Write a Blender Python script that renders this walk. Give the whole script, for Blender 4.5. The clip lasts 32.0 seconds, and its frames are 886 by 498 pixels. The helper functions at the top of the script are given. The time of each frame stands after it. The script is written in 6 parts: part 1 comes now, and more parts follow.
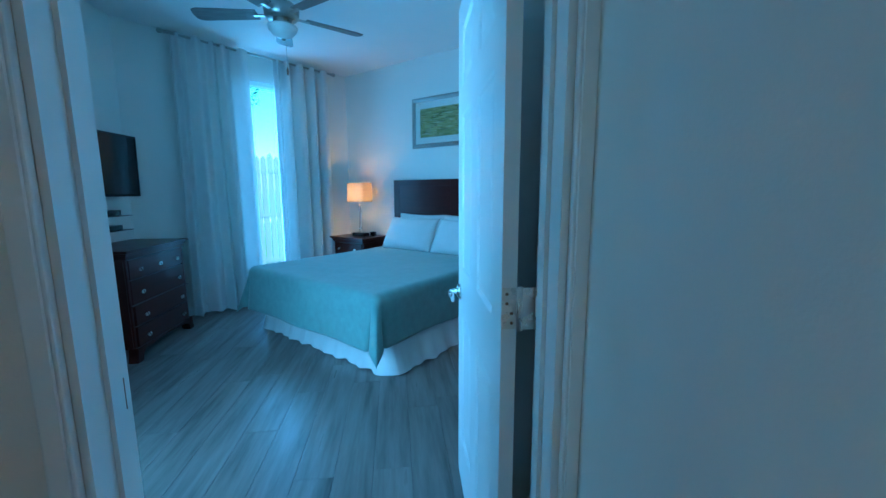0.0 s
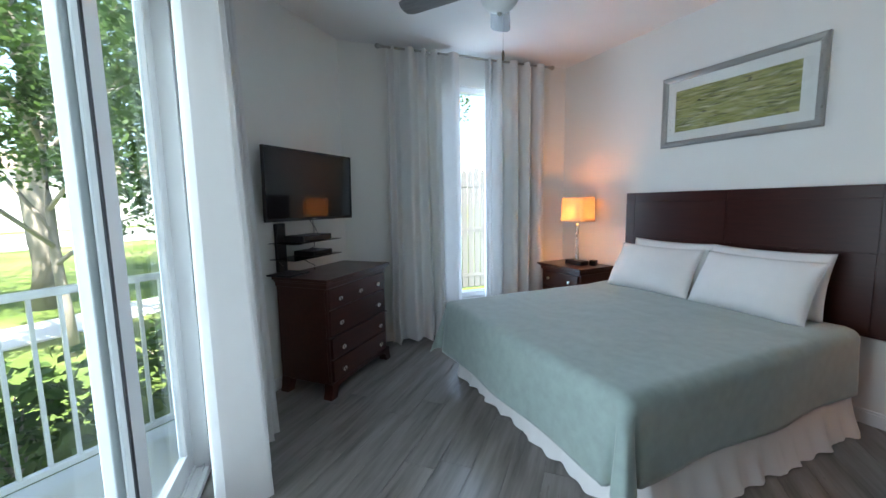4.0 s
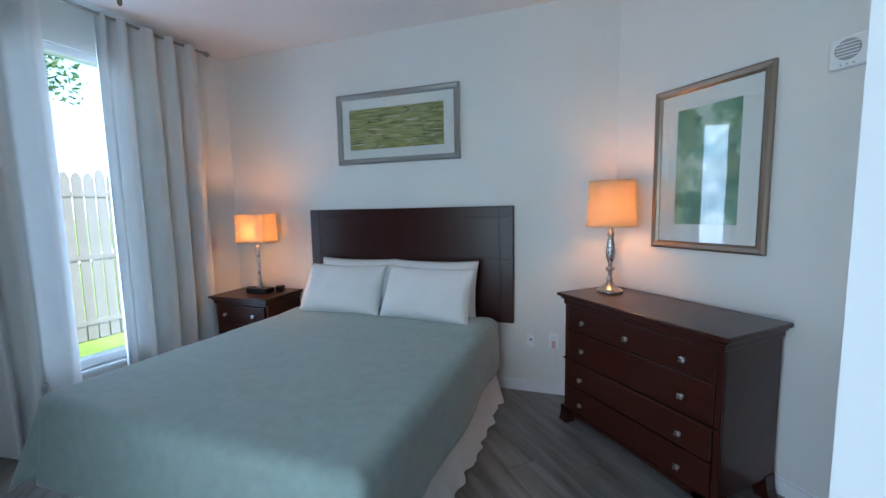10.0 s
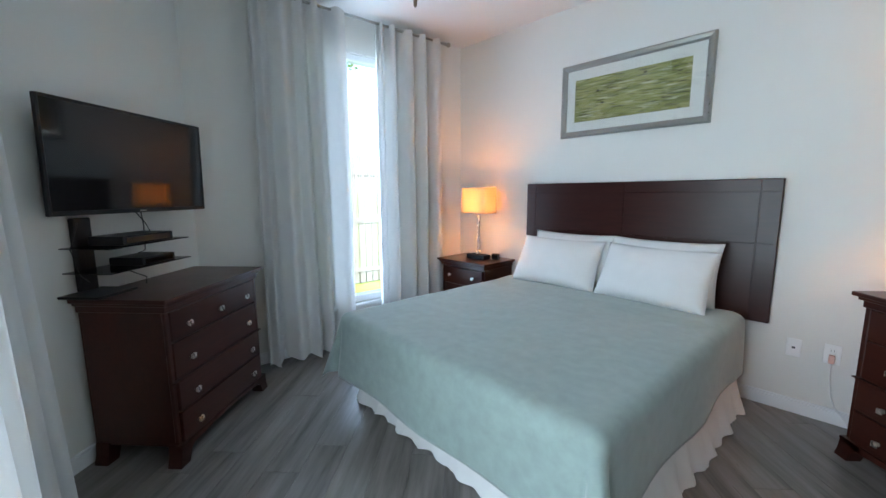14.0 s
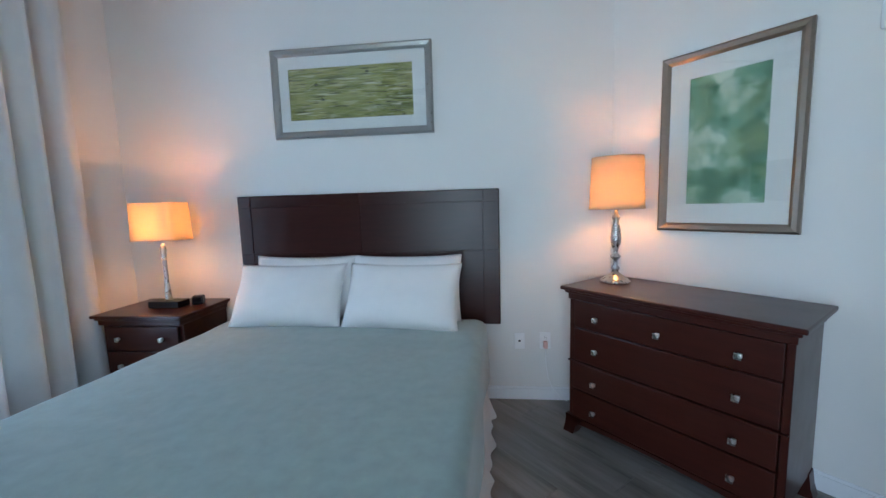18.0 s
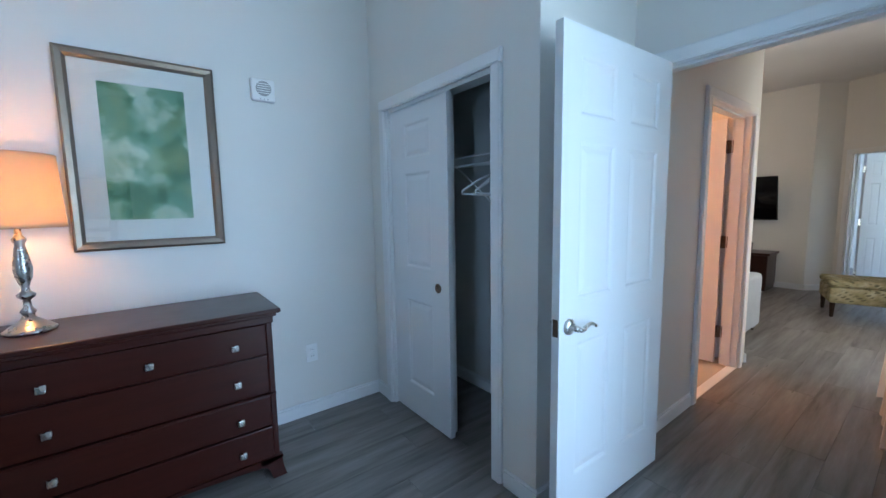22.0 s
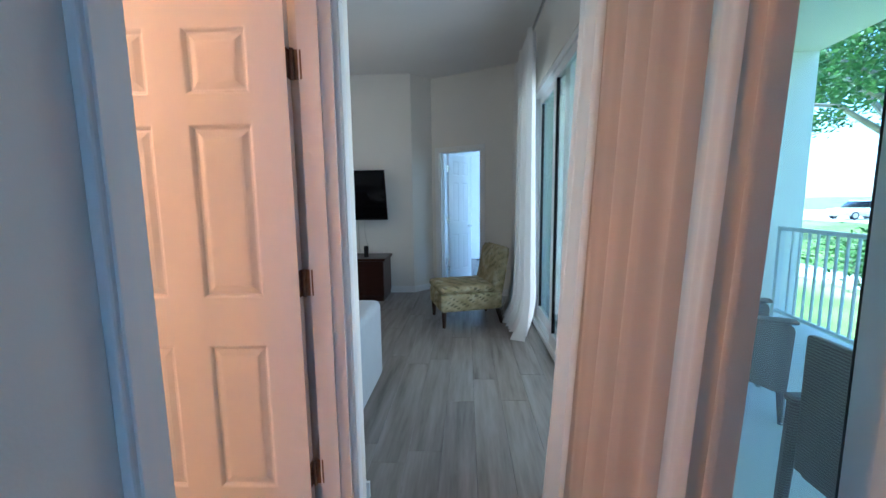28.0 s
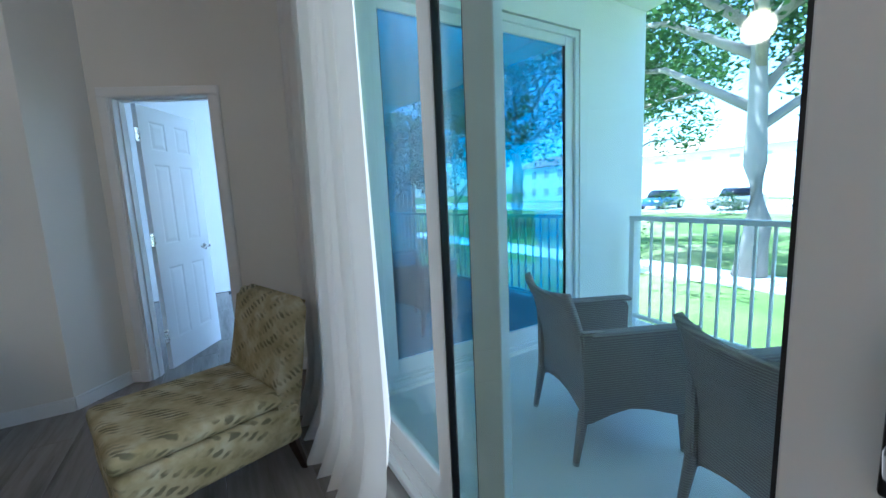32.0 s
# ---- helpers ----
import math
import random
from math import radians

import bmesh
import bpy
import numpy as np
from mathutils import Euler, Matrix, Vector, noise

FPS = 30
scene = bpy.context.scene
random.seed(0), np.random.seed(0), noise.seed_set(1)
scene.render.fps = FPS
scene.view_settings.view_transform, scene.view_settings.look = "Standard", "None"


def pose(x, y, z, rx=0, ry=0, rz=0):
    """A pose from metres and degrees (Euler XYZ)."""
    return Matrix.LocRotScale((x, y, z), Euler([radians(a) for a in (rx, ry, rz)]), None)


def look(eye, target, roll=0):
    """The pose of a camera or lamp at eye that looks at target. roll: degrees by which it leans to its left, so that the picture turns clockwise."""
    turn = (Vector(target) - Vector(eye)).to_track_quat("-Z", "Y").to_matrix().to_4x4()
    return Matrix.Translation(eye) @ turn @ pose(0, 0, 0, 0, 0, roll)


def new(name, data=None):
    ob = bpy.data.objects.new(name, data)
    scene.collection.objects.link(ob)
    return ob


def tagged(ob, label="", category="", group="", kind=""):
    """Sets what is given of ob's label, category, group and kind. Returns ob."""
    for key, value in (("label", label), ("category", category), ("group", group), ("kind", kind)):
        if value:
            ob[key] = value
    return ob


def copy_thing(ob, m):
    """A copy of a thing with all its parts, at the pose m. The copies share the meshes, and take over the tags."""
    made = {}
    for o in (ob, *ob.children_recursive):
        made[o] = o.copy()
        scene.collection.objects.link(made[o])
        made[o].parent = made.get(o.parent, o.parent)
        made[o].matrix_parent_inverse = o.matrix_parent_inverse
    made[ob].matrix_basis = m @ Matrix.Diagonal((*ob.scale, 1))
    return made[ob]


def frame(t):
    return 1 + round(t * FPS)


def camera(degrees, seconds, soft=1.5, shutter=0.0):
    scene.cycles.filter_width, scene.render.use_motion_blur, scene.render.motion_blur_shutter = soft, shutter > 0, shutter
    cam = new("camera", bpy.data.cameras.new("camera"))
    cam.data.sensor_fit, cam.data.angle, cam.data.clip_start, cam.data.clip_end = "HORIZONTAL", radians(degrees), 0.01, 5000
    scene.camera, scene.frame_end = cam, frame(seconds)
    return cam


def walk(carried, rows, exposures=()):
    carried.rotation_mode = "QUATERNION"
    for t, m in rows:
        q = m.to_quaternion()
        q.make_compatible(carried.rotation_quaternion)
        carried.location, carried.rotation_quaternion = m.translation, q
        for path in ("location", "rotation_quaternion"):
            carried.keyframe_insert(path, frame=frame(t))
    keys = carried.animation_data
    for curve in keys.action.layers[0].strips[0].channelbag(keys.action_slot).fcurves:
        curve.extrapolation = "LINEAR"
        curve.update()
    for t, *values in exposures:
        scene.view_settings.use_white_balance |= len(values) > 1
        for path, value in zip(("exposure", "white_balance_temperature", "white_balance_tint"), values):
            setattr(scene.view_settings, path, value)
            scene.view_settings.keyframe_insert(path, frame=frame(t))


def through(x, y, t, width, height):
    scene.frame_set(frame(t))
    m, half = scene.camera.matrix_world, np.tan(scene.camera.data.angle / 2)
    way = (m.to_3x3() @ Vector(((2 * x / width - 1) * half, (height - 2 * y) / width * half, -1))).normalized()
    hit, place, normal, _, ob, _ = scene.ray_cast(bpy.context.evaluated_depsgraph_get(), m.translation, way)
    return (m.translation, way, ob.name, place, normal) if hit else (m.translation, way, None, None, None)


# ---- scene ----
cam = camera(97.5, 32.0, shutter=0.0)
# t, x, y, z, yaw, pitch, roll
ROWS = [
    (0, 0.039, 0.321, 1.313, -6.91, -8.35, -0.27),
    (0.5, -0.113, 0.506, 1.317, -3.69, -8.54, -0.07),
    (1, -0.199, 0.635, 1.337, -2.76, -9.49, -0.21),
    (1.5, -0.204, 0.792, 1.338, 1.10, -9.86, -0.60),
    (2, -0.168, 0.930, 1.341, 6.19, -9.03, -0.86),
    (2.5, -0.188, 1.064, 1.341, 10.71, -8.01, -0.80),
    (3, -0.230, 1.169, 1.351, 15.13, -7.19, -0.89),
    (3.5, -0.242, 1.237, 1.368, 20.12, -6.99, -0.90),
    (5.5, -0.183, 1.489, 1.472, 22.95, -6.18, -1.06),
    (6, -0.286, 1.559, 1.463, 17.35, -5.58, -1.00),
    (6.5, -0.386, 1.601, 1.471, 10.19, -5.78, -0.84),
    (7, -0.438, 1.624, 1.454, 3.05, -5.96, -0.67),
    (7.5, -0.399, 1.655, 1.455, -2.62, -6.21, -0.71),
    (8, -0.360, 1.693, 1.472, -7.66, -6.49, -0.96),
    (8.5, -0.289, 1.728, 1.442, -11.82, -5.80, -0.65),
    (9, -0.265, 1.752, 1.459, -16.16, -5.97, -0.87),
    (9.5, -0.275, 1.767, 1.454, -20.63, -5.84, -1.04),
    (10, -0.307, 1.772, 1.445, -23.77, -5.76, -1.13),
    (10.5, -0.351, 1.766, 1.438, -24.92, -5.78, -1.12),
    (11, -0.371, 1.761, 1.418, -23.05, -5.81, -1.00),
    (11.5, -0.405, 1.754, 1.428, -20.08, -6.38, -0.94),
    (12, -0.435, 1.750, 1.435, -16.04, -7.01, -0.98),
    (12.5, -0.480, 1.755, 1.418, -11.42, -7.38, -0.71),
    (13, -0.488, 1.744, 1.409, -5.91, -8.12, -0.68),
    (13.5, -0.536, 1.748, 1.382, -0.48, -8.09, -0.40),
    (15.5, -0.389, 1.762, 1.383, 9.37, -9.11, -0.71),
    (16, -0.351, 1.811, 1.374, 3.81, -9.80, -1.23),
    (16.5, -0.402, 1.927, 1.368, -5.00, -9.63, -1.64),
    (17, -0.503, 2.036, 1.373, -15.88, -8.30, -2.01),
    (17.5, -0.459, 2.197, 1.387, -26.30, -7.36, -2.23),
    (18, -0.426, 2.404, 1.371, -35.79, -6.56, -1.70),
    (18.5, -0.456, 2.582, 1.365, -45.77, -7.44, -1.18),
    (19, -0.568, 2.772, 1.375, -54.81, -7.79, -1.13),
    (19.5, -0.554, 2.887, 1.336, -65.59, -7.02, -1.41),
    (20, -0.424, 3.015, 1.348, -79.21, -6.91, -1.71),
    (20.5, -0.397, 3.085, 1.370, -92.97, -6.73, -1.56),
    (21, -0.440, 3.194, 1.374, -105.75, -6.31, -1.19),
    (21.5, -0.524, 3.247, 1.380, -117.05, -6.12, -1.05),
    (22, -0.582, 3.237, 1.371, -127.42, -6.20, -0.96),
    (22.5, -0.607, 3.183, 1.365, -136.67, -6.74, -1.39),
    (23, -0.618, 3.081, 1.363, -145.03, -6.75, -1.93),
    (23.5, -0.641, 2.935, 1.347, -150.71, -6.69, -2.36),
    (24, -0.673, 2.829, 1.332, -154.52, -7.23, -2.52),
    (24.5, -0.611, 2.718, 1.310, -157.79, -8.00, -2.24),
    (25, -0.466, 2.495, 1.307, -161.95, -8.31, -1.55),
    (25.5, -0.431, 2.237, 1.296, -164.34, -8.04, -1.15),
    (27.5, -0.062, 1.114, 1.326, -173.53, -6.84, -0.79),
    (28, -0.049, 0.833, 1.339, -176.48, -7.14, -0.74),
    (28.5, 0.054, 0.513, 1.343, -179.97, -7.13, -0.47),
    (29, 0.099, 0.216, 1.360, -181.10, -7.18, -0.59),
    (29.5, 0.116, -0.090, 1.395, 177.56, -6.71, -0.51),
    (30, 0.135, -0.412, 1.366, 175.22, -7.49, -0.98),
    (30.5, 0.156, -0.703, 1.372, 172.42, -8.68, -1.34),
    (31, 0.057, -0.995, 1.323, 168.88, -7.40, -1.74),
    (31.5, -0.084, -1.218, 1.317, 160.67, -7.46, -1.78),
    (32, -0.162, -1.460, 1.275, 149.4, -7.85, -2.6),
]

# seconds, stops, kelvin, tint
EXPOSURES = [(0.0, 2.05, 3650, -18), (0.5, 2.2, 4300, -8), (1.0, 2.3, 5000, -2), (2.0, 2.1, 5900, 10), (3.0, 2.35, 6900, 18), (6.0, 2.45, 6900, 16), (7.0, 2.62, 7700, 17), (8.0, 2.48, 7800, 17), (9.0, 2.3, 6800, 14), (10.0, 2.12, 6250, 14), (11.0, 2.12, 6700, 14),
             (12.0, 2.25, 7000, 16), (13.0, 2.5, 6650, 16), (16.0, 2.85, 7700, 17), (17.0, 2.55, 6600, 15), (18.0, 2.35, 6200, 14), (20.0, 2.55, 6300, 13), (21.0, 2.45, 6150, 13), (22.0, 2.45, 5600, 12), (23.0, 2.2, 4950, 8), (24.0, 2.05, 6500, 14), (25.0, 2.05, 6000, 13), (25.5, 2.1, 5500, 12), (27.5, 2.45, 4600, 4), (28.0, 2.42, 4450, 2),
             (29.0, 2.3, 3850, -14), (30.0, 2.3, 3750, -14), (30.5, 2.5, 4500, 0), (31.0, 2.6, 5100, 4), (32.0, 2.45, 4600, 5)]

walk(cam, [(t, pose(x, y, z, 90 + pitch, 0, yaw) @ pose(0, 0, 0, 0, 0, roll)) for t, x, y, z, yaw, pitch, roll in ROWS], EXPOSURES)

# ---- world, sun and lamps ----
world = bpy.data.worlds.new("sky")
scene.world = world
world.use_nodes = True
wn = world.node_tree
sky = wn.nodes.new("ShaderNodeTexSky")
sky.sky_type = "NISHITA"
sky.sun_disc = False
sky.sun_elevation, sky.sun_rotation = radians(63), radians(129)
wn.nodes["Background"].inputs["Strength"].default_value = 0.15
wn.links.new(sky.outputs["Color"], wn.nodes["Background"].inputs["Color"])
sun = new("sun", bpy.data.lights.new("sun", "SUN"))
sun.data.energy, sun.data.angle, sun.data.color = 5.0, radians(0.6), (1.0, 0.95, 0.87)
sun.matrix_world = look((0, 0, 30), (-0.35, 0.28, 30 - 0.9))


def window_light(name, m, w, h, watts, color, spread=180):
    """Sky light that enters through a glazed opening; shines along -z of m."""
    d = bpy.data.lights.new(name, "AREA")
    d.shape, d.size, d.size_y, d.energy, d.color = "RECTANGLE", w, h, watts, color
    d.spread = radians(spread)
    ob = new(name, d)
    ob.matrix_world = m
    return ob


def bulb(name, p, watts, color, size=0.03):
    d = bpy.data.lights.new(name, "POINT")
    d.energy, d.color, d.shadow_soft_size = watts, color, size
    ob = new(name, d)
    ob.location = p
    return ob


DAY = (0.62, 0.78, 1.0)
# warmer than the daylight, to turn the living room walls beige
LIVING_WARM = (0.97, 0.82, 0.66)


# area lamps for daylight that balcony and garden send in through the glazed openings
def opening_frame(p, q, s, z, out):
    d = Vector((q[0] - p[0], q[1] - p[1], 0)).normalized()
    return pose(p[0], p[1], 0, 0, 0, math.degrees(math.atan2(d.y, d.x))) @ pose(s, out, z, -90, 0, 0)


window_light("slider_daylight", opening_frame((-0.90, 1.17), (-2.49, 3.07), 1.0, 1.25, 0.17), 1.85, 2.3, 13.0, DAY, 150)
window_light("window_daylight", opening_frame((-2.49, 4.42), (-0.62, 6.13), 1.33, 1.48, -0.02), 0.62, 2.1, 7.0, (0.45, 0.69, 1.0))
# stands in for daylight here, with added warmth for the room
window_light("living_daylight", pose(-0.77, -2.1, 1.25, 0, -90, 0), 2.3, 2.45, 7.0, LIVING_WARM, 160)
window_light("second_daylight", pose(-2.0, -3.93, 1.25, -90, 0, 0), 1.8, 2.3, 38, DAY)

# ---- materials ----
def mat(name, build):
    m = bpy.data.materials.new(name)
    m.use_nodes = True
    nt = m.node_tree
    nt.nodes.clear()
    out = nt.nodes.new("ShaderNodeOutputMaterial")
    sh = build(nt)
    nt.links.new(sh, out.inputs["Surface"])
    return m


def coords(nt, scale=(1, 1, 1), rot=(0, 0, 0), which="Object"):
    tc = nt.nodes.new("ShaderNodeTexCoord")
    mp = nt.nodes.new("ShaderNodeMapping")
    mp.inputs["Scale"].default_value = scale
    mp.inputs["Rotation"].default_value = rot
    nt.links.new(tc.outputs[which], mp.inputs["Vector"])
    return mp.outputs["Vector"]


def noise_tex(nt, vec, scale, detail=4, rough=0.55):
    n = nt.nodes.new("ShaderNodeTexNoise")
    n.inputs["Scale"].default_value = scale
    n.inputs["Detail"].default_value = detail
    n.inputs["Roughness"].default_value = rough
    nt.links.new(vec, n.inputs["Vector"])
    return n.outputs["Fac"]


def ramp(nt, fac, stops):
    r = nt.nodes.new("ShaderNodeValToRGB")
    el = r.color_ramp.elements
    while len(el) < len(stops):
        el.new(0.5)
    for e, (p, c) in zip(el, stops):
        e.position = p
        e.color = (*c, 1)
    nt.links.new(fac, r.inputs["Fac"])
    return r.outputs["Color"]


def bump(nt, fac, strength, distance=0.002):
    b = nt.nodes.new("ShaderNodeBump")
    b.inputs["Strength"].default_value = strength
    b.inputs["Distance"].default_value = distance
    nt.links.new(fac, b.inputs["Height"])
    return b.outputs["Normal"]


def principled(nt, color=None, rough=0.5, metal=0.0, normal=None, spec=0.5, **more):
    p = nt.nodes.new("ShaderNodeBsdfPrincipled")
    if isinstance(color, tuple):
        p.inputs["Base Color"].default_value = (*color, 1)
    elif color is not None:
        nt.links.new(color, p.inputs["Base Color"])
    if isinstance(rough, (int, float)):
        p.inputs["Roughness"].default_value = rough
    else:
        nt.links.new(rough, p.inputs["Roughness"])
    p.inputs["Metallic"].default_value = metal
    p.inputs["Specular IOR Level"].default_value = spec
    if normal is not None:
        nt.links.new(normal, p.inputs["Normal"])
    for key, value in more.items():
        p.inputs[key.replace("_", " ")].default_value = value
    return p.outputs["BSDF"]


def tint(c, k):
    return tuple(min(1.0, v * k) for v in c)


def painted(name, c, rough=0.6, grain=140, strength=0.12, vary=0.06, spec=0.4):
    def build(nt):
        v = coords(nt)
        big = noise_tex(nt, v, 1.3, 3)
        col = ramp(nt, big, [(0.3, tint(c, 1 - vary)), (0.7, tint(c, 1 + vary * 0.4))])
        fine = noise_tex(nt, v, grain, 3)
        return principled(nt, col, rough, normal=bump(nt, fine, strength, 0.003), spec=spec)
    return mat(name, build)


def wood(name, dark, light, rough=0.3, along=(1, 8, 8), scale=6.0, strength=0.08, coat=0.0):
    def build(nt):
        v = coords(nt, along)
        g = noise_tex(nt, v, scale, 6, 0.65)
        col = ramp(nt, g, [(0.3, dark), (0.72, light)])
        v2 = coords(nt)
        r = ramp(nt, noise_tex(nt, v2, 5, 3), [(0.3, (rough * 0.92,) * 3), (0.7, (rough * 1.1,) * 3)])
        return principled(nt, col, r, normal=bump(nt, g, strength, 0.001), spec=0.28, Coat_Weight=coat, Coat_Roughness=0.2)
    return mat(name, build)


def cloth(name, c, weave=900, rough=0.9, vary=0.1, strength=0.25, blotch=7.0, through=0.0, sheen=0.2):
    def build(nt):
        v = coords(nt)
        b = noise_tex(nt, v, blotch, 5)
        col = ramp(nt, b, [(0.28, tint(c, 1 - vary)), (0.72, tint(c, 1 + vary))])
        w = noise_tex(nt, v, weave, 2)
        n = bump(nt, w, strength, 0.001)
        p = principled(nt, col, rough, normal=n, spec=0.15, Sheen_Weight=sheen)
        if not through:
            return p
        t = nt.nodes.new("ShaderNodeBsdfTranslucent")
        nt.links.new(col, t.inputs["Color"])
        m = nt.nodes.new("ShaderNodeMixShader")
        m.inputs["Fac"].default_value = through
        nt.links.new(p, m.inputs[1])
        nt.links.new(t.outputs["BSDF"], m.inputs[2])
        return m.outputs["Shader"]
    return mat(name, build)


def metal(name, c, rough=0.3, vary=0.3):
    def build(nt):
        v = coords(nt)
        r = ramp(nt, noise_tex(nt, v, 40, 3), [(0.3, (rough * (1 - vary),) * 3), (0.7, (rough * (1 + vary),) * 3)])
        return principled(nt, c, r, 1.0)
    return mat(name, build)


def plain(name, c, rough=0.5, spec=0.5, **more):
    return mat(name, lambda nt: principled(nt, c, rough, spec=spec, **more))


def clear_glass(name, color=(0.95, 0.98, 0.97), rough=0.0, mixed=0.0, gloss=(0.8, 0.8, 0.8)):
    """Thin pane: light passes straight through, gloss rises at a glancing angle."""
    def build(nt):
        t = nt.nodes.new("ShaderNodeBsdfTransparent")
        t.inputs["Color"].default_value = (*color, 1)
        g = nt.nodes.new("ShaderNodeBsdfGlossy")
        g.inputs["Roughness"].default_value = rough
        g.inputs["Color"].default_value = (*gloss, 1)
        f = nt.nodes.new("ShaderNodeLayerWeight")
        f.inputs["Blend"].default_value = 0.5
        p = nt.nodes.new("ShaderNodeMath")
        p.operation = "POWER"
        p.inputs[1].default_value = 4.0
        nt.links.new(f.outputs["Facing"], p.inputs[0])
        a = nt.nodes.new("ShaderNodeMath")
        a.operation = "MULTIPLY_ADD"
        a.inputs[1].default_value = 0.55
        a.inputs[2].default_value = 0.03 + mixed
        nt.links.new(p.outputs["Value"], a.inputs[0])
        m = nt.nodes.new("ShaderNodeMixShader")
        nt.links.new(a.outputs["Value"], m.inputs["Fac"])
        nt.links.new(t.outputs["BSDF"], m.inputs[1])
        nt.links.new(g.outputs["BSDF"], m.inputs[2])
        return m.outputs["Shader"]
    return mat(name, build)


def glow(name, c, strength):
    def build(nt):
        e = nt.nodes.new("ShaderNodeEmission")
        e.inputs["Color"].default_value = (*c, 1)
        e.inputs["Strength"].default_value = strength
        return e.outputs["Emission"]
    return mat(name, build)


M_WALL = painted("wall_paint", (0.76, 0.745, 0.70), 0.62, 170, 0.10, 0.03)
M_CEIL = painted("ceiling_paint", (0.80, 0.79, 0.78), 0.8, 60, 0.25, 0.03)
M_TRIM = painted("trim_paint", (0.80, 0.81, 0.81), 0.3, 90, 0.03, 0.02, 0.5)
M_DOOR = painted("door_paint", (0.80, 0.81, 0.82), 0.28, 120, 0.05, 0.02, 0.5)


def _floor(nt):
    v = coords(nt, (7, 0.6, 7))
    info = nt.nodes.new("ShaderNodeObjectInfo")
    add = nt.nodes.new("ShaderNodeVectorMath")
    add.operation = "ADD"
    nt.links.new(v, add.inputs[0])
    mul = nt.nodes.new("ShaderNodeMath")
    mul.operation = "MULTIPLY"
    mul.inputs[1].default_value = 37.0
    nt.links.new(info.outputs["Random"], mul.inputs[0])
    nt.links.new(mul.outputs["Value"], add.inputs[1])
    g = noise_tex(nt, add.outputs["Vector"], 2.2, 7, 0.62)
    col = ramp(nt, g, [(0.26, (0.070, 0.061, 0.053)), (0.42, (0.170, 0.154, 0.138)), (0.60, (0.240, 0.222, 0.203)), (0.78, (0.315, 0.296, 0.275))])
    mix = nt.nodes.new("ShaderNodeMix")
    mix.data_type = "RGBA"
    mix.blend_type = "MULTIPLY"
    mix.inputs["Factor"].default_value = 1.0
    tone = ramp(nt, info.outputs["Random"], [(0.0, (0.90, 0.90, 0.91)), (1.0, (1.0, 0.99, 0.97))])
    nt.links.new(col, mix.inputs["A"])
    nt.links.new(tone, mix.inputs["B"])
    r = ramp(nt, g, [(0.3, (0.36,) * 3), (0.75, (0.26,) * 3)])
    return principled(nt, mix.outputs["Result"], r, normal=bump(nt, g, 0.12, 0.001), spec=0.5)


M_FLOOR = mat("vinyl_plank", _floor)
M_CHERRY = wood("dark_cherry", (0.026, 0.0048, 0.0034), (0.042, 0.0084, 0.0054), 0.32, (1, 9, 9), 5, 0.04, 0.10)
M_CHERRY2 = wood("red_cherry", (0.032, 0.0066, 0.0042), (0.050, 0.0105, 0.0062), 0.30, (1, 9, 9), 4, 0.02, 0.16)
M_CHERRY3 = wood("brown_cherry", (0.021, 0.0070, 0.0045), (0.034, 0.0120, 0.0078), 0.32, (1, 9, 9), 4, 0.02, 0.10)
M_SPREAD = cloth("sage_spread", (0.265, 0.335, 0.305), 500, 0.92, 0.10, 0.4, 16, 0.0, 0.5)
M_LINEN = cloth("white_linen", (0.78, 0.77, 0.75), 700, 0.9, 0.03, 0.2, 6)
M_CURTAIN = cloth("white_curtain", (0.70, 0.69, 0.67), 420, 0.92, 0.03, 0.35, 9, 0.07)
M_SHEER = cloth("sheer_curtain", (0.72, 0.71, 0.69), 420, 0.92, 0.015, 0.35, 9, 0.20)
# white cloth with the hall's warm light mixed into its colour
M_WARM_LIT = cloth("warm_lit_curtain", (0.52, 0.445, 0.38), 300, 0.92, 0.02, 0.35, 9, 0.08)
M_NICKEL = metal("satin_nickel", (0.72, 0.70, 0.66), 0.28)
M_BRONZE = metal("aged_bronze", (0.20, 0.14, 0.10), 0.42)
M_FRAME = metal("pewter_frame", (0.42, 0.41, 0.38), 0.36)
M_BLACK = plain("black_plastic", (0.006, 0.006, 0.007), 0.35, 0.3)
M_SCREEN = plain("tv_screen", (0.004, 0.004, 0.005), 0.06, 0.4)
M_ALU = painted("white_aluminium", (0.76, 0.77, 0.77), 0.35, 60, 0.02, 0.02)
M_GREYALU = painted("grey_stile", (0.42, 0.42, 0.41), 0.4, 60, 0.02, 0.03)
M_GASKET = plain("black_gasket", (0.01, 0.01, 0.012), 0.6)
M_GLASS = clear_glass("window_glass", (0.90, 0.96, 0.95))
M_TINT = clear_glass("tinted_glass", (0.20, 0.40, 0.52), 0.0, 0.22, (0.40, 0.68, 0.90))
M_STUCCO = painted("stucco", (0.86, 0.85, 0.80), 0.85, 45, 0.5, 0.04)
M_CONCRETE = painted("balcony_concrete", (0.70, 0.69, 0.66), 0.6, 70, 0.3, 0.08)
M_TILE = painted("bath_tile", (0.55, 0.48, 0.38), 0.25, 30, 0.05, 0.06)
M_PLASTIC = plain("white_plastic", (0.86, 0.86, 0.845), 0.35)
M_DARK = plain("dark_recess", (0.03, 0.03, 0.03), 0.8)


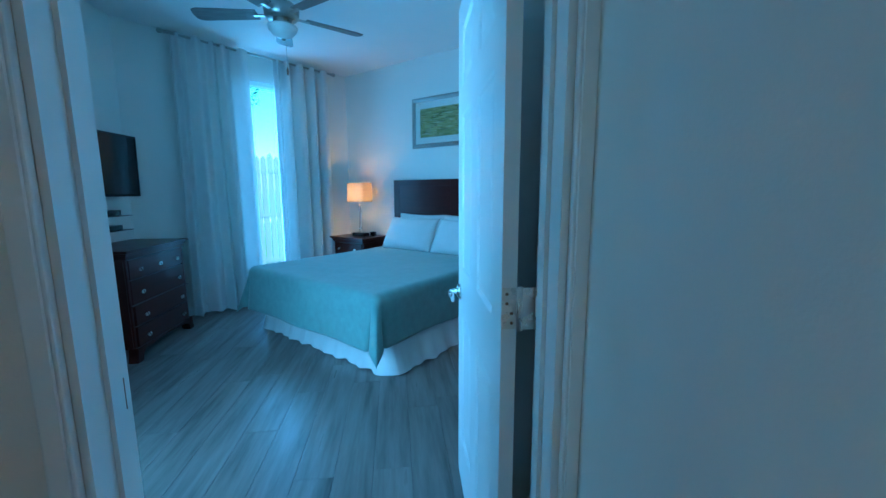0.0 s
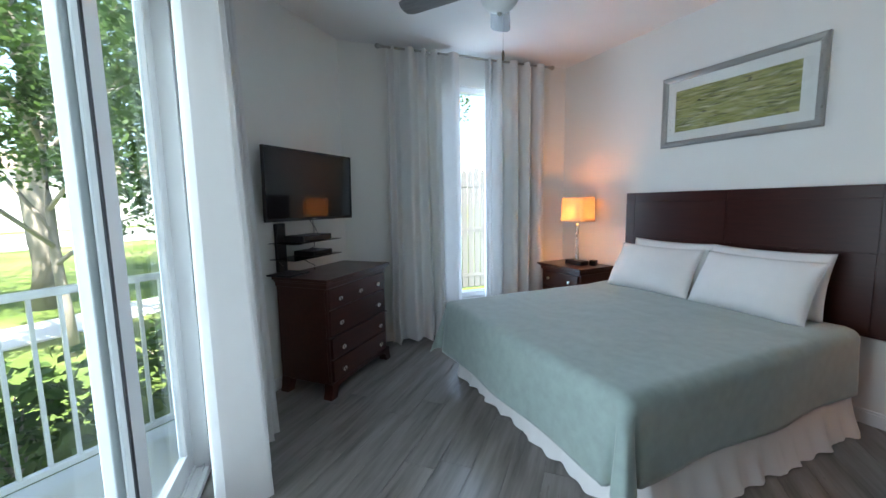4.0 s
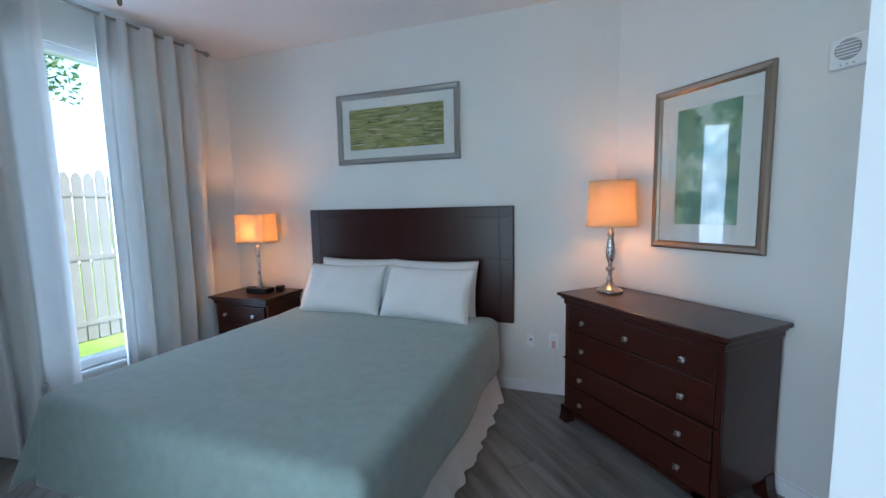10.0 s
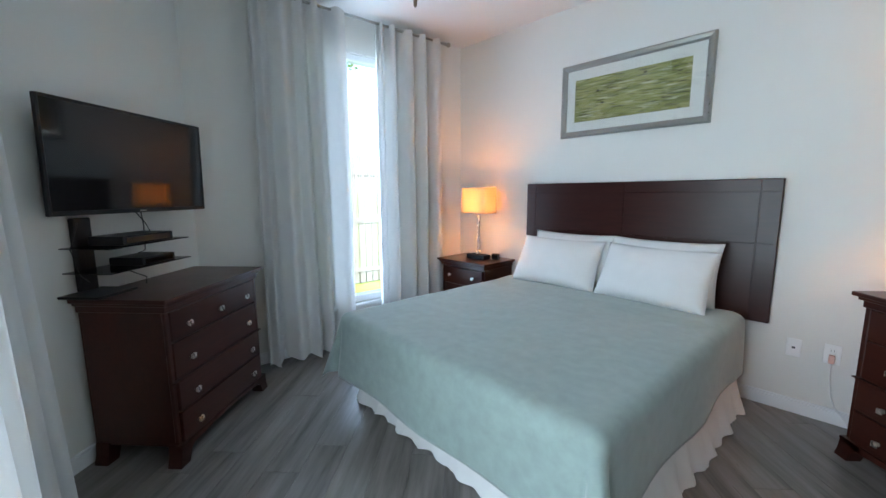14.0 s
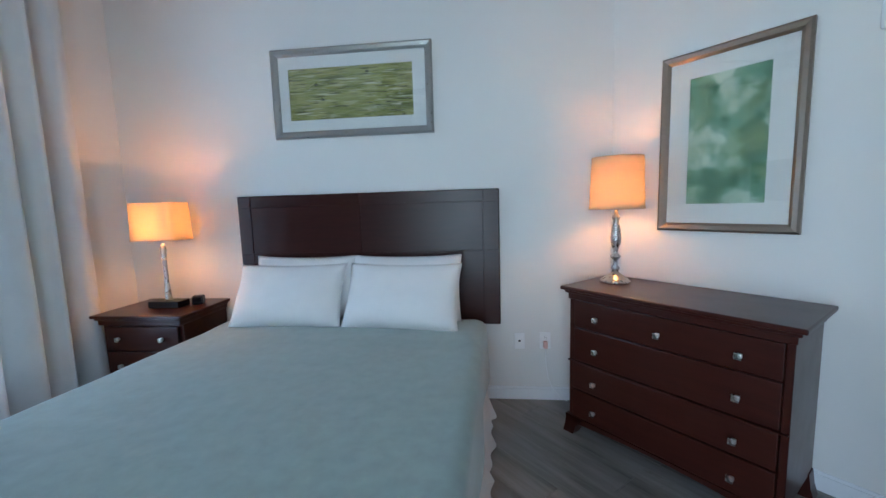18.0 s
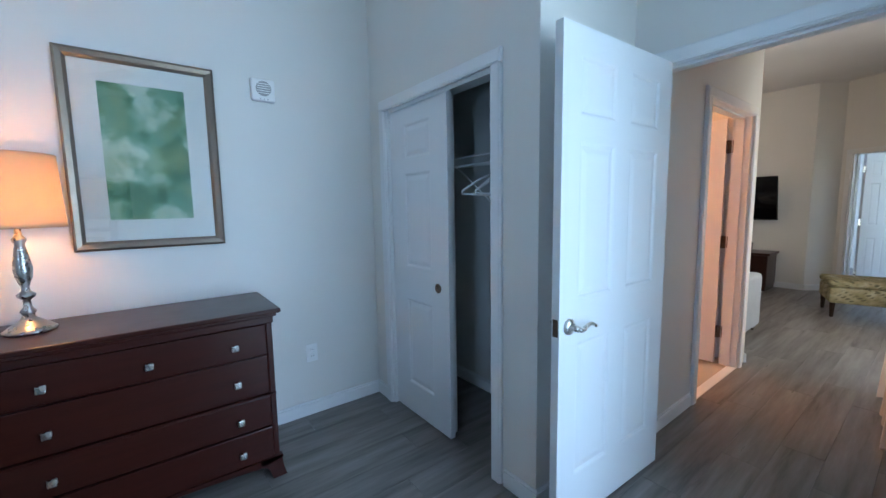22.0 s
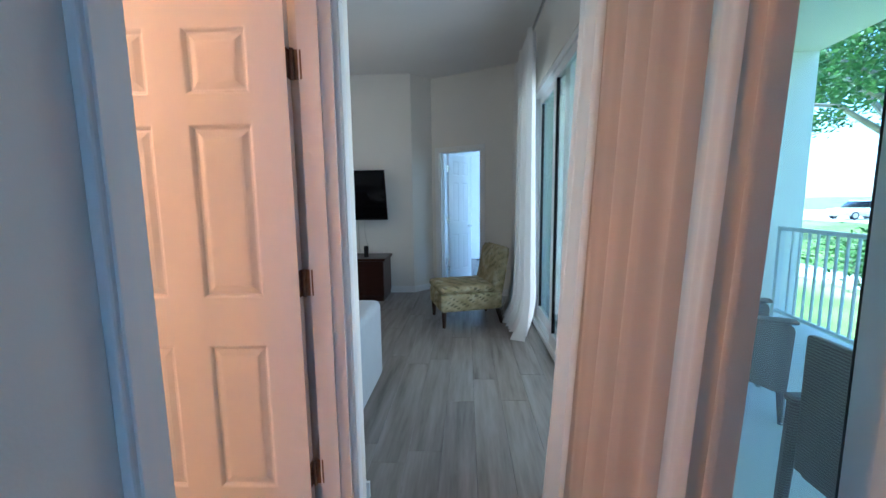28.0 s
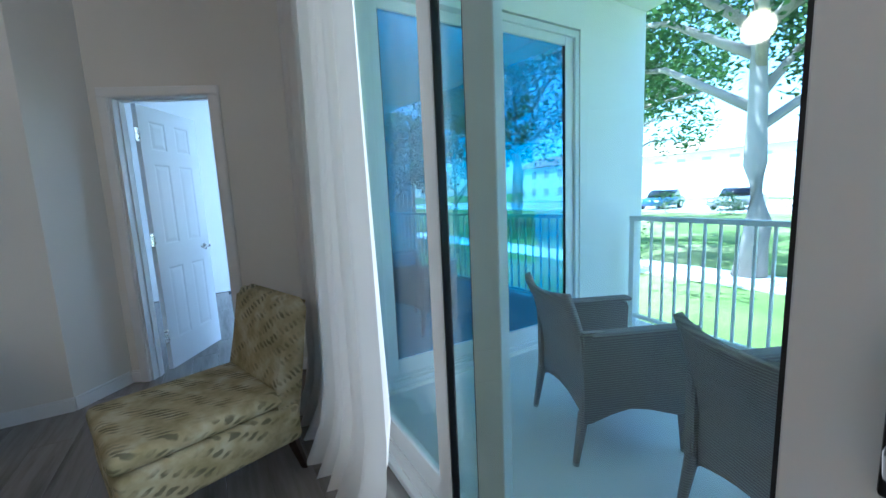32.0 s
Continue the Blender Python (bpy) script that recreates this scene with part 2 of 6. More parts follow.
# ---- building helpers ----
def part(name, bm, material, parent=None, label="", smooth=False):
    me = bpy.data.meshes.new(name)
    bmesh.ops.recalc_face_normals(bm, faces=bm.faces)
    bm.to_mesh(me)
    bm.free()
    if smooth:
        for p in me.polygons:
            p.use_smooth = True
    me.materials.append(material)
    ob = new(name, me)
    if parent is not None:
        ob.parent = parent
    if label:
        ob["label"] = label
    return ob


def thing(name, m, label, category, group="", kind=""):
    ob = new(name)
    ob.matrix_world = m
    return tagged(ob, label, category, group, kind)


def setting(name, bm, material, label, category, m=None):
    ob = part(name, bm, material)
    if m is not None:
        ob.matrix_world = m
    return tagged(ob, label, category, kind="structure")


def box(bm, x0, x1, y0, y1, z0, z1, bevel=0.0, seg=2):
    g = bmesh.ops.create_cube(bm, size=1.0)["verts"]
    for v in g:
        v.co = ((x0 + x1) / 2 + v.co.x * (x1 - x0), (y0 + y1) / 2 + v.co.y * (y1 - y0), (z0 + z1) / 2 + v.co.z * (z1 - z0))
    if bevel:
        es = {e for v in g for e in v.link_edges}
        bmesh.ops.bevel(bm, geom=list(es), offset=bevel, segments=seg, affect="EDGES", profile=0.5)
    return bm


def boxed(*a, **k):
    return box(bmesh.new(), *a, **k)


def lathe(bm, profile, n=24, cx=0.0, cy=0.0, sx=1.0, sy=1.0, turn=0.0):
    rings = []
    for r, z in profile:
        rings.append([bm.verts.new((cx + sx * r * math.cos(turn + 2 * math.pi * i / n), cy + sy * r * math.sin(turn + 2 * math.pi * i / n), z)) for i in range(n)])
    for a, b in zip(rings, rings[1:]):
        for i in range(n):
            bm.faces.new((a[i], a[(i + 1) % n], b[(i + 1) % n], b[i]))
    bm.faces.new(rings[0][::-1])
    bm.faces.new(rings[-1])
    return bm


def lathed(profile, n=24, **k):
    return lathe(bmesh.new(), profile, n, **k)


def tube(bm, pts, r, n=8):
    pts = [Vector(p) for p in pts]
    rings = []
    for i, p in enumerate(pts):
        d = (pts[min(i + 1, len(pts) - 1)] - pts[max(i - 1, 0)]).normalized()
        u = d.cross(Vector((0, 0, 1)))
        if u.length < 0.01:
            u = d.cross(Vector((1, 0, 0)))
        u.normalize()
        w = d.cross(u)
        rr = r[i] if isinstance(r, (list, tuple)) else r
        rings.append([bm.verts.new(p + rr * (math.cos(2 * math.pi * k / n) * u + math.sin(2 * math.pi * k / n) * w)) for k in range(n)])
    for a, b in zip(rings, rings[1:]):
        for k in range(n):
            bm.faces.new((a[k], a[(k + 1) % n], b[(k + 1) % n], b[k]))
    bm.faces.new(rings[0][::-1])
    bm.faces.new(rings[-1])
    return bm


def grid(bm, nu, nv, f):
    vs = [[bm.verts.new(f(i / nu, j / nv)) for j in range(nv + 1)] for i in range(nu + 1)]
    for i in range(nu):
        for j in range(nv):
            bm.faces.new((vs[i][j], vs[i + 1][j], vs[i + 1][j + 1], vs[i][j + 1]))
    return vs


def prism(bm, outline, z0, z1):
    a = [bm.verts.new((x, y, z0)) for x, y in outline]
    b = [bm.verts.new((x, y, z1)) for x, y in outline]
    n = len(a)
    bm.faces.new(a[::-1])
    bm.faces.new(b)
    for i in range(n):
        bm.faces.new((a[i], a[(i + 1) % n], b[(i + 1) % n], b[i]))
    return bm


def extrude_profile(bm, outline, y0, y1):
    """outline in x, z; drawn out along y."""
    a = [bm.verts.new((x, y0, z)) for x, z in outline]
    b = [bm.verts.new((x, y1, z)) for x, z in outline]
    n = len(a)
    bm.faces.new(a)
    bm.faces.new(b[::-1])
    for i in range(n):
        bm.faces.new((a[i], b[i], b[(i + 1) % n], a[(i + 1) % n]))
    return bm


def wall_frame(p, q):
    """Pose with x from p to q along a wall and y to the left of it."""
    return pose(p[0], p[1], 0, 0, 0, math.degrees(math.atan2(q[1] - p[1], q[0] - p[0])))


def wall(name, p, q, thick, z1, openings=(), label="smooth light greige painted wall", material=None, z0=0.0):
    """A wall whose face lies on p to q; the thickness goes to the left of that line. openings: s0, s1, z0, z1."""
    m = wall_frame(p, q)
    length = (Vector(q) - Vector(p)).length
    bm = bmesh.new()
    s = 0.0
    for a, b, za, zb in sorted(openings):
        if a > s:
            box(bm, s, a, 0, thick, z0, z1)
        if za > z0:
            box(bm, a, b, 0, thick, z0, za)
        if zb < z1:
            box(bm, a, b, 0, thick, zb, z1)
        s = b
    if s < length:
        box(bm, s, length, 0, thick, z0, z1)
    return setting(name, bm, material or M_WALL, label, "wall", m)

M_BRFRAME = metal("bronze_frame", (0.30, 0.24, 0.19), 0.4)
M_HINGE = metal("brown_hinge", (0.20, 0.14, 0.10), 0.5)
M_PEWTER = metal("pewter_lamp", (0.46, 0.43, 0.40), 0.30)
M_PLUG = plain("pink_plug", (0.70, 0.42, 0.36), 0.45)
M_GRILLE = plain("grey_grille", (0.38, 0.38, 0.37), 0.6)
M_SMOKE = clear_glass("smoked_glass", (0.25, 0.25, 0.26), 0.0, 0.05)
M_BLADE = wood("fan_blade", (0.14, 0.135, 0.13), (0.22, 0.21, 0.20), 0.45, (1, 9, 9), 5)
M_BOWL = plain("frosted_bowl", (0.72, 0.72, 0.70), 0.35)
LAMP_1, LAMP_2, BATH, KITCHEN, FAN = 2.5, 2.8, 12.5, 2.6, 3.5

# ---- plan ----
CEIL = 2.90
EAST = 1.945
CLOSET_Y = 1.925
H0, HB = (-0.62, 6.13), (EAST, 3.815)          # headboard wall
T0 = (-2.49, 4.42)                              # window wall runs from here to H0
S0, S1 = (-0.90, 1.17), (-2.49, 3.07)          # sliding door wall of the bedroom
DOOR_Y0, DOOR_Y1 = 1.05, 1.17                   # wall with the bedroom door
DX0, DX1 = -0.546, 0.376                          # its opening
HALL_X = 0.41                                   # wall with the bathroom door
HALL_END = -0.755
LIV_X = -0.76                                   # glazed wall of the living room
TV_Y = -4.74
FAR_Y = -5.03
FA, FB = (0.46, FAR_Y), (-0.76, -4.43)      # wall with the second bedroom door
LCEIL = 3.08
TH = 0.12

wall("wall_headboard", H0, HB, TH, CEIL)
wall("wall_window", T0, H0, TH + 0.04, CEIL, [(0.70, 2.04, 0.36, 2.60)])
wall("wall_television", (-2.49, 3.07), T0, TH, CEIL)
wall("wall_slider", S0, S1, TH + 0.03, CEIL, [(0.06, 1.94, 0.0, 2.42)])
wall("wall_east", HB, (EAST, 1.30), TH, CEIL)
wall("wall_closet", (EAST, CLOSET_Y), (0.47, CLOSET_Y), TH, CEIL, [(0.216, 1.213, 0, 2.03)])
wall("wall_return", (0.47, CLOSET_Y - TH), (0.47, DOOR_Y1), 0.1, CEIL)
wall("wall_bedroom_door", (0.47, DOOR_Y1), S0, TH, CEIL, [(0.47 - DX1, 0.47 - DX0, 0, 2.05)])
wall("wall_hall", (HALL_X, DOOR_Y0), (HALL_X, HALL_END), 0.12, LCEIL, [(DOOR_Y0 - 0.32, DOOR_Y0 + 0.565, 0, 2.05)])
wall("wall_bath_south", (HALL_X + 0.12, HALL_END), (4.6, HALL_END), 0.06, LCEIL)
wall("wall_living_glazed", (LIV_X, FAR_Y), (LIV_X, DOOR_Y0), 0.15, LCEIL, [(1.45, 5.19, 0, 2.44)])
PIER0, PIER1 = (-0.59, 1.17), (-0.8035, 1.4455)   # slanted pier with the switches, beside the recessed slider
pier = bmesh.new()
prism(pier, [PIER0, PIER1, (-0.996, 1.2855), S0], 0.0, CEIL)
setting("wall_switch_pier", pier, M_WALL, "slanted light greige pier with rounded white reveal", "wall")
wall("wall_living_tv", (2.62, TV_Y), (0.72, TV_Y), TH, LCEIL)
wall("wall_living_angle", (0.72, TV_Y), FA, TH, LCEIL)
wall("wall_far_door", FA, FB, TH, LCEIL, [(0.13, 0.79, 0, 2.05)])
wall("wall_living_east", (4.6, HALL_END), (4.6, -8.2), TH, LCEIL)
wall("wall_kitchen_back", (4.6, -7.4), (2.62 - TH, -7.4), TH, LCEIL)
wall("wall_kitchen_side", (2.62, -7.4), (2.62, TV_Y), 0.1, LCEIL)
wall("wall_kitchen_header", (4.6, TV_Y), (2.62, TV_Y), TH, LCEIL, z0=2.54)
# second bedroom, closed plainly
wall("wall_second_east", (2.4, FAR_Y - TH), (2.4, -8.0), TH, CEIL)
wall("wall_second_south", (2.4, -8.0), (-3.4, -8.0), TH, CEIL)
wall("wall_second_west", (-3.4, -8.0), (-3.4, -3.86), TH, CEIL, [(0.8, 3.2, 0.4, 2.4)])
# bathroom and closet, closed plainly
wall("wall_bath_north", (3.0, 1.05), (0.53, 1.05), TH, CEIL)
wall("wall_bath_east", (3.0, -0.64), (3.0, 1.05), -TH, CEIL)
wall("wall_closet_back", (EAST, 1.30), (0.53, 1.30), TH, CEIL)


def slab(name, x0, x1, y0, y1, z0, z1, material, label, category):
    return setting(name, boxed(x0, x1, y0, y1, z0, z1), material, label, category)


ceil = bmesh.new()
prism(ceil, [(-0.95, 1.05), (4.8, 1.05), (4.8, 6.4), (-0.6, 6.4), (-2.8, 4.5), (-2.65, 3.0)], CEIL, CEIL + 0.15)
setting("ceiling", ceil, M_CEIL, "white textured plaster ceiling", "ceiling")
setting("ceiling_living", boxed(LIV_X - 0.15, 4.8, -8.2, 1.05, LCEIL, LCEIL + 0.15), M_CEIL, "white textured plaster ceiling of the living room", "ceiling")
setting("ceiling_second", boxed(-3.5, LIV_X - 0.15, -8.2, -3.75, CEIL, CEIL + 0.15), M_CEIL, "white ceiling of the second bedroom", "ceiling")
base = bmesh.new()
prism(base, [(LIV_X, -8.1), (4.7, -8.1), (4.7, -0.7), (3.1, -0.7), (3.1, 1.11), (LIV_X, 1.11)], -0.12, -0.006)
prism(base, [S0, (EAST, 1.17), HB, H0, T0, S1], -0.12, -0.006)
prism(base, [(-3.4, -8.1), (LIV_X - 0.001, -8.1), (LIV_X - 0.001, -3.86), (-3.4, -3.86)], -0.12, -0.002)
setting("floor", base, M_DARK, "grey oak vinyl plank floor", "floor")

# ---- doors, trim and glazing ----
def casing(name, m, w, h, cw=0.068, t=0.018, label="white painted door casing"):
    """Casing round an opening 0..w, 0..h on a wall face; stands out along -y."""
    root = thing(name, m, label, "door casing", kind="structure")
    for a, b in ((-cw, 0.0), (w, w + cw)):
        bm = boxed(a, b, -t, 0, 0, h, 0.004)
        box(bm, a + 0.008 if a < 0 else a + 0.006, b - 0.006 if a < 0 else b - 0.008, -t - 0.005, -t, 0, h, 0.002, 1)
        part("side_casing", bm, M_TRIM, root)
    bm = boxed(-cw, w + cw, -t, 0, h + 0.001, h + cw, 0.004)
    box(bm, -cw + 0.008, w + cw - 0.008, -t - 0.005, -t, h + 0.008, h + cw - 0.008, 0.002, 1)
    part("head_casing", bm, M_TRIM, root)
    return root


def jamb(name, m, w, h, depth, stop=0.5):
    """Lining of an opening 0..w through a wall from y=0 to y=depth."""
    root = thing(name, m, "white painted door jamb", "door jamb", kind="structure")
    j = 0.016
    part("side_jamb", boxed(0, j, -0.001, depth + 0.001, 0, h), M_TRIM, root)
    part("side_jamb", boxed(w - j, w, -0.001, depth + 0.001, 0, h), M_TRIM, root)
    part("head_jamb", boxed(j, w - j, -0.001, depth + 0.001, h - j, h), M_TRIM, root)
    s = depth * stop
    bm = boxed(j, j + 0.01, s, s + 0.035, 0, h - j)
    box(bm, w - j - 0.01, w - j, s, s + 0.035, 0, h - j)
    box(bm, j + 0.01, w - j - 0.01, s, s + 0.035, h - j - 0.01, h - j)
    part("door_stop", bm, M_TRIM, root)
    return root


def door_leaf(root, w, h, t, columns, rows, stile=0.11, deep=0.008):
    """Moulded leaf from x 0..w, y -t/2..t/2, z 0..h with raised panels. rows: z0, z1 of each panel."""
    xs = []
    inner = (w - stile * (columns + 1)) / columns
    for c in range(columns + 1):
        a = c * (stile + inner)
        part("stile", boxed(a, a + stile, -t / 2, t / 2, 0, h), M_DOOR, root)
        if c < columns:
            xs.append((a + stile, a + stile + inner))
    zs = [0.0] + [z for r in rows for z in r] + [h]
    for a, b in xs:
        for k in range(0, len(zs), 2):
            part("rail", boxed(a, b, -t / 2, t / 2, zs[k], zs[k + 1]), M_DOOR, root)
    for a, b in xs:
        for z0, z1 in rows:
            pb = bmesh.new()
            for s in (-1, 1):
                prev = None
                for e, y in ((0.0, 0.0), (0.004, deep * 0.12), (0.009, deep * 0.45), (0.014, deep), (0.022, deep), (0.030, deep * 0.75), (0.042, deep * 0.35), (0.050, deep * 0.25)):
                    ring = [pb.verts.new((x, s * (t / 2 - y), z)) for x, z in ((a + e, z0 + e), (b - e, z0 + e), (b - e, z1 - e), (a + e, z1 - e))]
                    if prev:
                        for i in range(4):
                            pb.faces.new((prev[i], prev[(i + 1) % 4], ring[(i + 1) % 4], ring[i]))
                    prev = ring
                pb.faces.new(prev)
            part("panel", pb, M_DOOR, root)


def lever(root, x, z, t, side, toward):
    """Lever handle on the face side (+1: +y) pointing along x by toward."""
    h = part("door_handle", lathed([(0.0, 0), (0.033, 0), (0.033, 0.006), (0.024, 0.013), (0.012, 0.016), (0.012, 0.045), (0.0, 0.045)], 24), M_NICKEL, root, "satin nickel lever handle", True)
    h.matrix_local = pose(x, side * t / 2, z, -90 * side, 0, 0)
    bm = bmesh.new()
    pts = [(toward * 0.125 * k / 10, 0.006 * math.sin(k * 0.75), 0) for k in range(11)]
    tube(bm, [(p[0], p[1] * 1.6, 0) for p in pts], [0.010, 0.010, 0.0095, 0.009, 0.0085, 0.008, 0.0075, 0.0075, 0.008, 0.008, 0.005], 10)
    lv = part("lever", bm, M_NICKEL, h, "", True)
    lv.matrix_local = pose(0, 0, 0.045, 0, 0, 0)


def hinges(root, t, zs, jamb_box, arm_box, knuckle, metal_mat):
    """Butt hinges: a plate on the door's hinge edge, a knuckle, and a plate on the jamb (boxes x0, x1, y0, y1)."""
    for z in zs:
        h = part("hinge", boxed(-0.0025, 0.0006, -t / 2 + 0.001, t / 2 - 0.001, z - 0.05, z + 0.05, 0.001, 1), metal_mat, root, "metal butt hinge")
        part("knuckle", tube(bmesh.new(), [(knuckle[0], knuckle[1], z - 0.052), (knuckle[0], knuckle[1], z + 0.052)], 0.0065, 10), metal_mat, h, "", True)
        part("jamb_plate", boxed(*jamb_box, z - 0.05, z + 0.05, 0.001, 1), metal_mat, h)
        part("hinge_arm", boxed(*arm_box, z - 0.05, z + 0.05), metal_mat, h)
        for dz in (-0.035, -0.012, 0.012, 0.035):
            sc = part("screw", lathed([(0.0, 0), (0.004, 0), (0.004, 0.0012), (0.0, 0.0016)], 8), M_BRONZE, h)
            sc.matrix_local = pose(-0.0026, 0.006 if dz > 0 else -0.006, z + dz, 0, -90, 0)


SIX = [(0.22, 0.80), (0.98, 1.60), (1.70, 1.92)]

# bedroom door, wide open into the room
m = pose(0.298, 1.178, 0.012, 0, 0, 87.8)
bd = thing("door_bedroom", m, "open white six-panel door with nickel lever", "door", kind="structure")
door_leaf(bd, 0.815, 2.025, 0.036, 2, SIX)
lever(bd, 0.755, 0.877, 0.036, 1, -1)
lever(bd, 0.755, 0.877, 0.036, -1, -1)
part("latch_plate", boxed(0.8145, 0.817, -0.0125, 0.0125, 0.842, 0.912, 0.001, 1), M_BRONZE, bd, "dark latch plate with bolt")
hinges(bd, 0.036, (0.28, 1.03, 1.79), (-0.060, -0.016, -0.0605, -0.058), (-0.008, -0.0055, -0.0605, -0.018), (-0.007, -0.024), M_NICKEL)
DW = DX1 - DX0
casing("trim_bedroom_door", pose(DX1, DOOR_Y1, 0, 0, 0, 180), DW, 2.03)
casing("trim_bedroom_door_hall", pose(DX0, DOOR_Y0, 0), DW, 2.03, 0.05)
jamb("jamb_bedroom_door", pose(DX0, DOOR_Y0, 0), DW, 2.045, TH, 0.45)
sp = thing("strike_plate", pose(DX0 + 0.016, DOOR_Y1 - 0.03, 0.90, 0, 0, 0), "dark metal strike plate on the door jamb", "strike plate")
part("plate", boxed(0, 0.002, -0.015, 0.015, -0.035, 0.035, 0.0008, 1), M_BRONZE, sp)
part("lip", boxed(0.0015, 0.004, -0.006, 0.006, -0.012, 0.012), M_DARK, sp)

# bathroom door, open into the bathroom
m = pose(HALL_X + 0.152, -0.538, 0.012, 0, 0, 2)
bt = thing("door_bathroom", m, "open white six-panel bathroom door in warm light", "door", kind="structure")
door_leaf(bt, 0.84, 2.02, 0.036, 2, SIX, 0.13, 0.011)
hinges(bt, 0.036, (0.27, 1.03, 1.80), (-0.080, -0.036, -0.0125, -0.0095), (-0.036, -0.002, -0.0125, -0.0100), (-0.012, -0.004), M_HINGE)
lever(bt, 0.78, 0.91, 0.036, 1, -1)
casing("trim_bathroom_door", pose(HALL_X, 0.32, 0, 0, 0, -90), 0.885, 2.03)
jamb("jamb_bathroom_door", pose(HALL_X, 0.32, 0, 0, 0, -90), 0.885, 2.045, 0.12, 0.35)

# far bedroom door
FF = wall_frame(FA, FB)
m = FF @ pose(0.175, TH + 0.045, 0.012, 0, 0, 84)
fd = thing("door_second_bedroom", m, "open white six-panel door across the living room", "door", kind="structure")
door_leaf(fd, 0.64, 2.02, 0.036, 2, SIX, 0.10, 0.005)
lever(fd, 0.58, 0.91, 0.036, -1, -1)
hinges(fd, 0.036, (0.27, 1.03, 1.80), (-0.045, -0.012, -0.022, -0.0195), (-0.012, -0.002, -0.022, -0.0195), (-0.008, -0.020), M_NICKEL)
casing("trim_second_door", FF @ pose(0.13, 0, 0), 0.66, 2.03)
jamb("jamb_second_door", FF @ pose(0.13, 0, 0), 0.66, 2.045, TH, 0.45)

# closet with sliding doors
CW = 0.965
CX1 = EAST - 0.22
casing("trim_closet", pose(CX1, CLOSET_Y, 0, 0, 0, 180), CW + 0.02, 2.0)
jamb("jamb_closet", pose(CX1 + 0.004, CLOSET_Y, 0, 0, 0, 180), CW + 0.028, 2.03, TH, 0.9)
for k, (y, x0, lab) in enumerate(((-0.035, 0.018, "white three-panel sliding closet door"), (-0.082, 0.0, "rear white sliding closet door"))):
    cd = thing("closet_door", pose(CX1 - x0, CLOSET_Y + y, 0.012, 0, 0, 180), lab, "closet door", "closet doors")
    door_leaf(cd, 0.60 - 0.02 * k, 1.98, 0.034, 1, [(0.2, 0.77), (0.98, 1.57), (1.66, 1.87)], 0.16)
    if k == 0:
        fp = part("finger_pull", lathed([(0.028, 0), (0.028, 0.004), (0.02, 0.004), (0.018, 0.001), (0.0, 0.001)], 20), M_BRONZE, cd, "round bronze finger pull", True)
        fp.matrix_local = pose(0.50, -0.017, 0.885, 90, 0, 0)
tr = thing("closet_track", pose(CX1, CLOSET_Y, 1.992, 0, 0, 180), "white steel closet door track", "track")
part("channel", boxed(0.016, CW, 0.01, 0.105, 0.008, 0.02), M_ALU, tr)
part("front_lip", boxed(0.016, CW, 0.008, 0.012, -0.012, 0.02), M_ALU, tr)

# wire shelf and hangers in the closet
ws = thing("wire_shelf", pose(0, 0, 1.66), "white wire closet shelf with hanging rail", "closet shelf")
part("front_rail", tube(bmesh.new(), [(0.60, 1.70, 0), (EAST - 0.01, 1.70, 0)], 0.005), M_PLASTIC, ws)
part("hang_rail", tube(bmesh.new(), [(0.60, 1.68, -0.045), (EAST - 0.01, 1.68, -0.045)], 0.006), M_PLASTIC, ws)
part("back_rail", tube(bmesh.new(), [(0.60, 1.32, 0), (EAST - 0.01, 1.32, 0)], 0.005), M_PLASTIC, ws)
for k in range(30):
    part("wire", tube(bmesh.new(), [(0.62 + 0.045 * k, 1.32, 0.006), (0.62 + 0.045 * k, 1.70, 0.006)], 0.0022, 5), M_PLASTIC, ws)
for x in (0.85, 1.35):
    part("brace", tube(bmesh.new(), [(x, 1.31, -0.28), (x, 1.69, -0.006)], 0.005, 6), M_PLASTIC, ws)


def hanger(x, y, z, yaw):
    h = thing("clothes_hanger", pose(x, y, z, 0, 0, yaw), "white plastic clothes hanger on the closet rail", "hanger", "closet hangers")
    hook = [(0.018 * math.sin(a), 0, 0.018 * math.cos(a)) for a in [math.radians(d) for d in range(-110, 100, 15)]]
    hook += [(0.0, 0, -0.03), (0.0, 0, -0.06)]
    part("hook", tube(bmesh.new(), hook, 0.0025, 6), M_PLASTIC, h, "", True)
    part("arms", tube(bmesh.new(), [(0, 0, -0.06), (0.10, 0, -0.10), (0.205, 0, -0.16), (0.205, 0, -0.175), (0, 0, -0.18), (-0.205, 0, -0.175), (-0.205, 0, -0.16), (-0.10, 0, -0.10), (0, 0, -0.06)], 0.0055, 8), M_PLASTIC, h, "", True)


for k, (x, a) in enumerate(((0.86, 76), (0.93, 98), (0.99, 84))):
    hanger(x, 1.68, 1.612, a)


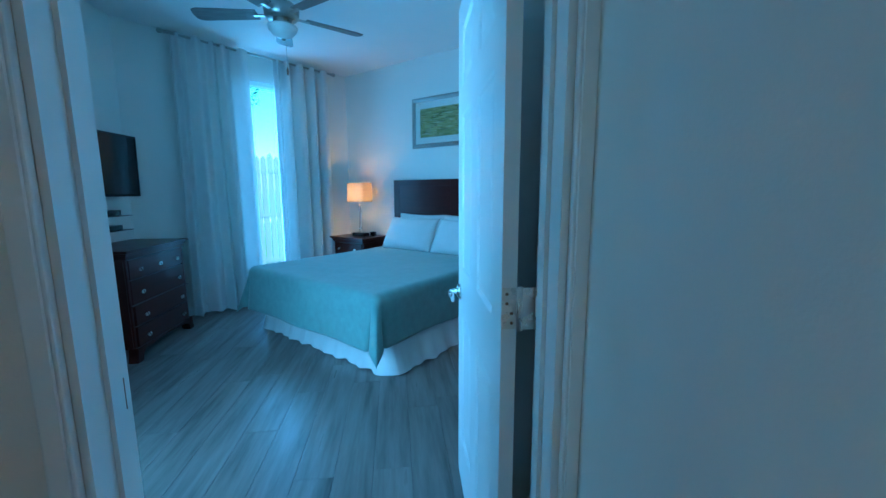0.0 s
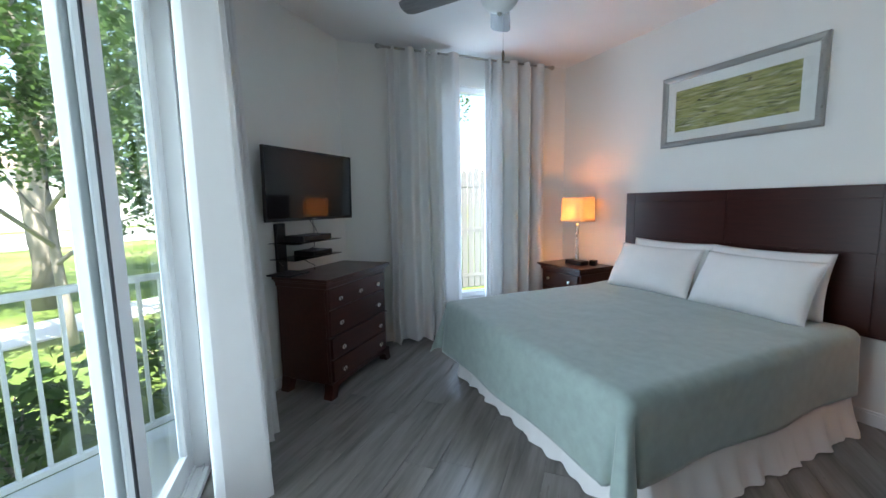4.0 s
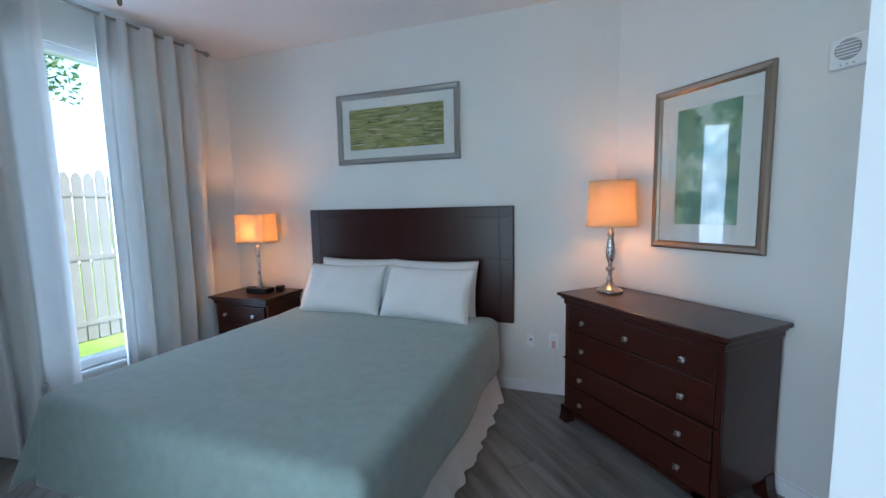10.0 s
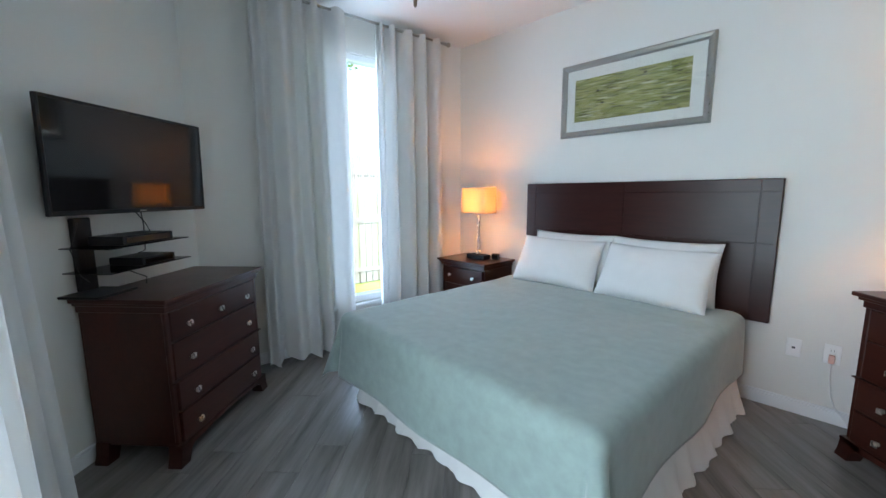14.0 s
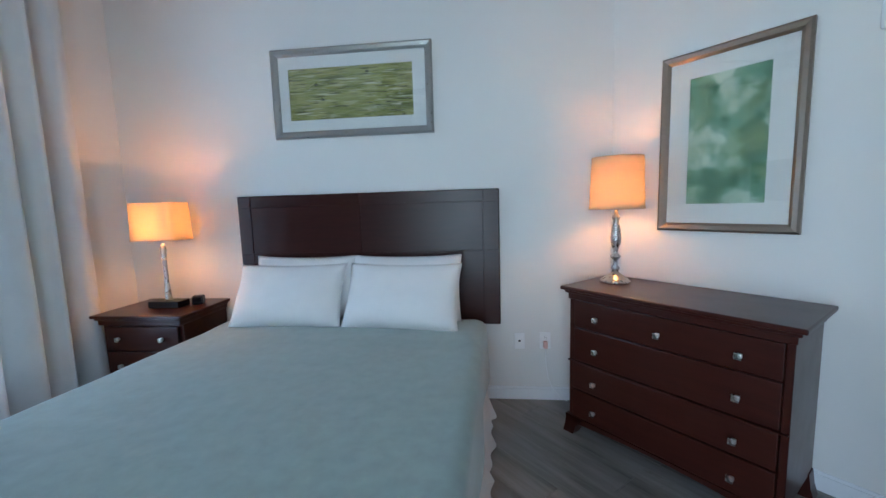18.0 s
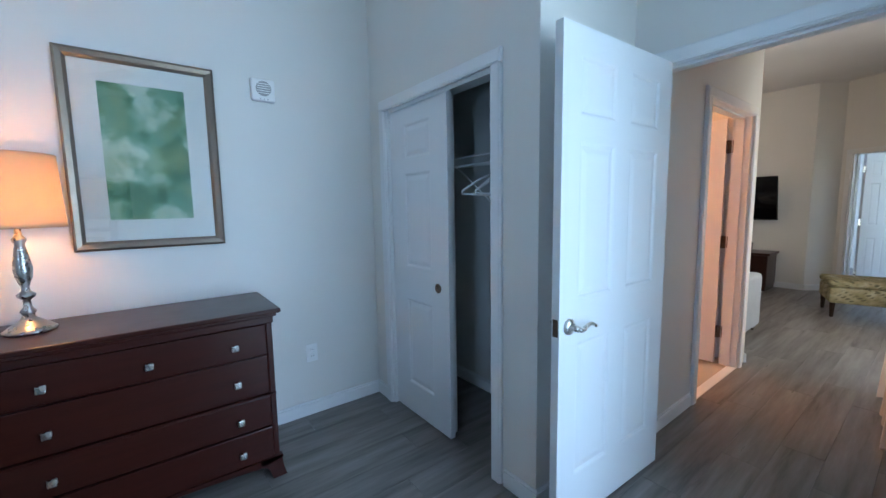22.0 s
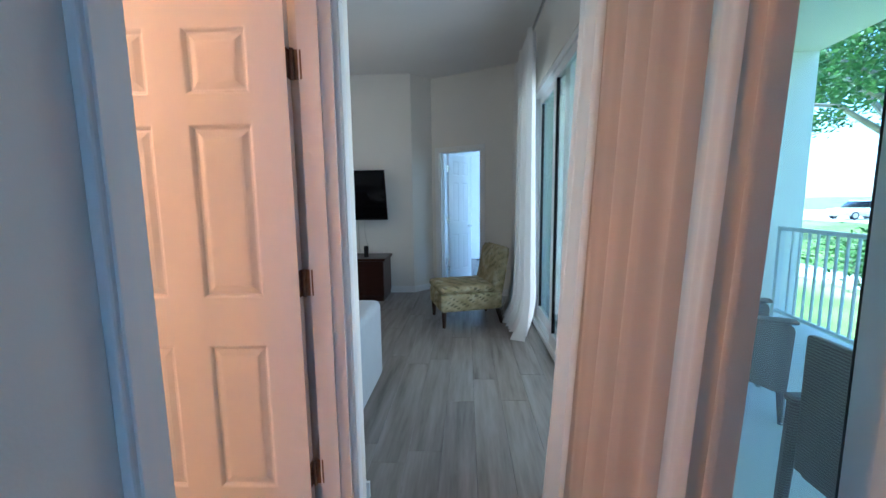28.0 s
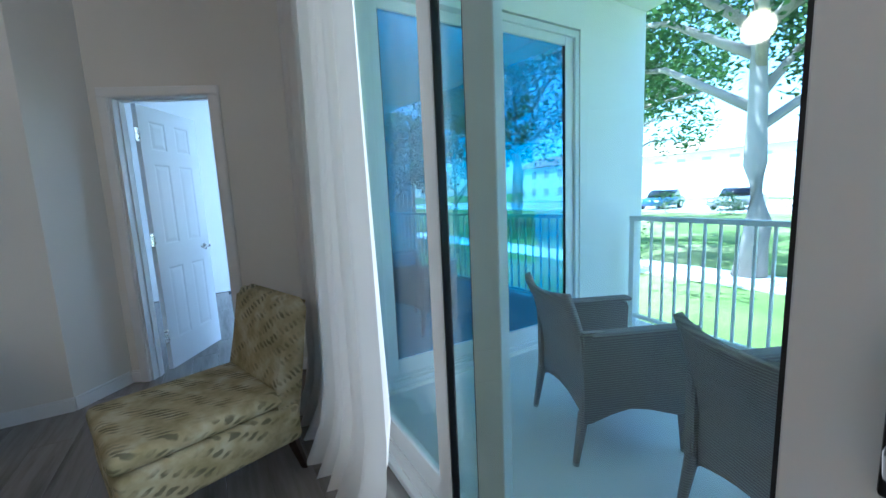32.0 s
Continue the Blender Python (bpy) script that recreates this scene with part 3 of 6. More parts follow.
# ---- sliding glass doors ----
def sash(root, x0, x1, y, z0, z1, stile=0.075, t=0.035, frame_mat=None, glass=None, stile2=None, gasket=None):
    fm = frame_mat or M_ALU
    e = stile2 or stile
    s = part("sash", boxed(x0, x0 + stile, y - t / 2, y + t / 2, z0, z1, 0.003, 1), fm, root)
    part("stile", boxed(x1 - e, x1, y - t / 2, y + t / 2, z0, z1, 0.003, 1), fm, s)
    part("top_rail", boxed(x0 + stile, x1 - e, y - t / 2, y + t / 2, z1 - 0.07, z1, 0.003, 1), fm, s)
    part("bottom_rail", boxed(x0 + stile, x1 - e, y - t / 2, y + t / 2, z0, z0 + 0.11, 0.003, 1), fm, s)
    g = 0.006
    bm = boxed(x0 + stile, x0 + stile + g, y - t / 2 + 0.003, y + t / 2 - 0.003, z0 + 0.11, z1 - 0.07)
    box(bm, x1 - e - g, x1 - e, y - t / 2 + 0.003, y + t / 2 - 0.003, z0 + 0.11, z1 - 0.07)
    part("gasket", bm, gasket or M_GASKET, s)
    p = part("pane", boxed(x0 + stile, x1 - e, y - 0.003, y + 0.003, z0 + 0.11, z1 - 0.07), glass or M_GLASS, s)
    p.visible_shadow = False
    return s


def slider_frame(root, w, h, depth, y0):
    f = part("frame", boxed(0, 0.045, y0, y0 + depth, 0, h, 0.003, 1), M_ALU, root)
    part("side_frame", boxed(w - 0.045, w, y0, y0 + depth, 0, h, 0.003, 1), M_ALU, f)
    part("head_frame", boxed(0.045, w - 0.045, y0, y0 + depth, h - 0.05, h, 0.003, 1), M_ALU, f)
    part("sill_track", boxed(0.045, w - 0.045, y0, y0 + depth, 0, 0.035, 0.003, 1), M_ALU, f)
    bm = bmesh.new()
    for k in range(3):
        yy = y0 + depth * (0.2 + 0.3 * k)
        box(bm, 0.045, w - 0.045, yy - 0.004, yy + 0.004, 0.035, 0.05)
    part("track_rib", bm, M_ALU, f)


def pull(root, x, y, z):
    """Black pull handle on the room side (-y)."""
    b = part("pull_handle", boxed(x - 0.016, x + 0.016, y - 0.012, y, z - 0.105, z + 0.105, 0.005, 2), M_BLACK, root, "black pull handle with two screws")
    pts = [(x, y - 0.010, z - 0.075), (x, y - 0.030, z - 0.065), (x, y - 0.040, z - 0.035), (x, y - 0.042, z), (x, y - 0.040, z + 0.035), (x, y - 0.030, z + 0.065), (x, y - 0.010, z + 0.075)]
    part("grip", tube(bmesh.new(), pts, 0.010, 10), M_BLACK, b, "", True)
    for dz in (-0.09, 0.09):
        sc = part("screw", lathed([(0.0, 0), (0.005, 0), (0.005, 0.003), (0.0, 0.004)], 10), M_NICKEL, b)
        sc.matrix_local = pose(x, y - 0.012, z + dz, 90, 0, 0)


# bedroom slider
SL = wall_frame(S0, S1)
bs = thing("window_bedroom_slider", SL @ pose(0.06, 0, 0), "white framed sliding glass door with black handle", "sliding door", kind="structure")
slider_frame(bs, 1.88, 2.42, 0.14, 0.005)
sash(bs, 0.05, 1.20, 0.045, 0.05, 2.37, 0.12, stile2=0.10, gasket=M_GREYALU)
sash(bs, 1.08, 1.83, 0.095, 0.05, 2.37, 0.13, stile2=0.08, gasket=M_GREYALU)
part("dark_seal", boxed(0.170, 0.180, 0.026, 0.044, 0.16, 2.30), M_GASKET, bs)
part("dark_seal", boxed(1.075, 1.092, 0.022, 0.0272, 0.05, 2.37), M_GASKET, bs)
pull(bs, 0.11, 0.027, 1.02)
part("trim_return", boxed(1.88, 1.935, -0.012, 0.0, 0, 2.47, 0.003, 1), M_TRIM, bs)
part("trim_head", boxed(0.0, 1.88, -0.012, 0.0, 2.42, 2.47, 0.003, 1), M_TRIM, bs)

# living room slider: fixed pane, post, sliding panel with handle, fixed pane
LV = pose(LIV_X, -3.55, 0, 0, 0, 90)
ls = thing("window_living_slider", LV, "wide white framed sliding glass door to the balcony", "sliding door", kind="structure")
slider_frame(ls, 3.71, 2.44, 0.14, 0.005)
sash(ls, 0.05, 1.25, 0.095, 0.05, 2.39, 0.075, stile2=0.14)
sash(ls, 0.93, 2.095, 0.045, 0.05, 2.39, 0.085, stile2=0.195)
part("dark_seal", boxed(2.0955, 2.099, 0.040, 0.046, 0.05, 2.39), M_GASKET, ls)
sash(ls, 1.93, 2.88, 0.095, 0.05, 2.39, 0.085, gasket=M_ALU)
sash(ls, 2.80, 3.66, 0.045, 0.05, 2.39, 0.085, stile2=0.035)
pull(ls, 2.008, 0.027, 1.02)

# bedroom window
WL = wall_frame(T0, H0)
bw = thing("window_bedroom", WL @ pose(0.70, 0, 0.36), "tall narrow white framed window between curtains", "window", kind="structure")
part("window_frame", boxed(0, 0.05, 0.03, 0.13, 0, 2.24, 0.003, 1), M_ALU, bw)
part("side_frame", boxed(1.29, 1.34, 0.03, 0.13, 0, 2.24, 0.003, 1), M_ALU, bw)
part("head_frame", boxed(0.05, 1.29, 0.03, 0.13, 2.19, 2.24, 0.003, 1), M_ALU, bw)
part("bottom_frame", boxed(0.05, 1.29, 0.03, 0.13, 0, 0.06, 0.003, 1), M_ALU, bw)
part("window_sill", boxed(-0.02, 1.36, -0.03, 0.03, -0.03, 0.0, 0.004, 1), M_TRIM, bw)
p = part("pane", boxed(0.05, 1.29, 0.072, 0.078, 0.06, 2.19), M_GLASS, bw)
p.visible_shadow = False

# ---- baseboards ----
def baseboard(p, q, s0, s1, name="baseboard"):
    ob = setting(name, boxed(s0, s1, -0.014, 0, 0, 0.075), M_TRIM, "white painted baseboard", "baseboard", wall_frame(p, q))
    part("cap", boxed(s0, s1, -0.009, 0, 0.0752, 0.092, 0.003, 1), M_TRIM, ob)


LHB = (Vector(HB) - Vector(H0)).length
LWN = (Vector(H0) - Vector(T0)).length
baseboard(H0, HB, 0.0, LHB - 0.01)
baseboard(T0, H0, 0.02, LWN)
baseboard((-2.49, 3.07), T0, 0.0, 1.34)
baseboard(HB, (EAST, CLOSET_Y), 0.01, 3.815 - CLOSET_Y)
baseboard((EAST, CLOSET_Y), (0.47, CLOSET_Y), 0.014, 0.15)
baseboard((EAST, CLOSET_Y), (0.47, CLOSET_Y), 1.285, EAST - 0.456)
baseboard((0.47, CLOSET_Y), (0.47, DOOR_Y1), 0.0, CLOSET_Y - DOOR_Y1 - 0.014)
baseboard(PIER0, PIER1, 0.0, 0.345)
baseboard((HALL_X, DOOR_Y0), (HALL_X, HALL_END), 0.02, DOOR_Y0 - 0.395)
baseboard((HALL_X, HALL_END), (4.6, HALL_END), 0.0, 4.0)
baseboard((2.62, TV_Y), (0.72, TV_Y), 0.0, 1.9)
baseboard((0.72, TV_Y), FA, 0.0, 0.37)
baseboard(FA, FB, 0.0, 0.06)
baseboard(FA, FB, 0.86, 1.35)
baseboard((EAST, 1.30 + 0.001), (0.53, 1.301), 0.0, 1.4, "baseboard")
for m in (pose(HALL_X, HALL_END, 0),):
    ob = setting("baseboard", boxed(-0.014, 0.014, -0.014, 0.0, 0, 0.075), M_TRIM, "white painted baseboard", "baseboard", m)

# ---- fabric things ----
def drape(bm, w0, w1, z0, z1, folds, amp, seed, flare=1.0, nz=16, lean=0.0, pool=0.0):
    """Hanging cloth from x w0..w1; folds deepen to the hem."""
    rnd = random.Random(seed)
    ph = [rnd.uniform(0, 6.28) for _ in range(6)]
    nu = folds * 12
    wid = [rnd.uniform(0.5, 1.5) for _ in range(folds)]
    edge = [0.0]
    for v in wid:
        edge.append(edge[-1] + v)
    edge = [e / edge[-1] for e in edge]

    def f(u, v):
        k = max(i for i in range(folds) if edge[i] <= u + 1e-9)
        loc = (u - edge[k]) / (edge[k + 1] - edge[k])
        a = amp * (0.55 + 0.45 * wid[k]) * (0.6 + 0.4 * v * flare)
        y = a * math.sin(2 * math.pi * loc) + 0.25 * a * math.sin(4 * math.pi * loc + ph[k % 6])
        y += 0.012 * math.sin(2.5 * v + ph[1] + 9 * u) * v - lean * v ** 1.3
        y -= pool * max(0.0, (v - 0.86) / 0.14) ** 2 * (0.35 + 0.65 * math.sin(2 * math.pi * loc) ** 2)
        sway = 0.012 * math.sin(3.0 * v + ph[2] + 5 * u)
        x = w0 + (w1 - w0) * u + sway * v + 0.02 * v * (u - 0.5) * flare
        z = z1 - (z1 - z0) * v + (0.010 * math.sin(14 * u + ph[3]) if v > 0.99 else 0)
        return (x, y, z)
    grid(bm, nu, nz, f)
    return bm


def curtain(m, w0, w1, z1, folds, amp, seed, label, material=None, z0=0.015, group="curtains", lean=0.0, pool=0.0):
    root = thing("curtain", m, label, "curtain", group)
    part("drape", drape(bmesh.new(), w0, w1, z0, z1, folds, amp, seed, lean=lean, pool=pool), material or M_CURTAIN, root, "", True)
    return root


def curtain_rod(m, w0, w1, z, off, label="slim pewter curtain rod with finials"):
    root = thing("curtain_rod", m, label, "curtain rod", "curtain rods")
    part("rod", tube(bmesh.new(), [(w0, 0, z), (w1, 0, z)], 0.011, 10), M_FRAME, root, "", True)
    for x, s in ((w0, -1), (w1, 1)):
        fn = part("finial", lathed([(0.0, 0), (0.014, 0.0), (0.014, 0.012), (0.009, 0.02), (0.02, 0.035), (0.024, 0.05), (0.016, 0.068), (0.0, 0.075)], 14), M_FRAME, root, "", True)
        fn.matrix_local = pose(x, 0, z, 0, 90 * s, 0)
    n = 2 if w1 - w0 < 2.5 else 3
    for k in range(n):
        x = w0 + 0.08 + (w1 - w0 - 0.16) * k / (n - 1)
        bm = boxed(x - 0.012, x + 0.012, off - 0.006, off - 0.0005, z - 0.04, z + 0.03, 0.002, 1)
        tube(bm, [(x, off - 0.006, z - 0.014), (x, 0.0, z - 0.014)], 0.006, 6)
        part("bracket", bm, M_FRAME, root)


WC = wall_frame(T0, H0) @ pose(0, -0.115, 0)
curtain_rod(WC, 0.40, 2.22, 2.845, 0.115)
curtain(WC, 0.43, 1.16, 2.862, 5, 0.075, 3, "white linen curtain drawn aside on the window rod")
curtain(WC, 1.45, 2.16, 2.862, 5, 0.07, 5, "white linen curtain beside the lamp corner")
SC = wall_frame(S0, S1) @ pose(0, -0.17, 0)
curtain_rod(SC, 0.18, 2.36, 2.80, 0.17)
curtain(SC, 1.46, 2.16, 2.815, 6, 0.085, 8, "white linen curtain gathered beside the glass door", M_SHEER, lean=0.03)
LC = pose(LIV_X, -3.55, 0, 0, 0, 90) @ pose(0, -0.13, 0)
curtain_rod(LC, -0.34, 3.86, 2.80, 0.13)
curtain(LC, -0.32, 0.80, 2.815, 8, 0.06, 11, "white linen curtain gathered at the far end of the glass door", M_SHEER, pool=0.12)
# one white cloth: beige strips paint warm light on it, pale strips daylight
hc = thing("curtain", LC @ pose(3.70, -0.03, 0, 0, 0, 4.7), "white linen curtain near the hall, warm light and daylight coloured in strips", "curtain", "curtains")
for nm, a, b, n, amp, seed, cloth_mat in (("leading_edge", -0.97, -0.725, 2, 0.022, 14, M_SHEER), ("drape", -0.735, -0.20, 4, 0.020, 12, M_WARM_LIT),
                                          ("lining_fold", -0.208, -0.085, 1, 0.016, 15, M_SHEER), ("near_fold", -0.093, 0.0, 1, 0.02, 16, M_WARM_LIT)):
    part(nm, drape(bmesh.new(), a, b, 0.015, 2.815, n, amp, seed, lean=0.13), cloth_mat, hc, "", True)

# ---- bed ----
HF = wall_frame(H0, HB)
BED = HF @ pose(1.755, -0.067, 0, 0, 0, -2.5)
W2, BL = 0.875, 1.95
bed = thing("bed", BED, "queen bed with dark cherry headboard and white skirt", "bed")
part("mattress", boxed(-W2, W2, -BL, -0.01, 0.34, 0.60, 0.05, 4), M_LINEN, bed)
part("box_spring", boxed(-W2 + 0.03, W2 - 0.03, -BL + 0.17, -0.02, 0.13, 0.34, 0.02, 2), M_LINEN, bed)
for x in (-W2 + 0.12, W2 - 0.12):
    for y in (-BL + 0.30, -0.2):
        part("leg", boxed(x - 0.025, x + 0.025, y - 0.025, y + 0.025, 0, 0.13, 0.004, 1), M_BLACK, bed)
skirt = bmesh.new()
path = []
def _edge(a, b, n):
    return [(a[0] + (b[0] - a[0]) * k / n, a[1] + (b[1] - a[1]) * k / n) for k in range(n)]
FOOT = -BL + 0.155                              # the skirt hangs from the shorter box spring
corner = [(-W2 + 0.02, -0.08), (-W2 + 0.02, FOOT), (W2 - 0.02, FOOT), (W2 - 0.02, -0.08)]
for a, b, nx, ny in ((0, 1, -1, 0), (1, 2, 0, -1), (2, 3, 1, 0)):
    for k, (x, y) in enumerate(_edge(corner[a], corner[b], 110)):
        path.append((x, y, nx, ny))
path.append((*corner[3], 1, 0))
rnd = random.Random(4)
wob = [rnd.uniform(-1, 1) for _ in range(60)]
rows_ = []
for j in range(7):
    v = j / 6
    ring = []
    for i, (x, y, nx, ny) in enumerate(path):
        g = 0.95 * v ** 2.2 * (0.012 * math.sin(i * 0.62 + wob[i // 9 % 60]) + 0.012 * math.sin(i * 0.23 + wob[i // 14 % 60] * 2) + 0.075)
        ring.append(skirt.verts.new((x + nx * g, y + ny * g, 0.40 - 0.392 * v + (0.006 * math.sin(i * 0.4) if j == 6 else 0))))
    rows_.append(ring)
for a, b in zip(rows_, rows_[1:]):
    for i in range(len(path) - 1):
        skirt.faces.new((a[i], a[i + 1], b[i + 1], b[i]))
part("bed_skirt", skirt, M_LINEN, bed, "pleated white cotton bed skirt", True)

hb = thing("headboard", HF, "dark cherry panelled headboard mounted on the wall", "headboard")
part("board", boxed(0.905, 2.735, -0.045, -0.005, 0.55, 1.465, 0.004, 2), M_CHERRY, hb)
for a, b in ((0.909, 1.002), (1.008, 1.792), (1.798, 2.625), (2.631, 2.731)):
    for c, d in ((0.554, 1.055), (1.061, 1.382), (1.388, 1.461)):
        part("veneer_panel", boxed(a, b, -0.049, -0.0452, c, d, 0.0015, 1), M_CHERRY, hb)
for x in (1.3, 2.35):
    part("leg", boxed(x - 0.03, x + 0.03, -0.04, -0.012, 0.0, 0.55, 0.003, 1), M_CHERRY, hb)


def spread_point(u, v):
    """Cloth over the bed: u across in metres from the middle, v down from the head edge."""
    hx, hy, top, r = W2 + 0.015, BL + 0.015, 0.625, 0.06
    du, dv = max(0.0, abs(u) - (hx - r)), max(0.0, v - (hy - r))
    s = 1 if u > 0 else -1
    e = math.hypot(du, dv)
    if e == 0:
        return u, v, top
    th = math.atan2(dv, du)
    arc = r * math.pi / 2
    if e < arc:
        out, z = r * math.sin(e / r), top - r * (1 - math.cos(e / r))
    else:
        fold = 1 - abs(th - math.pi / 4) / (math.pi / 4) if du > 0 and dv > 0 else 0.0
        h = (e - arc) * (1 - (0.17 if u > 0 else 0.20) * fold)
        hang = 0.93 + 0.07 * (1 - fold)
        z = top - r - h * hang
        wave = 0.010 * h / 0.25 * math.sin(7.0 * (v if dv == 0 else -u * s) + 1.3) if fold == 0 else 0.0
        pleat = math.sin(math.pi * min(1.0, 2.2 * fold)) if fold else 0.0
        out = r + h * (0.01 + 0.09 * math.sin(th) ** 2 + 0.30 * fold - 0.16 * pleat * (1 - fold)) + wave * (1 - fold)
    x = s * (min(abs(u), hx - r) + out * math.cos(th))
    y = min(v, hy - r) + out * math.sin(th)
    return x, y, z


sp = thing("bedspread", BED, "sage green quilted bedspread hanging in corner folds", "bedspread")
bm = bmesh.new()
UW, VL = W2 + 0.375, BL + 0.385
def _sp(a, b):
    v = 0.10 + (VL - 0.10) * b
    u = -UW + 2 * UW * a
    x, y, z = spread_point(u, v)
    n = noise.noise(Vector((u * 2.2, v * 2.2, 0.3))) * 0.006 + noise.noise(Vector((u * 7, v * 7, 1.3))) * 0.0022
    if abs(u) < W2 - 0.05 and v < 0.62:
        z += 0.012 * math.sin(math.pi * v / 0.62)
    return (x, -y, max(z, 0.03) + n)
grid(bm, 110, 120, _sp)
so = part("cover", bm, M_SPREAD, sp, "", True)
md = so.modifiers.new("thick", "SOLIDIFY")
md.thickness, md.offset = 0.008, -1


def pillow(m, w, h, d, seed, label):
    rnd = random.Random(seed)
    root = thing("pillow", m, label, "pillow", "bed pillows")
    bm = bmesh.new()
    nu, nv = 30, 20
    for side in (1, -1):
        def f(a, b):
            x, y = 2 * a - 1, 2 * b - 1
            t = max(0.0, (1 - abs(x) ** 2.6)) ** 0.5 * max(0.0, (1 - abs(y) ** 2.4)) ** 0.55
            px = w / 2 * x * (1 - 0.045 * (1 - y * y) * (abs(x) ** 2))
            pz = h / 2 * y * (1 - 0.07 * (1 - x * x) * (abs(y) ** 2))
            wr = 0.006 * noise.noise(Vector((x * 2.6 + seed, y * 2.6, side))) + 0.003 * noise.noise(Vector((x * 6 + seed, y * 6, side)))
            return (px, side * (d / 2 * t * (1 - 0.18 * y)) + wr * t, pz + h / 2)
        grid(bm, nu, nv, f)
    bmesh.ops.remove_doubles(bm, verts=bm.verts, dist=0.0008)
    part("cushion", bm, M_LINEN, root, "", True)
    part("seam", tube(bmesh.new(), [(w / 2 * 0.995 * (1 - 0.045 * (1 - (2 * k / 12 - 1) ** 2)), 0, h * k / 12) for k in range(13)], 0.003, 6), M_LINEN, root, "", True)
    return root


for x, y, rot, tilt, sd, lab in ((-0.40, -0.15, 0, -14, 1, "plump white pillow standing behind another"), (0.30, -0.15, 0, -14, 2, "plump white pillow standing behind another"),
                                 (-0.44, -0.34, 3, -30, 3, "plump white pillow leaning at the headboard"), (0.30, -0.34, -3, -30, 4, "plump white pillow leaning at the headboard")):
    pillow(BED @ pose(x + 0.065, y, 0.622, tilt, 0, rot), 0.74, 0.44, 0.20, sd, lab)


# ---- case furniture ----
def knob(root, x, y, z):
    k = part("knob", boxed(-0.015, 0.015, -0.028, -0.012, -0.015, 0.015, 0.004, 2), M_NICKEL, root, "square satin nickel knob")
    k.location = (x, y, z)
    st = part("stem", lathed([(0.006, 0.0), (0.006, 0.014)], 8), M_NICKEL, k)
    st.matrix_local = pose(0, 0, 0, 90, 0, 0)


def slab_top(root, w, d, z, t, over):
    bm = bmesh.new()
    box(bm, -w / 2 - over, w / 2 + over, -d - over, 0, z - t * 0.45, z, 0.006, 2)
    box(bm, -w / 2 - over * 0.55, w / 2 + over * 0.55, -d - over * 0.55, 0, z - t * 0.8, z - t * 0.45, 0.004, 1)
    box(bm, -w / 2 - over * 0.2, w / 2 + over * 0.2, -d - over * 0.2, 0, z - t * 1.5, z - t * 0.8, 0.004, 1)
    part("top", bm, M_CHERRY2, root)


def flared_foot(root, x, y, sx):
    bm = bmesh.new()
    prof = [(0, 0.115), (0.10, 0.115), (0.10, 0.085), (0.065, 0.06), (0.045, 0.0), (-0.022, 0.0), (-0.008, 0.05)]
    extrude_profile(bm, [(sx * a, b) for a, b in prof], -0.012, 0.06)
    o = part("foot", bm, M_CHERRY2, root)
    o.location = (x, y, 0)


def dresser(m, label, w=0.99, kx=0.325):
    d, h = 0.46, 0.885
    root = thing("dresser", m, label, "dresser", "bedroom dressers")
    slab_top(root, w, d, h, 0.05, 0.04)
    part("carcass", boxed(-w / 2, w / 2, -d + 0.02, -0.004, 0.10, 0.815, 0.004, 1), M_CHERRY2, root)
    for x in (-w / 2 + 0.012, w / 2 - 0.012):
        part("corner_post", boxed(x - 0.014, x + 0.014, -d + 0.002, -d + 0.02, 0.10, 0.815, 0.004, 1), M_CHERRY2, root)
    for k, (z0, z1, bow) in enumerate(((0.655, 0.805, 0.0), (0.452, 0.645, 0.0), (0.285, 0.440, 0.010), (0.112, 0.275, 0.010))):
        dr = part("drawer", boxed(-w / 2 + 0.028, w / 2 - 0.028, -d - bow, -d + 0.019, z0, z1, 0.004, 2), M_CHERRY2, root)
        for x in ((-kx, 0.0, kx) if k == 0 else (-kx, kx)):
            knob(dr, x, -d - bow, (z0 + z1) / 2 - 0.012)
    part("rail", boxed(-w / 2, w / 2, -d - 0.016, -d + 0.019, 0.444, 0.450), M_CHERRY2, root)
    ap = bmesh.new()
    pts = [(-w / 2 - 0.012, 0.10)] + [(-w / 2 + 0.09 + (w - 0.18) * k / 16, 0.078 + 0.018 * math.sin(math.pi * k / 16)) for k in range(17)] + [(w / 2 + 0.012, 0.10), (w / 2 + 0.012, 0.112), (-w / 2 - 0.012, 0.112)]
    extrude_profile(ap, pts, -d - 0.02, -d + 0.015)
    part("apron", ap, M_CHERRY2, root)
    for x, s in ((-w / 2 - 0.005, 1), (w / 2 + 0.005, -1)):
        flared_foot(root, x, -d - 0.008, s)
        flared_foot(root, x, -0.07, s)
    return root


ED = pose(EAST - 0.035, 3.268, 0, 0, 0, -90)
dresser(ED, "red-brown cherry dresser with square nickel knobs")
dresser(pose(-2.455, 3.88, 0, 0, 0, 90), "dark cherry dresser below the wall television", 0.80, 0.263)

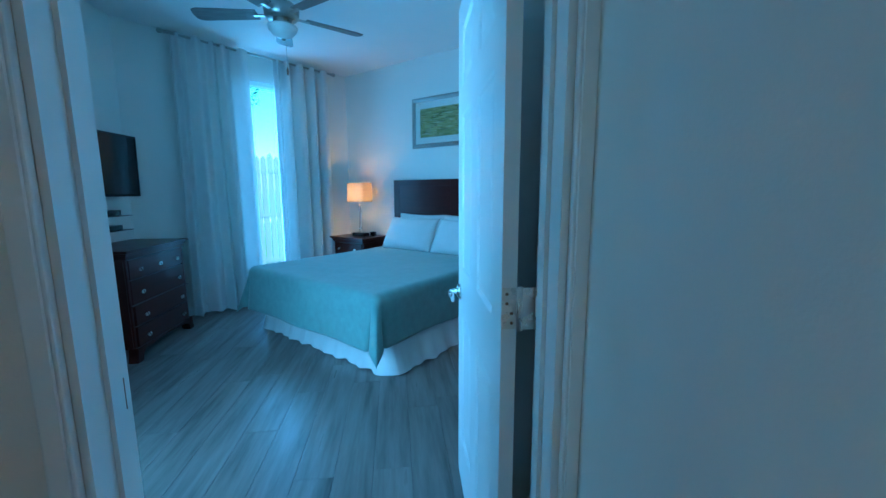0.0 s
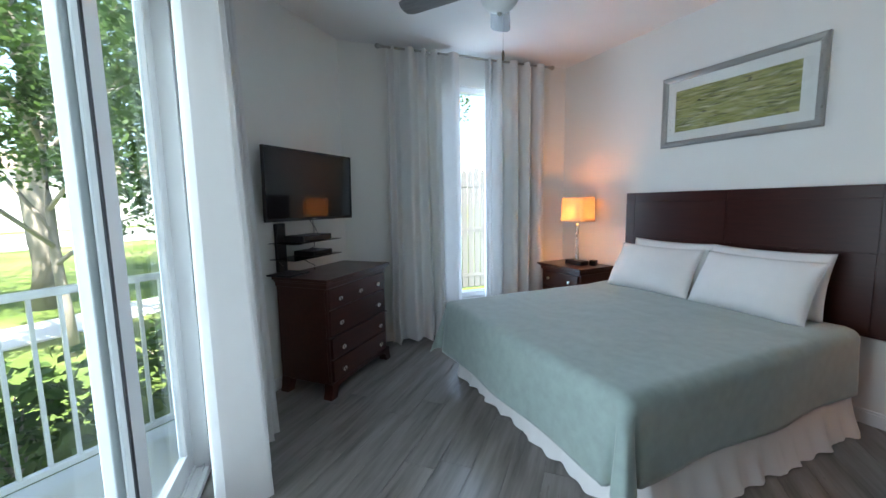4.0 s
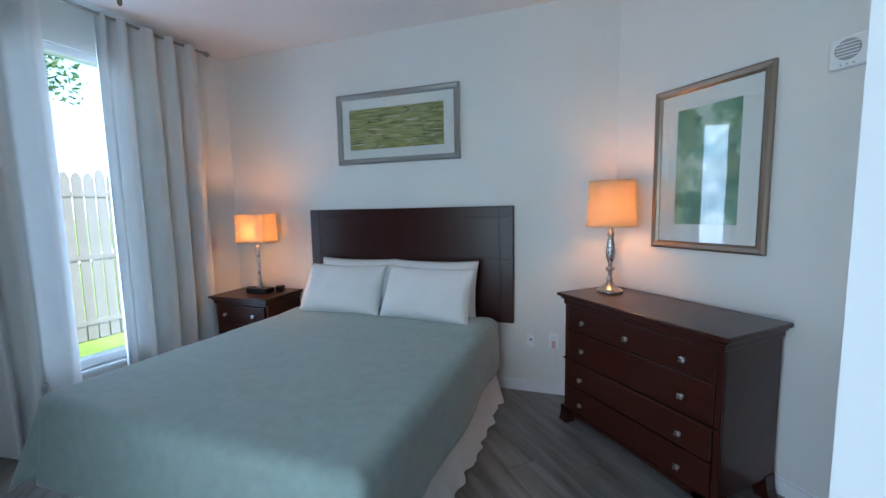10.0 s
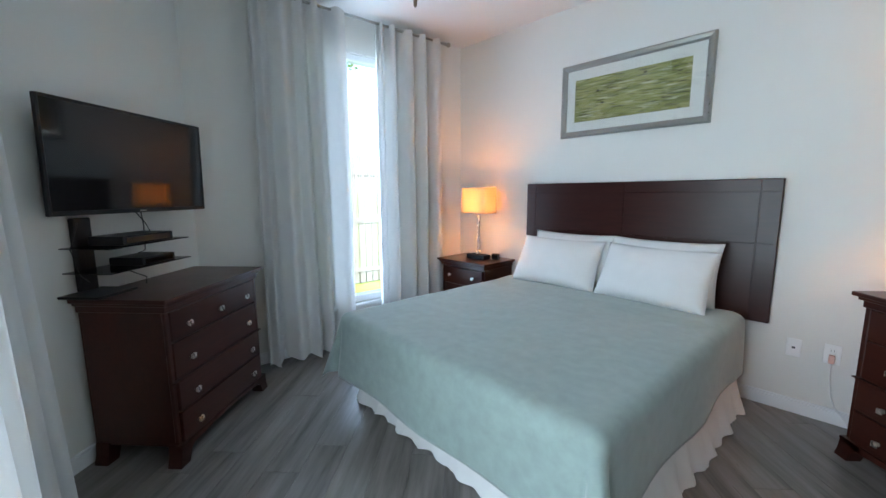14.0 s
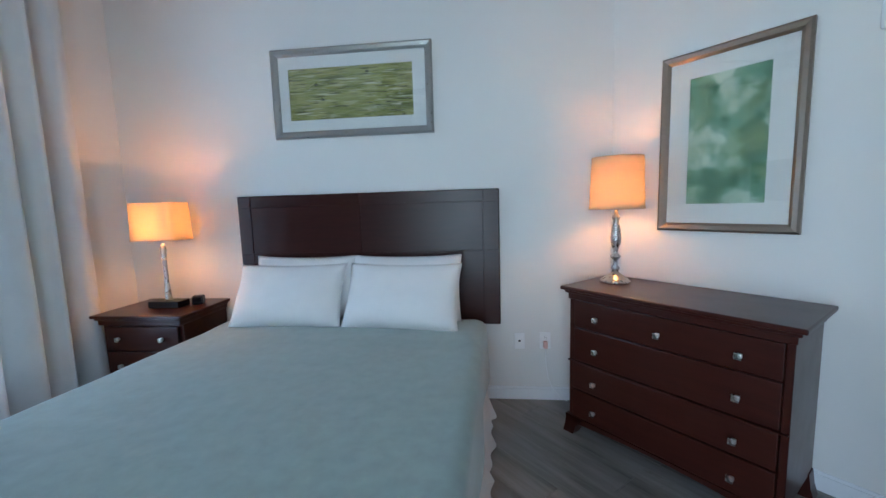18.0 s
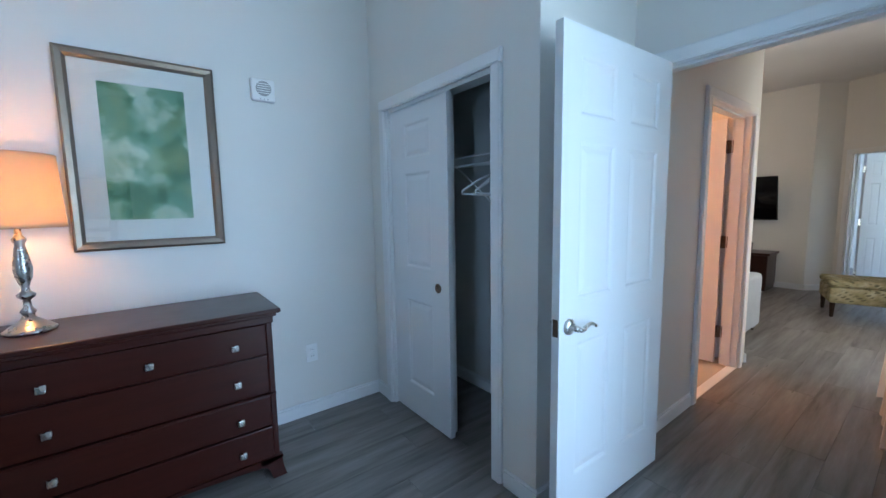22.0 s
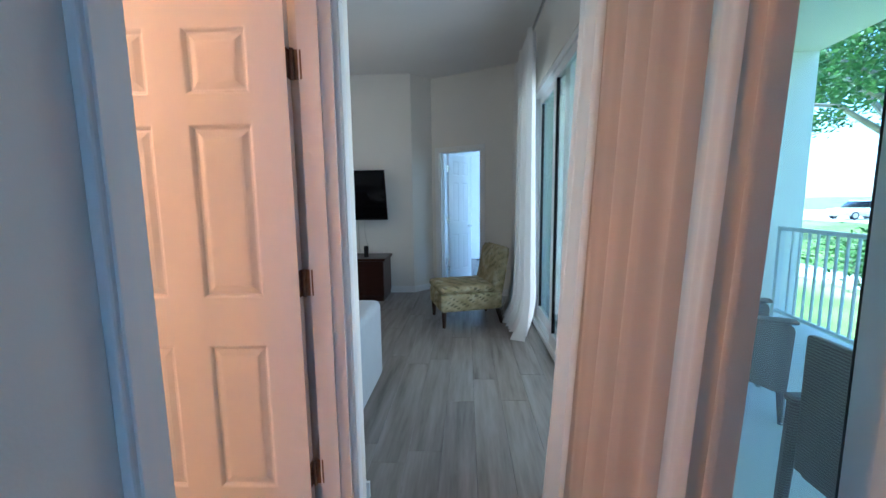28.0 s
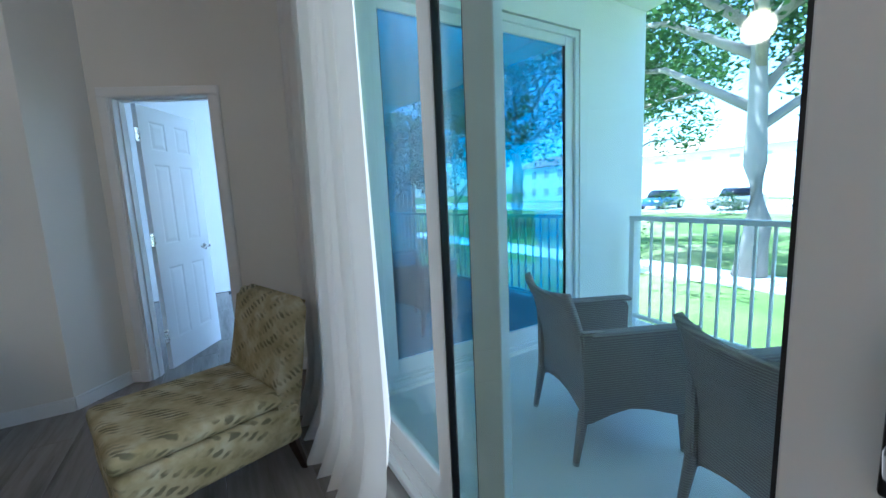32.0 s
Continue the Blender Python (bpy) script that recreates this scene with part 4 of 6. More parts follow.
NS = HF @ pose(0.46, -0.03, 0)
ns = thing("nightstand", NS, "dark cherry nightstand with one drawer beside the bed", "nightstand")
w, d, h = 0.56, 0.44, 0.735
slab_top(ns, w, d, h, 0.045, 0.035)
part("carcass", boxed(-w / 2, w / 2, -d + 0.02, -0.004, 0.10, 0.67, 0.004, 1), M_CHERRY2, ns)
for z0, z1 in ((0.50, 0.655), (0.31, 0.49), (0.12, 0.30)):
    dr = part("drawer", boxed(-w / 2 + 0.025, w / 2 - 0.025, -d, -d + 0.019, z0, z1, 0.004, 2), M_CHERRY2, ns)
    for x in (-0.15, 0.15):
        knob(dr, x, -d, (z0 + z1) / 2)
for x, s in ((-w / 2 - 0.005, 1), (w / 2 + 0.005, -1)):
    flared_foot(ns, x, -d - 0.008, s)
    flared_foot(ns, x, -0.07, s)

# ---- lamps ----
WARM = (1.0, 0.39, 0.105)
def _shade(nt):
    v = coords(nt)
    w_ = noise_tex(nt, v, 300, 2)
    p = principled(nt, (0.74, 0.58, 0.40), 0.9, normal=bump(nt, w_, 0.3, 0.001), spec=0.1)
    t = nt.nodes.new("ShaderNodeBsdfTranslucent")
    t.inputs["Color"].default_value = (0.27, 0.185, 0.085, 1)
    m_ = nt.nodes.new("ShaderNodeMixShader")
    m_.inputs["Fac"].default_value = 0.5
    nt.links.new(p, m_.inputs[1])
    nt.links.new(t.outputs["BSDF"], m_.inputs[2])
    return m_.outputs["Shader"]
M_SHADE = mat("lamp_shade", _shade)
M_BULB = glow("warm_bulb", (1.0, 0.62, 0.30), 6.0)


def open_shade(bm, profile, n, sx=1.0, sy=1.0, square=0.0):
    rings = []
    for r, z in profile:
        ring = []
        for i in range(n):
            a = 2 * math.pi * i / n
            c, s = math.cos(a), math.sin(a)
            k = (abs(c) ** square + abs(s) ** square) ** (-1 / square) if square else 1.0
            ring.append(bm.verts.new((sx * r * c * k, sy * r * s * k, z)))
        rings.append(ring)
    for a, b in zip(rings, rings[1:]):
        for i in range(n):
            bm.faces.new((a[i], a[(i + 1) % n], b[(i + 1) % n], b[i]))
    return bm


L2 = pose(EAST - 0.225, 3.648, 0.886)
tl = thing("table_lamp", L2, "lit lamp with turned nickel base and drum shade", "table lamp", "lit table lamps")
part("base", lathed([(0.0, 0), (0.082, 0), (0.084, 0.008), (0.074, 0.016), (0.060, 0.028), (0.040, 0.042), (0.024, 0.055), (0.018, 0.07), (0.0, 0.07)], 28), M_PEWTER, tl, "", True)
part("stem", lathed([(0.0, 0.068), (0.018, 0.068), (0.026, 0.084), (0.014, 0.10), (0.012, 0.13), (0.028, 0.145), (0.030, 0.155), (0.014, 0.168), (0.013, 0.185), (0.026, 0.225), (0.030, 0.26), (0.024, 0.31), (0.015, 0.36), (0.022, 0.375), (0.022, 0.385), (0.010, 0.40), (0.010, 0.47), (0.0, 0.47)], 24), M_PEWTER, tl, "", True)
sh = part("shade", open_shade(bmesh.new(), [(0.150, 0.43), (0.138, 0.72)], 48), M_SHADE, tl, "glowing cream fabric drum shade", True)
bm = open_shade(bmesh.new(), [(0.151, 0.428), (0.152, 0.434), (0.151, 0.440)], 48)
part("shade_trim", bm, M_SHADE, sh, "", True)
part("shade_trim", open_shade(bmesh.new(), [(0.139, 0.714), (0.140, 0.720), (0.139, 0.724)], 48), M_SHADE, sh, "", True)
part("bulb", lathed([(0.0, 0.47), (0.013, 0.47), (0.016, 0.50), (0.028, 0.535), (0.028, 0.555), (0.015, 0.58), (0.0, 0.585)], 16), M_BULB, tl, "", True)
part("harp", tube(bmesh.new(), [(0, 0.05 * math.sin(a) , 0.47 + 0.245 * k / 12) for k in range(13) for a in [math.pi * k / 12]], 0.002, 6), M_PEWTER, tl)

L1 = HF @ pose(0.50, -0.27, 0.736)
tb = thing("table_lamp", L1, "lit lamp with slim stem and oval cream shade", "table lamp", "lit table lamps")
part("base", boxed(-0.11, 0.11, -0.055, 0.055, 0, 0.045, 0.006, 2), M_BLACK, tb, "black block base")
part("stem", lathed([(0.0, 0.045), (0.024, 0.045), (0.022, 0.06), (0.015, 0.16), (0.013, 0.30), (0.020, 0.40), (0.012, 0.43), (0.0, 0.43)], 20), M_PEWTER, tb, "", True)
sh = part("shade", open_shade(bmesh.new(), [(0.165, 0.455), (0.158, 0.70)], 56, 1.0, 0.62, 6.0), M_SHADE, tb, "glowing cream fabric shade", True)
bm = open_shade(bmesh.new(), [(0.166, 0.453), (0.167, 0.459), (0.166, 0.465)], 56, 1.0, 0.62, 6.0)
part("shade_trim", bm, M_SHADE, sh, "", True)
part("bulb", lathed([(0.0, 0.45), (0.013, 0.45), (0.016, 0.48), (0.028, 0.515), (0.028, 0.535), (0.015, 0.56), (0.0, 0.565)], 16), M_BULB, tb, "", True)
bulb("lamp_light", L2 @ Vector((0, 0, 0.55)), LAMP_2, WARM, 0.04)
bulb("lamp_light", L1 @ Vector((0, 0, 0.56)), LAMP_1, WARM, 0.04)

ck = thing("alarm_clock", HF @ pose(0.66, -0.20, 0.736, 0, 0, 20), "small black alarm clock on the nightstand", "clock")
part("case", boxed(-0.035, 0.035, -0.03, 0.03, 0, 0.06, 0.01, 3), M_BLACK, ck)
part("face", boxed(-0.026, 0.026, -0.0325, -0.030, 0.014, 0.05, 0.001, 1), M_SCREEN, ck)


# ---- pictures ----
def art_material(name, kind):
    def build(nt):
        def over(a, b, fac):
            mix = nt.nodes.new("ShaderNodeMix")
            mix.data_type = "RGBA"
            for value, socket in ((a, "A"), (b, "B"), (fac, "Factor")):
                if isinstance(value, tuple):
                    mix.inputs[socket].default_value = (*value, 1)
                else:
                    nt.links.new(value, mix.inputs[socket])
            return mix.outputs["Result"]
        if kind == "field":
            col = ramp(nt, noise_tex(nt, coords(nt, (1.0, 1, 6)), 4.0, 4, 0.6), [(0.30, (0.11, 0.13, 0.04)), (0.45, (0.27, 0.29, 0.09)), (0.60, (0.42, 0.40, 0.16)), (0.75, (0.28, 0.29, 0.12))])
            cream = ramp(nt, noise_tex(nt, coords(nt, (1.3, 1, 15)), 5.0, 3, 0.6), [(0.54, (0, 0, 0)), (0.64, (0.9, 0.9, 0.9))])
            col = over(col, (0.66, 0.64, 0.46), cream)
            dark = ramp(nt, noise_tex(nt, coords(nt, (1.5, 1, 14), (0, 0.04, 0)), 5.5, 4, 0.6), [(0.37, (0.95, 0.95, 0.95)), (0.46, (0, 0, 0))])
            col = over(col, (0.045, 0.05, 0.018), dark)
            knots = nt.nodes.new("ShaderNodeTexVoronoi")
            knots.inputs["Scale"].default_value = 7.0
            nt.links.new(coords(nt, (1, 1, 1.6)), knots.inputs["Vector"])
            col = over(col, (0.03, 0.03, 0.015), ramp(nt, knots.outputs["Distance"], [(0.06, (1, 1, 1)), (0.13, (0, 0, 0))]))
        else:
            warp = nt.nodes.new("ShaderNodeVectorMath")
            warp.operation = "MULTIPLY_ADD"
            n = nt.nodes.new("ShaderNodeTexNoise")
            n.inputs["Scale"].default_value = 7.0
            n.inputs["Detail"].default_value = 5.0
            nt.links.new(coords(nt), n.inputs["Vector"])
            nt.links.new(n.outputs["Color"], warp.inputs[0])
            warp.inputs[1].default_value = (0.34, 0.34, 0.34)
            nt.links.new(coords(nt, (1.2, 1, 0.85), (0, 0.6, 0)), warp.inputs[2])
            vo = nt.nodes.new("ShaderNodeTexVoronoi")
            vo.feature = "SMOOTH_F1"
            vo.inputs["Scale"].default_value = 9.0
            vo.inputs["Smoothness"].default_value = 0.9
            nt.links.new(warp.outputs["Vector"], vo.inputs["Vector"])
            cell = nt.nodes.new("ShaderNodeSeparateColor")
            nt.links.new(vo.outputs["Color"], cell.inputs["Color"])
            col = ramp(nt, cell.outputs["Red"], [(0.15, (0.10, 0.23, 0.13)), (0.40, (0.20, 0.38, 0.25)), (0.62, (0.36, 0.52, 0.39)), (0.85, (0.58, 0.68, 0.54))])
            wash = ramp(nt, noise_tex(nt, coords(nt), 6.0, 4), [(0.42, (0, 0, 0)), (0.70, (0.55, 0.55, 0.55))])
            col = over(col, (0.40, 0.47, 0.22), wash)
        return principled(nt, col, 0.6, spec=0.2)
    return mat(name, build)


M_ART1 = art_material("art_field", "field")
M_ART2 = art_material("art_leaf", "leaf")
M_MAT = painted("mat_board", (0.74, 0.75, 0.70), 0.8, 300, 0.05, 0.02)
M_PICGLASS = clear_glass("picture_glass", (1, 1, 1), 0.01, 0.03)


def framed(m, w, h, fw, ax0, ax1, az0, az1, art, label, fm):
    """Picture 0..w, 0..h hung on a wall face, standing out along -y."""
    root = thing("framed_picture", m, label, "picture", "bedroom pictures")
    t = 0.03
    prof = [(0, 0), (0, -t * 0.75), (fw * 0.25, -t), (fw * 0.7, -t * 0.85), (fw, -t * 0.5), (fw, 0)]
    sides = (("x", 0, h), ("x", w, h), ("z", 0, w), ("z", h, w))
    for axis, at, ln in sides:
        bm = bmesh.new()
        rings = []
        for end in (0, 1):
            ring = []
            for a, y in prof:
                inset = a
                if axis == "x":
                    x = inset if at == 0 else w - inset
                    z = inset if end == 0 else h - inset
                else:
                    z = inset if at == 0 else h - inset
                    x = inset if end == 0 else w - inset
                ring.append(bm.verts.new((x, y, z)))
            rings.append(ring)
        n = len(prof)
        for i in range(n):
            bm.faces.new((rings[0][i], rings[0][(i + 1) % n], rings[1][(i + 1) % n], rings[1][i]))
        part("frame", bm, fm, root)
    mb = bmesh.new()
    y = -0.010
    for a, b, c, d in ((fw, ax0, fw, h - fw), (ax1, w - fw, fw, h - fw), (ax0, ax1, fw, az0), (ax0, ax1, az1, h - fw)):
        box(mb, a, b, y, y + 0.003, c, d)
    part("mat_board", mb, M_MAT, root)
    part("print", boxed(ax0 - 0.005, ax1 + 0.005, -0.0065, -0.004, az0 - 0.005, az1 + 0.005), art, root)
    gl = part("glass", boxed(fw - 0.004, w - fw + 0.004, -0.0145, -0.013, fw - 0.004, h - fw + 0.004), M_PICGLASS, root)
    gl.visible_shadow = False


framed(HF @ pose(1.216, -0.002, 1.846), 1.10, 0.585, 0.048, 0.115, 0.968, 0.122, 0.458, M_ART1, "wide framed print of a green meadow above the bed", M_FRAME)
framed(pose(EAST - 0.002, 3.815 - 0.305, 1.185, 0, 0, -90), 0.63, 0.945, 0.045, 0.142, 0.49, 0.148, 0.81, M_ART2, "framed green leaf print hanging above the dresser", M_BRFRAME)

# ---- wall fittings ----
def plate(m, w, h, label, kind):
    root = thing("wall_plate", m, label, "wall plate")
    part("cover", boxed(-w / 2, w / 2, -0.006, 0, -h / 2, h / 2, 0.003, 2), M_PLASTIC, root)
    if kind == "outlet":
        for z in (-0.021, 0.021):
            part("socket", boxed(-0.016, 0.016, -0.0085, -0.006, z - 0.014, z + 0.014, 0.004, 2), M_PLASTIC, root)
            bm = boxed(-0.008, -0.006, -0.0092, -0.0085, z - 0.003, z + 0.006)
            box(bm, 0.006, 0.008, -0.0092, -0.0085, z - 0.003, z + 0.006)
            part("slot", bm, M_DARK, root)
    elif kind == "rocker":
        for x in (-0.023, 0.023):
            r = part("rocker", boxed(-0.016, 0.016, -0.011, -0.005, -0.033, 0.033, 0.002, 1), M_PLASTIC, root)
            r.matrix_local = pose(x, 0, 0, 3, 0, 0)
    return root


o1 = plate(HF @ pose(2.864, 0, 0.42), 0.07, 0.115, "white phone jack plate low on the wall", "blank")
part("jack", boxed(-0.008, 0.008, -0.008, -0.006, -0.006, 0.006), M_DARK, o1)
plate(HF @ pose(3.036, 0, 0.425), 0.075, 0.12, "white outlet plate with a lamp plug", "outlet")
plate(pose(EAST, 2.42, 0.42, 0, 0, -90), 0.075, 0.12, "white outlet plate beside the dresser", "outlet")
plate(wall_frame(PIER0, PIER1) @ pose(0.246, 0, 1.125), 0.118, 0.118, "white double rocker switch plate by the door", "rocker")
plate(wall_frame((LIV_X, FAR_Y), (LIV_X, DOOR_Y0)) @ pose(0.31 - FAR_Y, 0, 1.13), 0.118, 0.118, "white double rocker switch plate in the hall", "rocker")
pg = thing("lamp_cord", HF, "pink-white plug and thin lamp cord", "cord")
part("plug", boxed(3.022, 3.05, -0.04, -0.0095, 0.375, 0.425, 0.006, 2), M_PLUG, pg)
part("cable", tube(bmesh.new(), [(3.036, -0.03, 0.378), (3.037, -0.032, 0.28), (3.05, -0.034, 0.18), (3.08, -0.036, 0.10), (3.13, -0.04, 0.04), (3.18, -0.04, 0.006)], 0.003, 6), M_PLASTIC, pg, "", True)
al = thing("smoke_alarm", pose(EAST, 3.815 - 1.19, 2.065, 0, 0, -90), "white square wall alarm with round speaker grille", "alarm")
part("case", boxed(-0.065, 0.065, -0.03, 0, -0.065, 0.065, 0.012, 3), M_PLASTIC, al)
gr = part("grille", lathed([(0.0, 0), (0.042, 0), (0.042, 0.003), (0.036, 0.005), (0.0, 0.005)], 28), M_GRILLE, al, "grey round grille")
gr.matrix_local = pose(0, -0.03, 0.008, 90, 0, 0)
for k in range(5):
    part("grille_bar", boxed(-0.036, 0.036, -0.0365, -0.035, -0.018 + 0.013 * k - 0.002, -0.018 + 0.013 * k + 0.002), M_PLASTIC, al)
for k in range(3):
    part("indicator", boxed(-0.022 + 0.02 * k, -0.016 + 0.02 * k, -0.0315, -0.03, -0.054, -0.048), M_GRILLE, al)


# ---- televisions ----
def television(m, w, h, label, arm):
    root = thing("television", m, label, "television")
    part("back", boxed(-w / 2 + 0.02, w / 2 - 0.02, 0.018, 0.05, -h / 2 + 0.03, h / 2 - 0.03, 0.012, 2), M_BLACK, root)
    bz = 0.014
    bm = boxed(-w / 2, -w / 2 + bz, -0.004, 0.018, -h / 2, h / 2, 0.002, 1)
    box(bm, w / 2 - bz, w / 2, -0.004, 0.018, -h / 2, h / 2, 0.002, 1)
    box(bm, -w / 2 + bz, w / 2 - bz, -0.004, 0.018, h / 2 - bz, h / 2)
    box(bm, -w / 2 + bz, w / 2 - bz, -0.004, 0.018, -h / 2, -h / 2 + bz * 1.6)
    part("bezel", bm, M_BLACK, root)
    part("screen", boxed(-w / 2 + bz, w / 2 - bz, 0.0, 0.017, -h / 2 + bz * 1.6, h / 2 - bz), M_SCREEN, root)
    part("badge", boxed(-0.02, 0.02, -0.005, -0.004, -h / 2 + 0.006, -h / 2 + 0.014), M_FRAME, root)
    part("wall_mount", boxed(-0.15, 0.15, 0.05, arm, -0.12, 0.12, 0.004, 1), M_BLACK, root, "black steel wall mount")
    return root


television(pose(-2.345, 3.822, 1.554, 1.2, 0, 86), 0.935, 0.535, "black flat television on a wall mount", 0.144)
ar = thing("av_shelf", pose(-2.49, 3.57, 0, 0, 0, 90), "black wall shelf pole holding two boxes", "shelf")
part("pole", boxed(-0.045, 0.045, -0.035, -0.002, 0.90, 1.27, 0.006, 2), M_BLACK, ar)
for z in (1.13, 1.01):
    sh = part("shelf", boxed(-0.12, 0.42, -0.27, -0.02, z - 0.005, z, 0.002, 1), M_SMOKE, ar, "smoked glass shelf")
    part("shelf_arm", boxed(-0.035, 0.035, -0.20, -0.035, z - 0.018, z - 0.0052), M_BLACK, sh)
part("foot", boxed(-0.15, 0.08, -0.22, -0.01, 0.888, 0.902, 0.005, 2), M_BLACK, ar)
for z, x0, x1, h_ in ((1.13, 0.0, 0.33, 0.045), (1.01, 0.10, 0.33, 0.04)):
    bx = thing("media_box", pose(-2.49, 3.57, z + 0.0005, 0, 0, 90), "small black media box on the shelf", "media box", "media boxes")
    part("case", boxed(x0, x1, -0.24, -0.05, 0, h_, 0.004, 2), M_BLACK, bx)
    part("front", boxed(x0 + 0.02, x1 - 0.02, -0.2415, -0.24, 0.008, h_ - 0.008), M_SCREEN, bx)
cb = thing("cable", pose(-2.49, 3.57, 0, 0, 0, 90), "thin dark cables hanging under the television", "cable")
for k, pts in enumerate(([(0.30, -0.04, 1.30), (0.36, -0.05, 1.22), (0.40, -0.05, 1.15), (0.30, -0.06, 1.14), (0.25, -0.06, 1.17)],
                         [(0.36, -0.03, 1.30), (0.36, -0.04, 1.20), (0.34, -0.05, 1.06), (0.28, -0.06, 1.05)],
                         [(0.12, -0.08, 1.0), (0.20, -0.10, 0.95), (0.24, -0.13, 0.92), (0.20, -0.16, 0.89)],
                         [(-0.04, -0.05, 1.25), (-0.10, -0.06, 1.12), (-0.09, -0.08, 1.0), (-0.03, -0.06, 0.95)])):
    part("wire", tube(bmesh.new(), pts, 0.003, 6), M_BLACK, cb, "", True)

# ---- ceiling fan ----
def ceiling_fan(x, y, zb, turn, label, blade_mat, light=True, r0=0.18, r1=0.66, top=CEIL, lit=False):
    root = thing("ceiling_fan", pose(x, y, 0, 0, 0, turn), label, "ceiling fan")
    part("canopy", lathed([(0.0, top - 0.07), (0.03, top - 0.07), (0.06, top - 0.04), (0.07, top - 0.001), (0.0, top - 0.001)], 24), M_FRAME, root, "", True)
    part("downrod", lathed([(0.012, zb + 0.08), (0.012, top - 0.06)], 12), M_FRAME, root)
    part("motor", lathed([(0.0, zb - 0.02), (0.10, zb - 0.02), (0.125, zb), (0.13, zb + 0.05), (0.10, zb + 0.09), (0.03, zb + 0.11), (0.0, zb + 0.11)], 32), M_FRAME, root, "", True)
    for k in range(5):
        a = math.radians(72 * k)
        arm = part("blade_arm", boxed(0.10, r0 + 0.03, -0.018, 0.018, zb + 0.005, zb + 0.012, 0.003, 1), M_FRAME, root)
        arm.matrix_local = pose(0, 0, 0, 0, 0, math.degrees(a))
        bm = bmesh.new()
        outline = [(r0, -0.055), (r1 - 0.05, -0.072), (r1 - 0.01, -0.055), (r1, -0.02), (r1, 0.02), (r1 - 0.01, 0.055), (r1 - 0.05, 0.072), (r0, 0.055)]
        prism(bm, outline, -0.004, 0.004)
        bl = part("blade", bm, blade_mat, root)
        bl.matrix_local = pose(0, 0, 0, 0, 0, math.degrees(a)) @ pose(0, 0, zb + 0.016, 11, 0, 0)
    if light:
        part("switch_housing", lathed([(0.0, zb - 0.07), (0.055, zb - 0.07), (0.07, zb - 0.02), (0.0, zb - 0.02)], 24), M_FRAME, root, "", True)
        deep = 0.035 if lit else 0.085
        w = 0.6 if lit else 1.0
        part("light_bowl", lathed([(0.0, zb - 0.07 - deep), (0.03 * w, zb - 0.07 - deep * 0.96), (0.075 * w, zb - 0.07 - deep * 0.7), (0.105 * w, zb - 0.07 - deep * 0.3), (0.11 * w, zb - 0.07), (0.0, zb - 0.07)], 28), M_BULB if lit else M_BOWL, root, "frosted glass bowl", True)
        part("bowl_finial", lathed([(0.0, zb - 0.093 - deep), (0.012, zb - 0.085 - deep), (0.016, zb - 0.073 - deep), (0.0, zb - 0.069 - deep)], 14), M_FRAME, root, "", True)
    ch = part("pull_chain", tube(bmesh.new(), [(0.02, 0, zb - 0.16), (0.02, 0, zb - 0.36)], 0.0015, 6), M_FRAME, root)
    part("chain_knob", lathed([(0.0, zb - 0.42), (0.008, zb - 0.41), (0.009, zb - 0.38), (0.004, zb - 0.36), (0.0, zb - 0.36)], 12, cx=0.02), M_BRONZE, ch, "", True)
    return root


ceiling_fan(-0.79, 3.64, 2.64, 31, "pewter ceiling fan with five blades and glass bowl", M_BLADE)

# ---- living room ----
M_SOFA = cloth("grey_sofa", (0.27, 0.295, 0.31), 700, 0.95, 0.06, 0.4, 10, 0, 0.4)


def _print(nt, dark, mid, light, sx, sz, sc):
    v = coords(nt, (sx, sx, sz))
    g = noise_tex(nt, v, sc, 4, 0.6)
    g2 = noise_tex(nt, coords(nt), 5, 2)
    add = nt.nodes.new("ShaderNodeMath")
    add.operation = "ADD"
    nt.links.new(g, add.inputs[0])
    mul = nt.nodes.new("ShaderNodeMath")
    mul.operation = "MULTIPLY"
    mul.inputs[1].default_value = 0.35
    nt.links.new(g2, mul.inputs[0])
    nt.links.new(mul.outputs["Value"], add.inputs[1])
    col = ramp(nt, add.outputs["Value"], [(0.50, dark), (0.60, mid), (0.72, light)])
    w_ = noise_tex(nt, coords(nt), 600, 2)
    return principled(nt, col, 0.9, normal=bump(nt, w_, 0.3, 0.001), spec=0.15)


